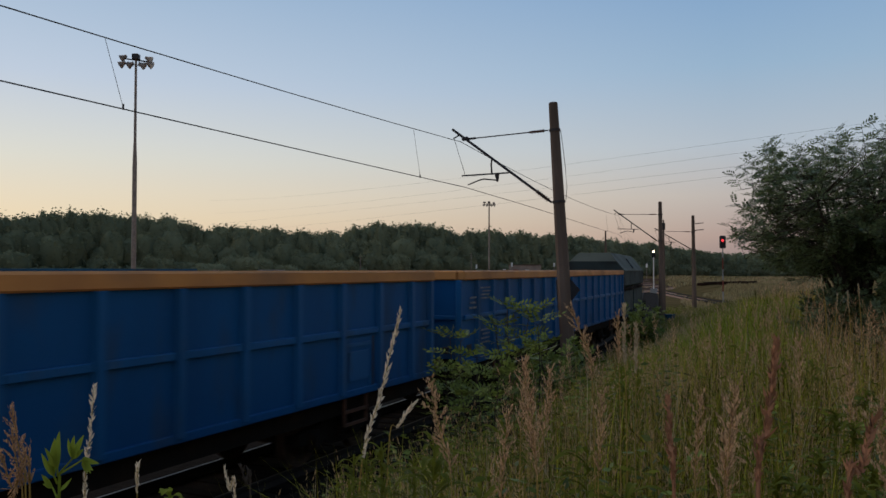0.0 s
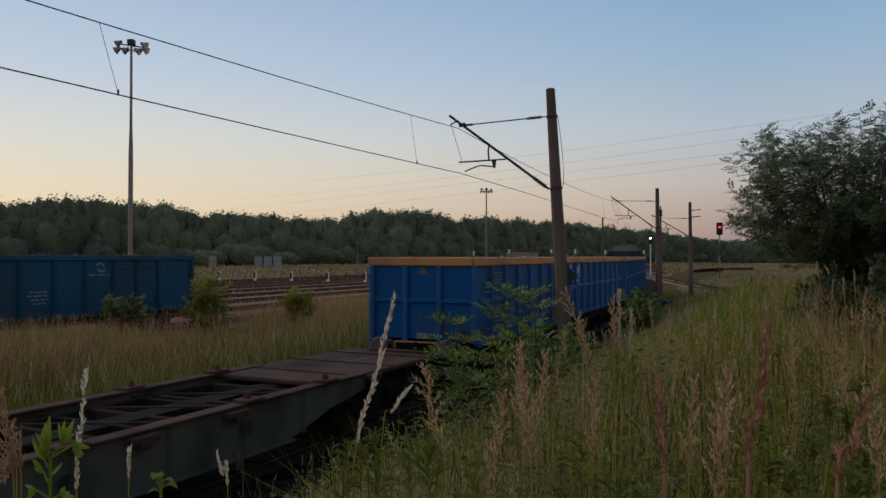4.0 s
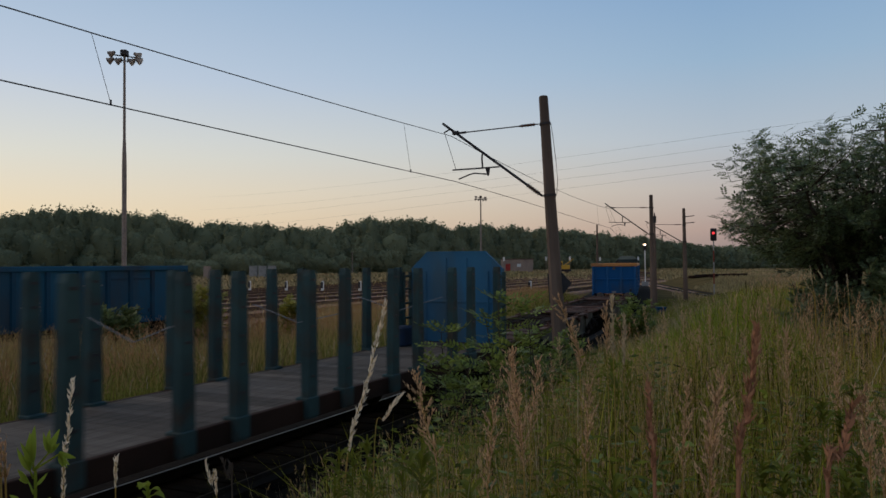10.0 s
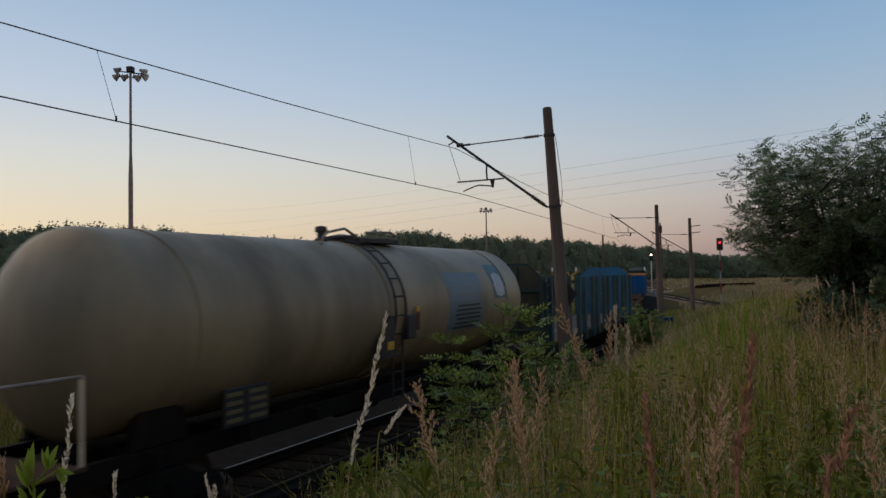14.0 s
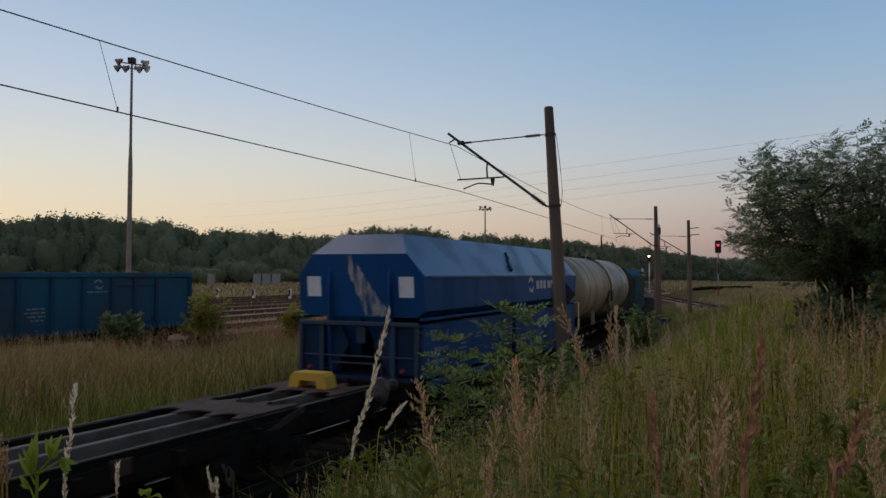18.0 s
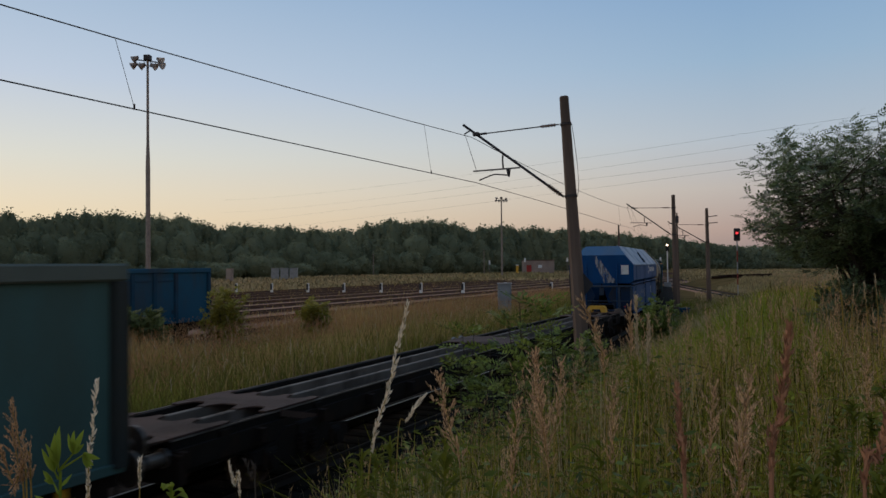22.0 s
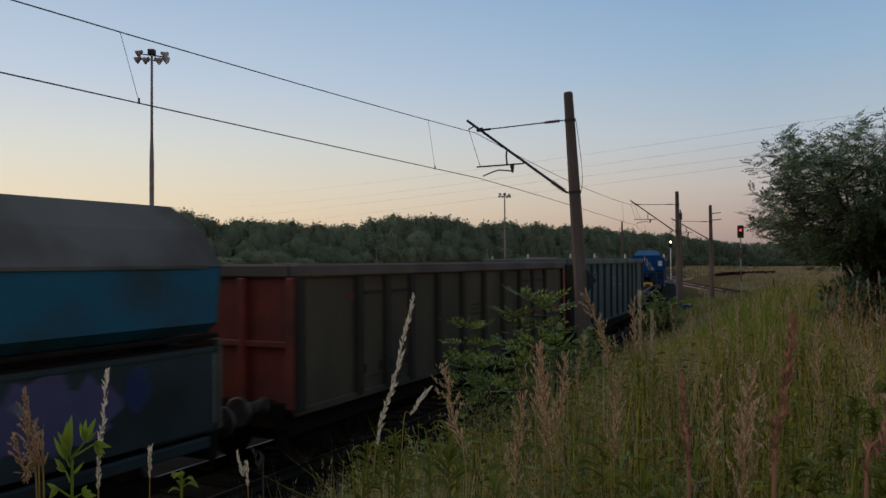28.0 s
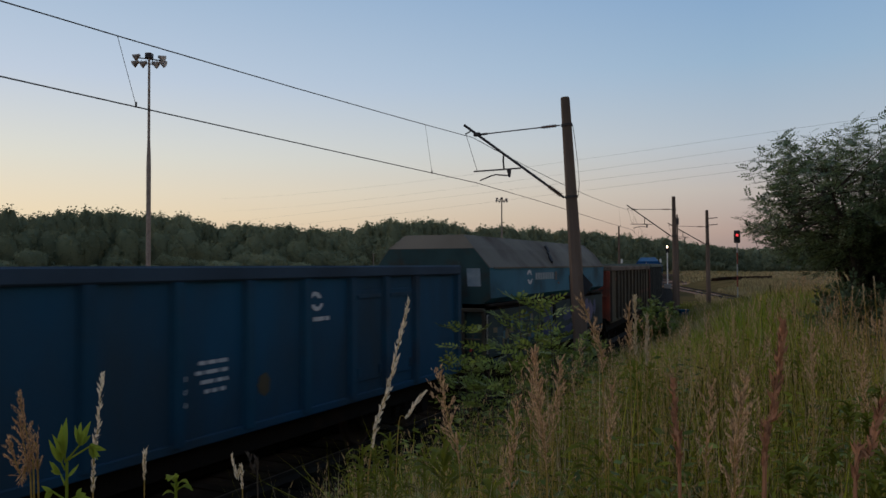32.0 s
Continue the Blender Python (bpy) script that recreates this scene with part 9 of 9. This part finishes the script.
for k, (tip, foot) in enumerate((((-0.023, 9.0, 3.09), (0.02, 9.0, 2.7)), ((-0.10, 9.05, 3.00), (0.01, 9.0, 2.75)), ((0.28, 8.0, 3.02), (0.30, 8.0, 2.65)), ((0.12, 8.6, 2.92), (0.10, 8.6, 2.6)), ((0.20, 8.2, 2.95), (0.22, 8.2, 2.6)))):
    stalk(tip, foot, 0.2, 0.008, "seed_mid", 0.006, "tall bleached stalk before the tree", 40, 0.02, 90 + k)


def broad_plant(x, y, z, label, seed, size, count, heart=False, broad=0.17, mat="leaf_weed", rise=(0.75, 0.85, 0.75)):
    """A leafy stem with long pointed leaves."""
    rng = np.random.default_rng(seed)
    g = ground_z(x, y) - 0.05
    th = thing("wild_plant", pose(x, y, g), label, "plant", "wild plants")
    part("stem", rod(B(), (0, 0, 0), (0, 0, z - g), 0.004, 0.002, 6), mat, th)
    for k in range(count):
        a = rng.uniform(0, 2 * math.pi)
        h = z - g - size * 0.25 - size * 0.9 * (k / count)
        L = size * rng.uniform(0.7, 1.1)
        w = L * (0.55 if heart else broad)
        d = Vector((math.cos(a), math.sin(a), 0))
        s = d.cross(Vector((0, 0, 1)))
        bm = B()
        rows_ = []
        for i in range(7):
            q = i / 6
            c = Vector((0, 0, h)) + d * L * q * rise[0] + Vector((0, 0, L * (rise[1] * q - rise[2] * q * q)))
            ww = w * math.sin(math.pi * min(0.98, 0.08 + 0.92 * q)) ** 0.8 / 2
            rows_.append((bm.verts.new(c - s * ww + Vector((0, 0, ww * 0.3))), bm.verts.new(c), bm.verts.new(c + s * ww + Vector((0, 0, ww * 0.3)))))
        for p, q in zip(rows_, rows_[1:]):
            bm.faces.new((p[0], p[1], q[1], q[0]))
            bm.faces.new((p[1], p[2], q[2], q[1]))
        part("leaf", bm, mat, th)


def lobed_plant(x, y, z, label, fans, mat="leaf_bright"):
    """A herb whose leaves are cut into pointed fingers; a fan is its foot, length, heading, spread and fingers."""
    g = ground_z(x, y) - 0.05
    th = thing("wild_plant", pose(x, y, g), label, "plant", "wild plants")
    top = Vector((-0.006, 0, z - g - 0.045))
    part("stem", rod(B(), (-0.02, 0.01, 0), top, 0.004, 0.0022, 6), mat, th)
    rs = random.Random(8)
    for fx, fz, length, heading, spread, fingers in fans:
        foot = Vector((fx, rs.uniform(-0.012, 0.012), z - g + fz))
        bm = B()
        low = Vector((top.x - 0.004, 0, min(top.z, foot.z - 0.012)))
        rod(bm, low, foot, 0.0016, 0.0011, 5)
        for k in range(fingers):
            q = k / max(1, fingers - 1) - 0.5 if fingers > 1 else 0.0
            a = math.radians(heading - q * spread + rs.uniform(-5, 5))
            L = length * (1.0 - 0.9 * q * q) * rs.uniform(0.85, 1.1)
            curl = rs.uniform(-0.5, 0.5)
            d = Vector((math.cos(a), rs.uniform(-0.3, 0.3), math.sin(a)))
            s = Vector((-math.sin(a), 0, math.cos(a)))
            rows_ = []
            for i in range(7):
                u = i / 6
                c = foot + d * L * u + s * L * 0.22 * curl * u * u
                ww = L * (0.17 if fingers > 1 else 0.075) * math.sin(math.pi * (0.10 + 0.89 * u ** 0.8)) ** 0.9
                rows_.append([bm.verts.new(c + s * ww * e + Vector((0, -0.25 * ww * abs(e), 0))) for e in (-1, 0, 1)])
            for p, r in zip(rows_, rows_[1:]):
                bm.faces.new((p[0], p[1], r[1], r[0]))
                bm.faces.new((p[1], p[2], r[2], r[1]))
        part("leaf", bm, mat, th)


lobed_plant(-0.948, 0.75, 2.908, "bright green wild plant with deeply cut pointed leaves", (
    (-0.002, -0.032, 0.046, 92, 40, 4), (-0.010, -0.044, 0.042, 106, 26, 3), (0.020, -0.018, 0.034, 62, 60, 5), (0.026, -0.022, 0.028, -18, 60, 5),
    (0.0, -0.063, 0.036, 33, 0, 1), (-0.028, -0.065, 0.028, 150, 40, 3), (-0.022, -0.085, 0.034, 200, 50, 3), (0.012, -0.09, 0.034, 10, 40, 3)))
broad_plant(-0.82, 0.82, 2.846, "small seedling with heart-shaped leaves", 5, 0.03, 6, True, 0.2, "leaf_bright")
rng = np.random.default_rng(21)
for k, (x, y, z) in enumerate(((-1.05, 2.1, 2.62), (-1.25, 2.35, 2.52), (-0.85, 2.0, 2.55), (-1.5, 3.0, 2.45), (-0.5, 2.2, 2.55), (-1.15, 2.9, 2.55), (0.35, 2.4, 2.6), (0.1, 2.1, 2.5), (0.6, 3.0, 2.5))):
    broad_plant(x, y, z, "leafy green weed among the grass", 30 + k, 0.16, 14)
for k, (x, y, z) in enumerate(((-0.95, 1.5, 2.735), (-0.937, 1.6, 2.745), (-0.91, 1.42, 2.70), (-0.99, 1.62, 2.70), (-0.87, 1.5, 2.69))):
    broad_plant(x, y, z, "feathery green weed at the edge of the bank", 110 + k, 0.075, 16, False, 0.13)
for k, (x, y, z) in enumerate(((-0.011, 2.2, 2.70), (0.07, 2.4, 2.74), (-0.054, 1.9, 2.69), (0.064, 1.8, 2.72), (0.008, 1.6, 2.71), (-0.104, 2.0, 2.68), (0.131, 3.2, 2.72), (0.10, 2.1, 2.7), (0.03, 2.7, 2.72))):
    broad_plant(x, y, z, "dark leafy weed with broad leaves in the grass", 130 + k, 0.065, 18, False, 0.30)
for k in range(26):
    x, y = rng.uniform(-2.4, 1.2), rng.uniform(2.2, 6.0)
    if x - line_x_at(y) > 7.5 and math.hypot(x, y) > 2.3:
        broad_plant(x, y, ground_z(x, y) + rng.uniform(0.65, 1.0), "leafy green weed among the grass", 60 + k, rng.uniform(0.14, 0.24), 12)

# ---- everything that moves ----
def motions():
    times = [0.5 * k for k in range(65)]
    for w, mid, piv in ROLLING:
        rows = []
        for t in times:
            u = mid + gone(t)
            ax, ay, _ = on_line(u + piv)
            bx, by, _ = on_line(u - piv)
            turn = math.degrees(math.atan2(-(ax - bx), ay - by))
            rows.append((t, pose((ax + bx) / 2, (ay + by) / 2, 0, 0, 0, turn)))
        walk(w, rows)
    for ob in WHEELS:
        x, y, z = ob.location
        walk(ob, [(0.1 * k, pose(x, y, z, -math.degrees((gone(0.1 * k) - gone(0)) / WHEEL_R) % 360, 0, 0)) for k in range(321)])


motions()
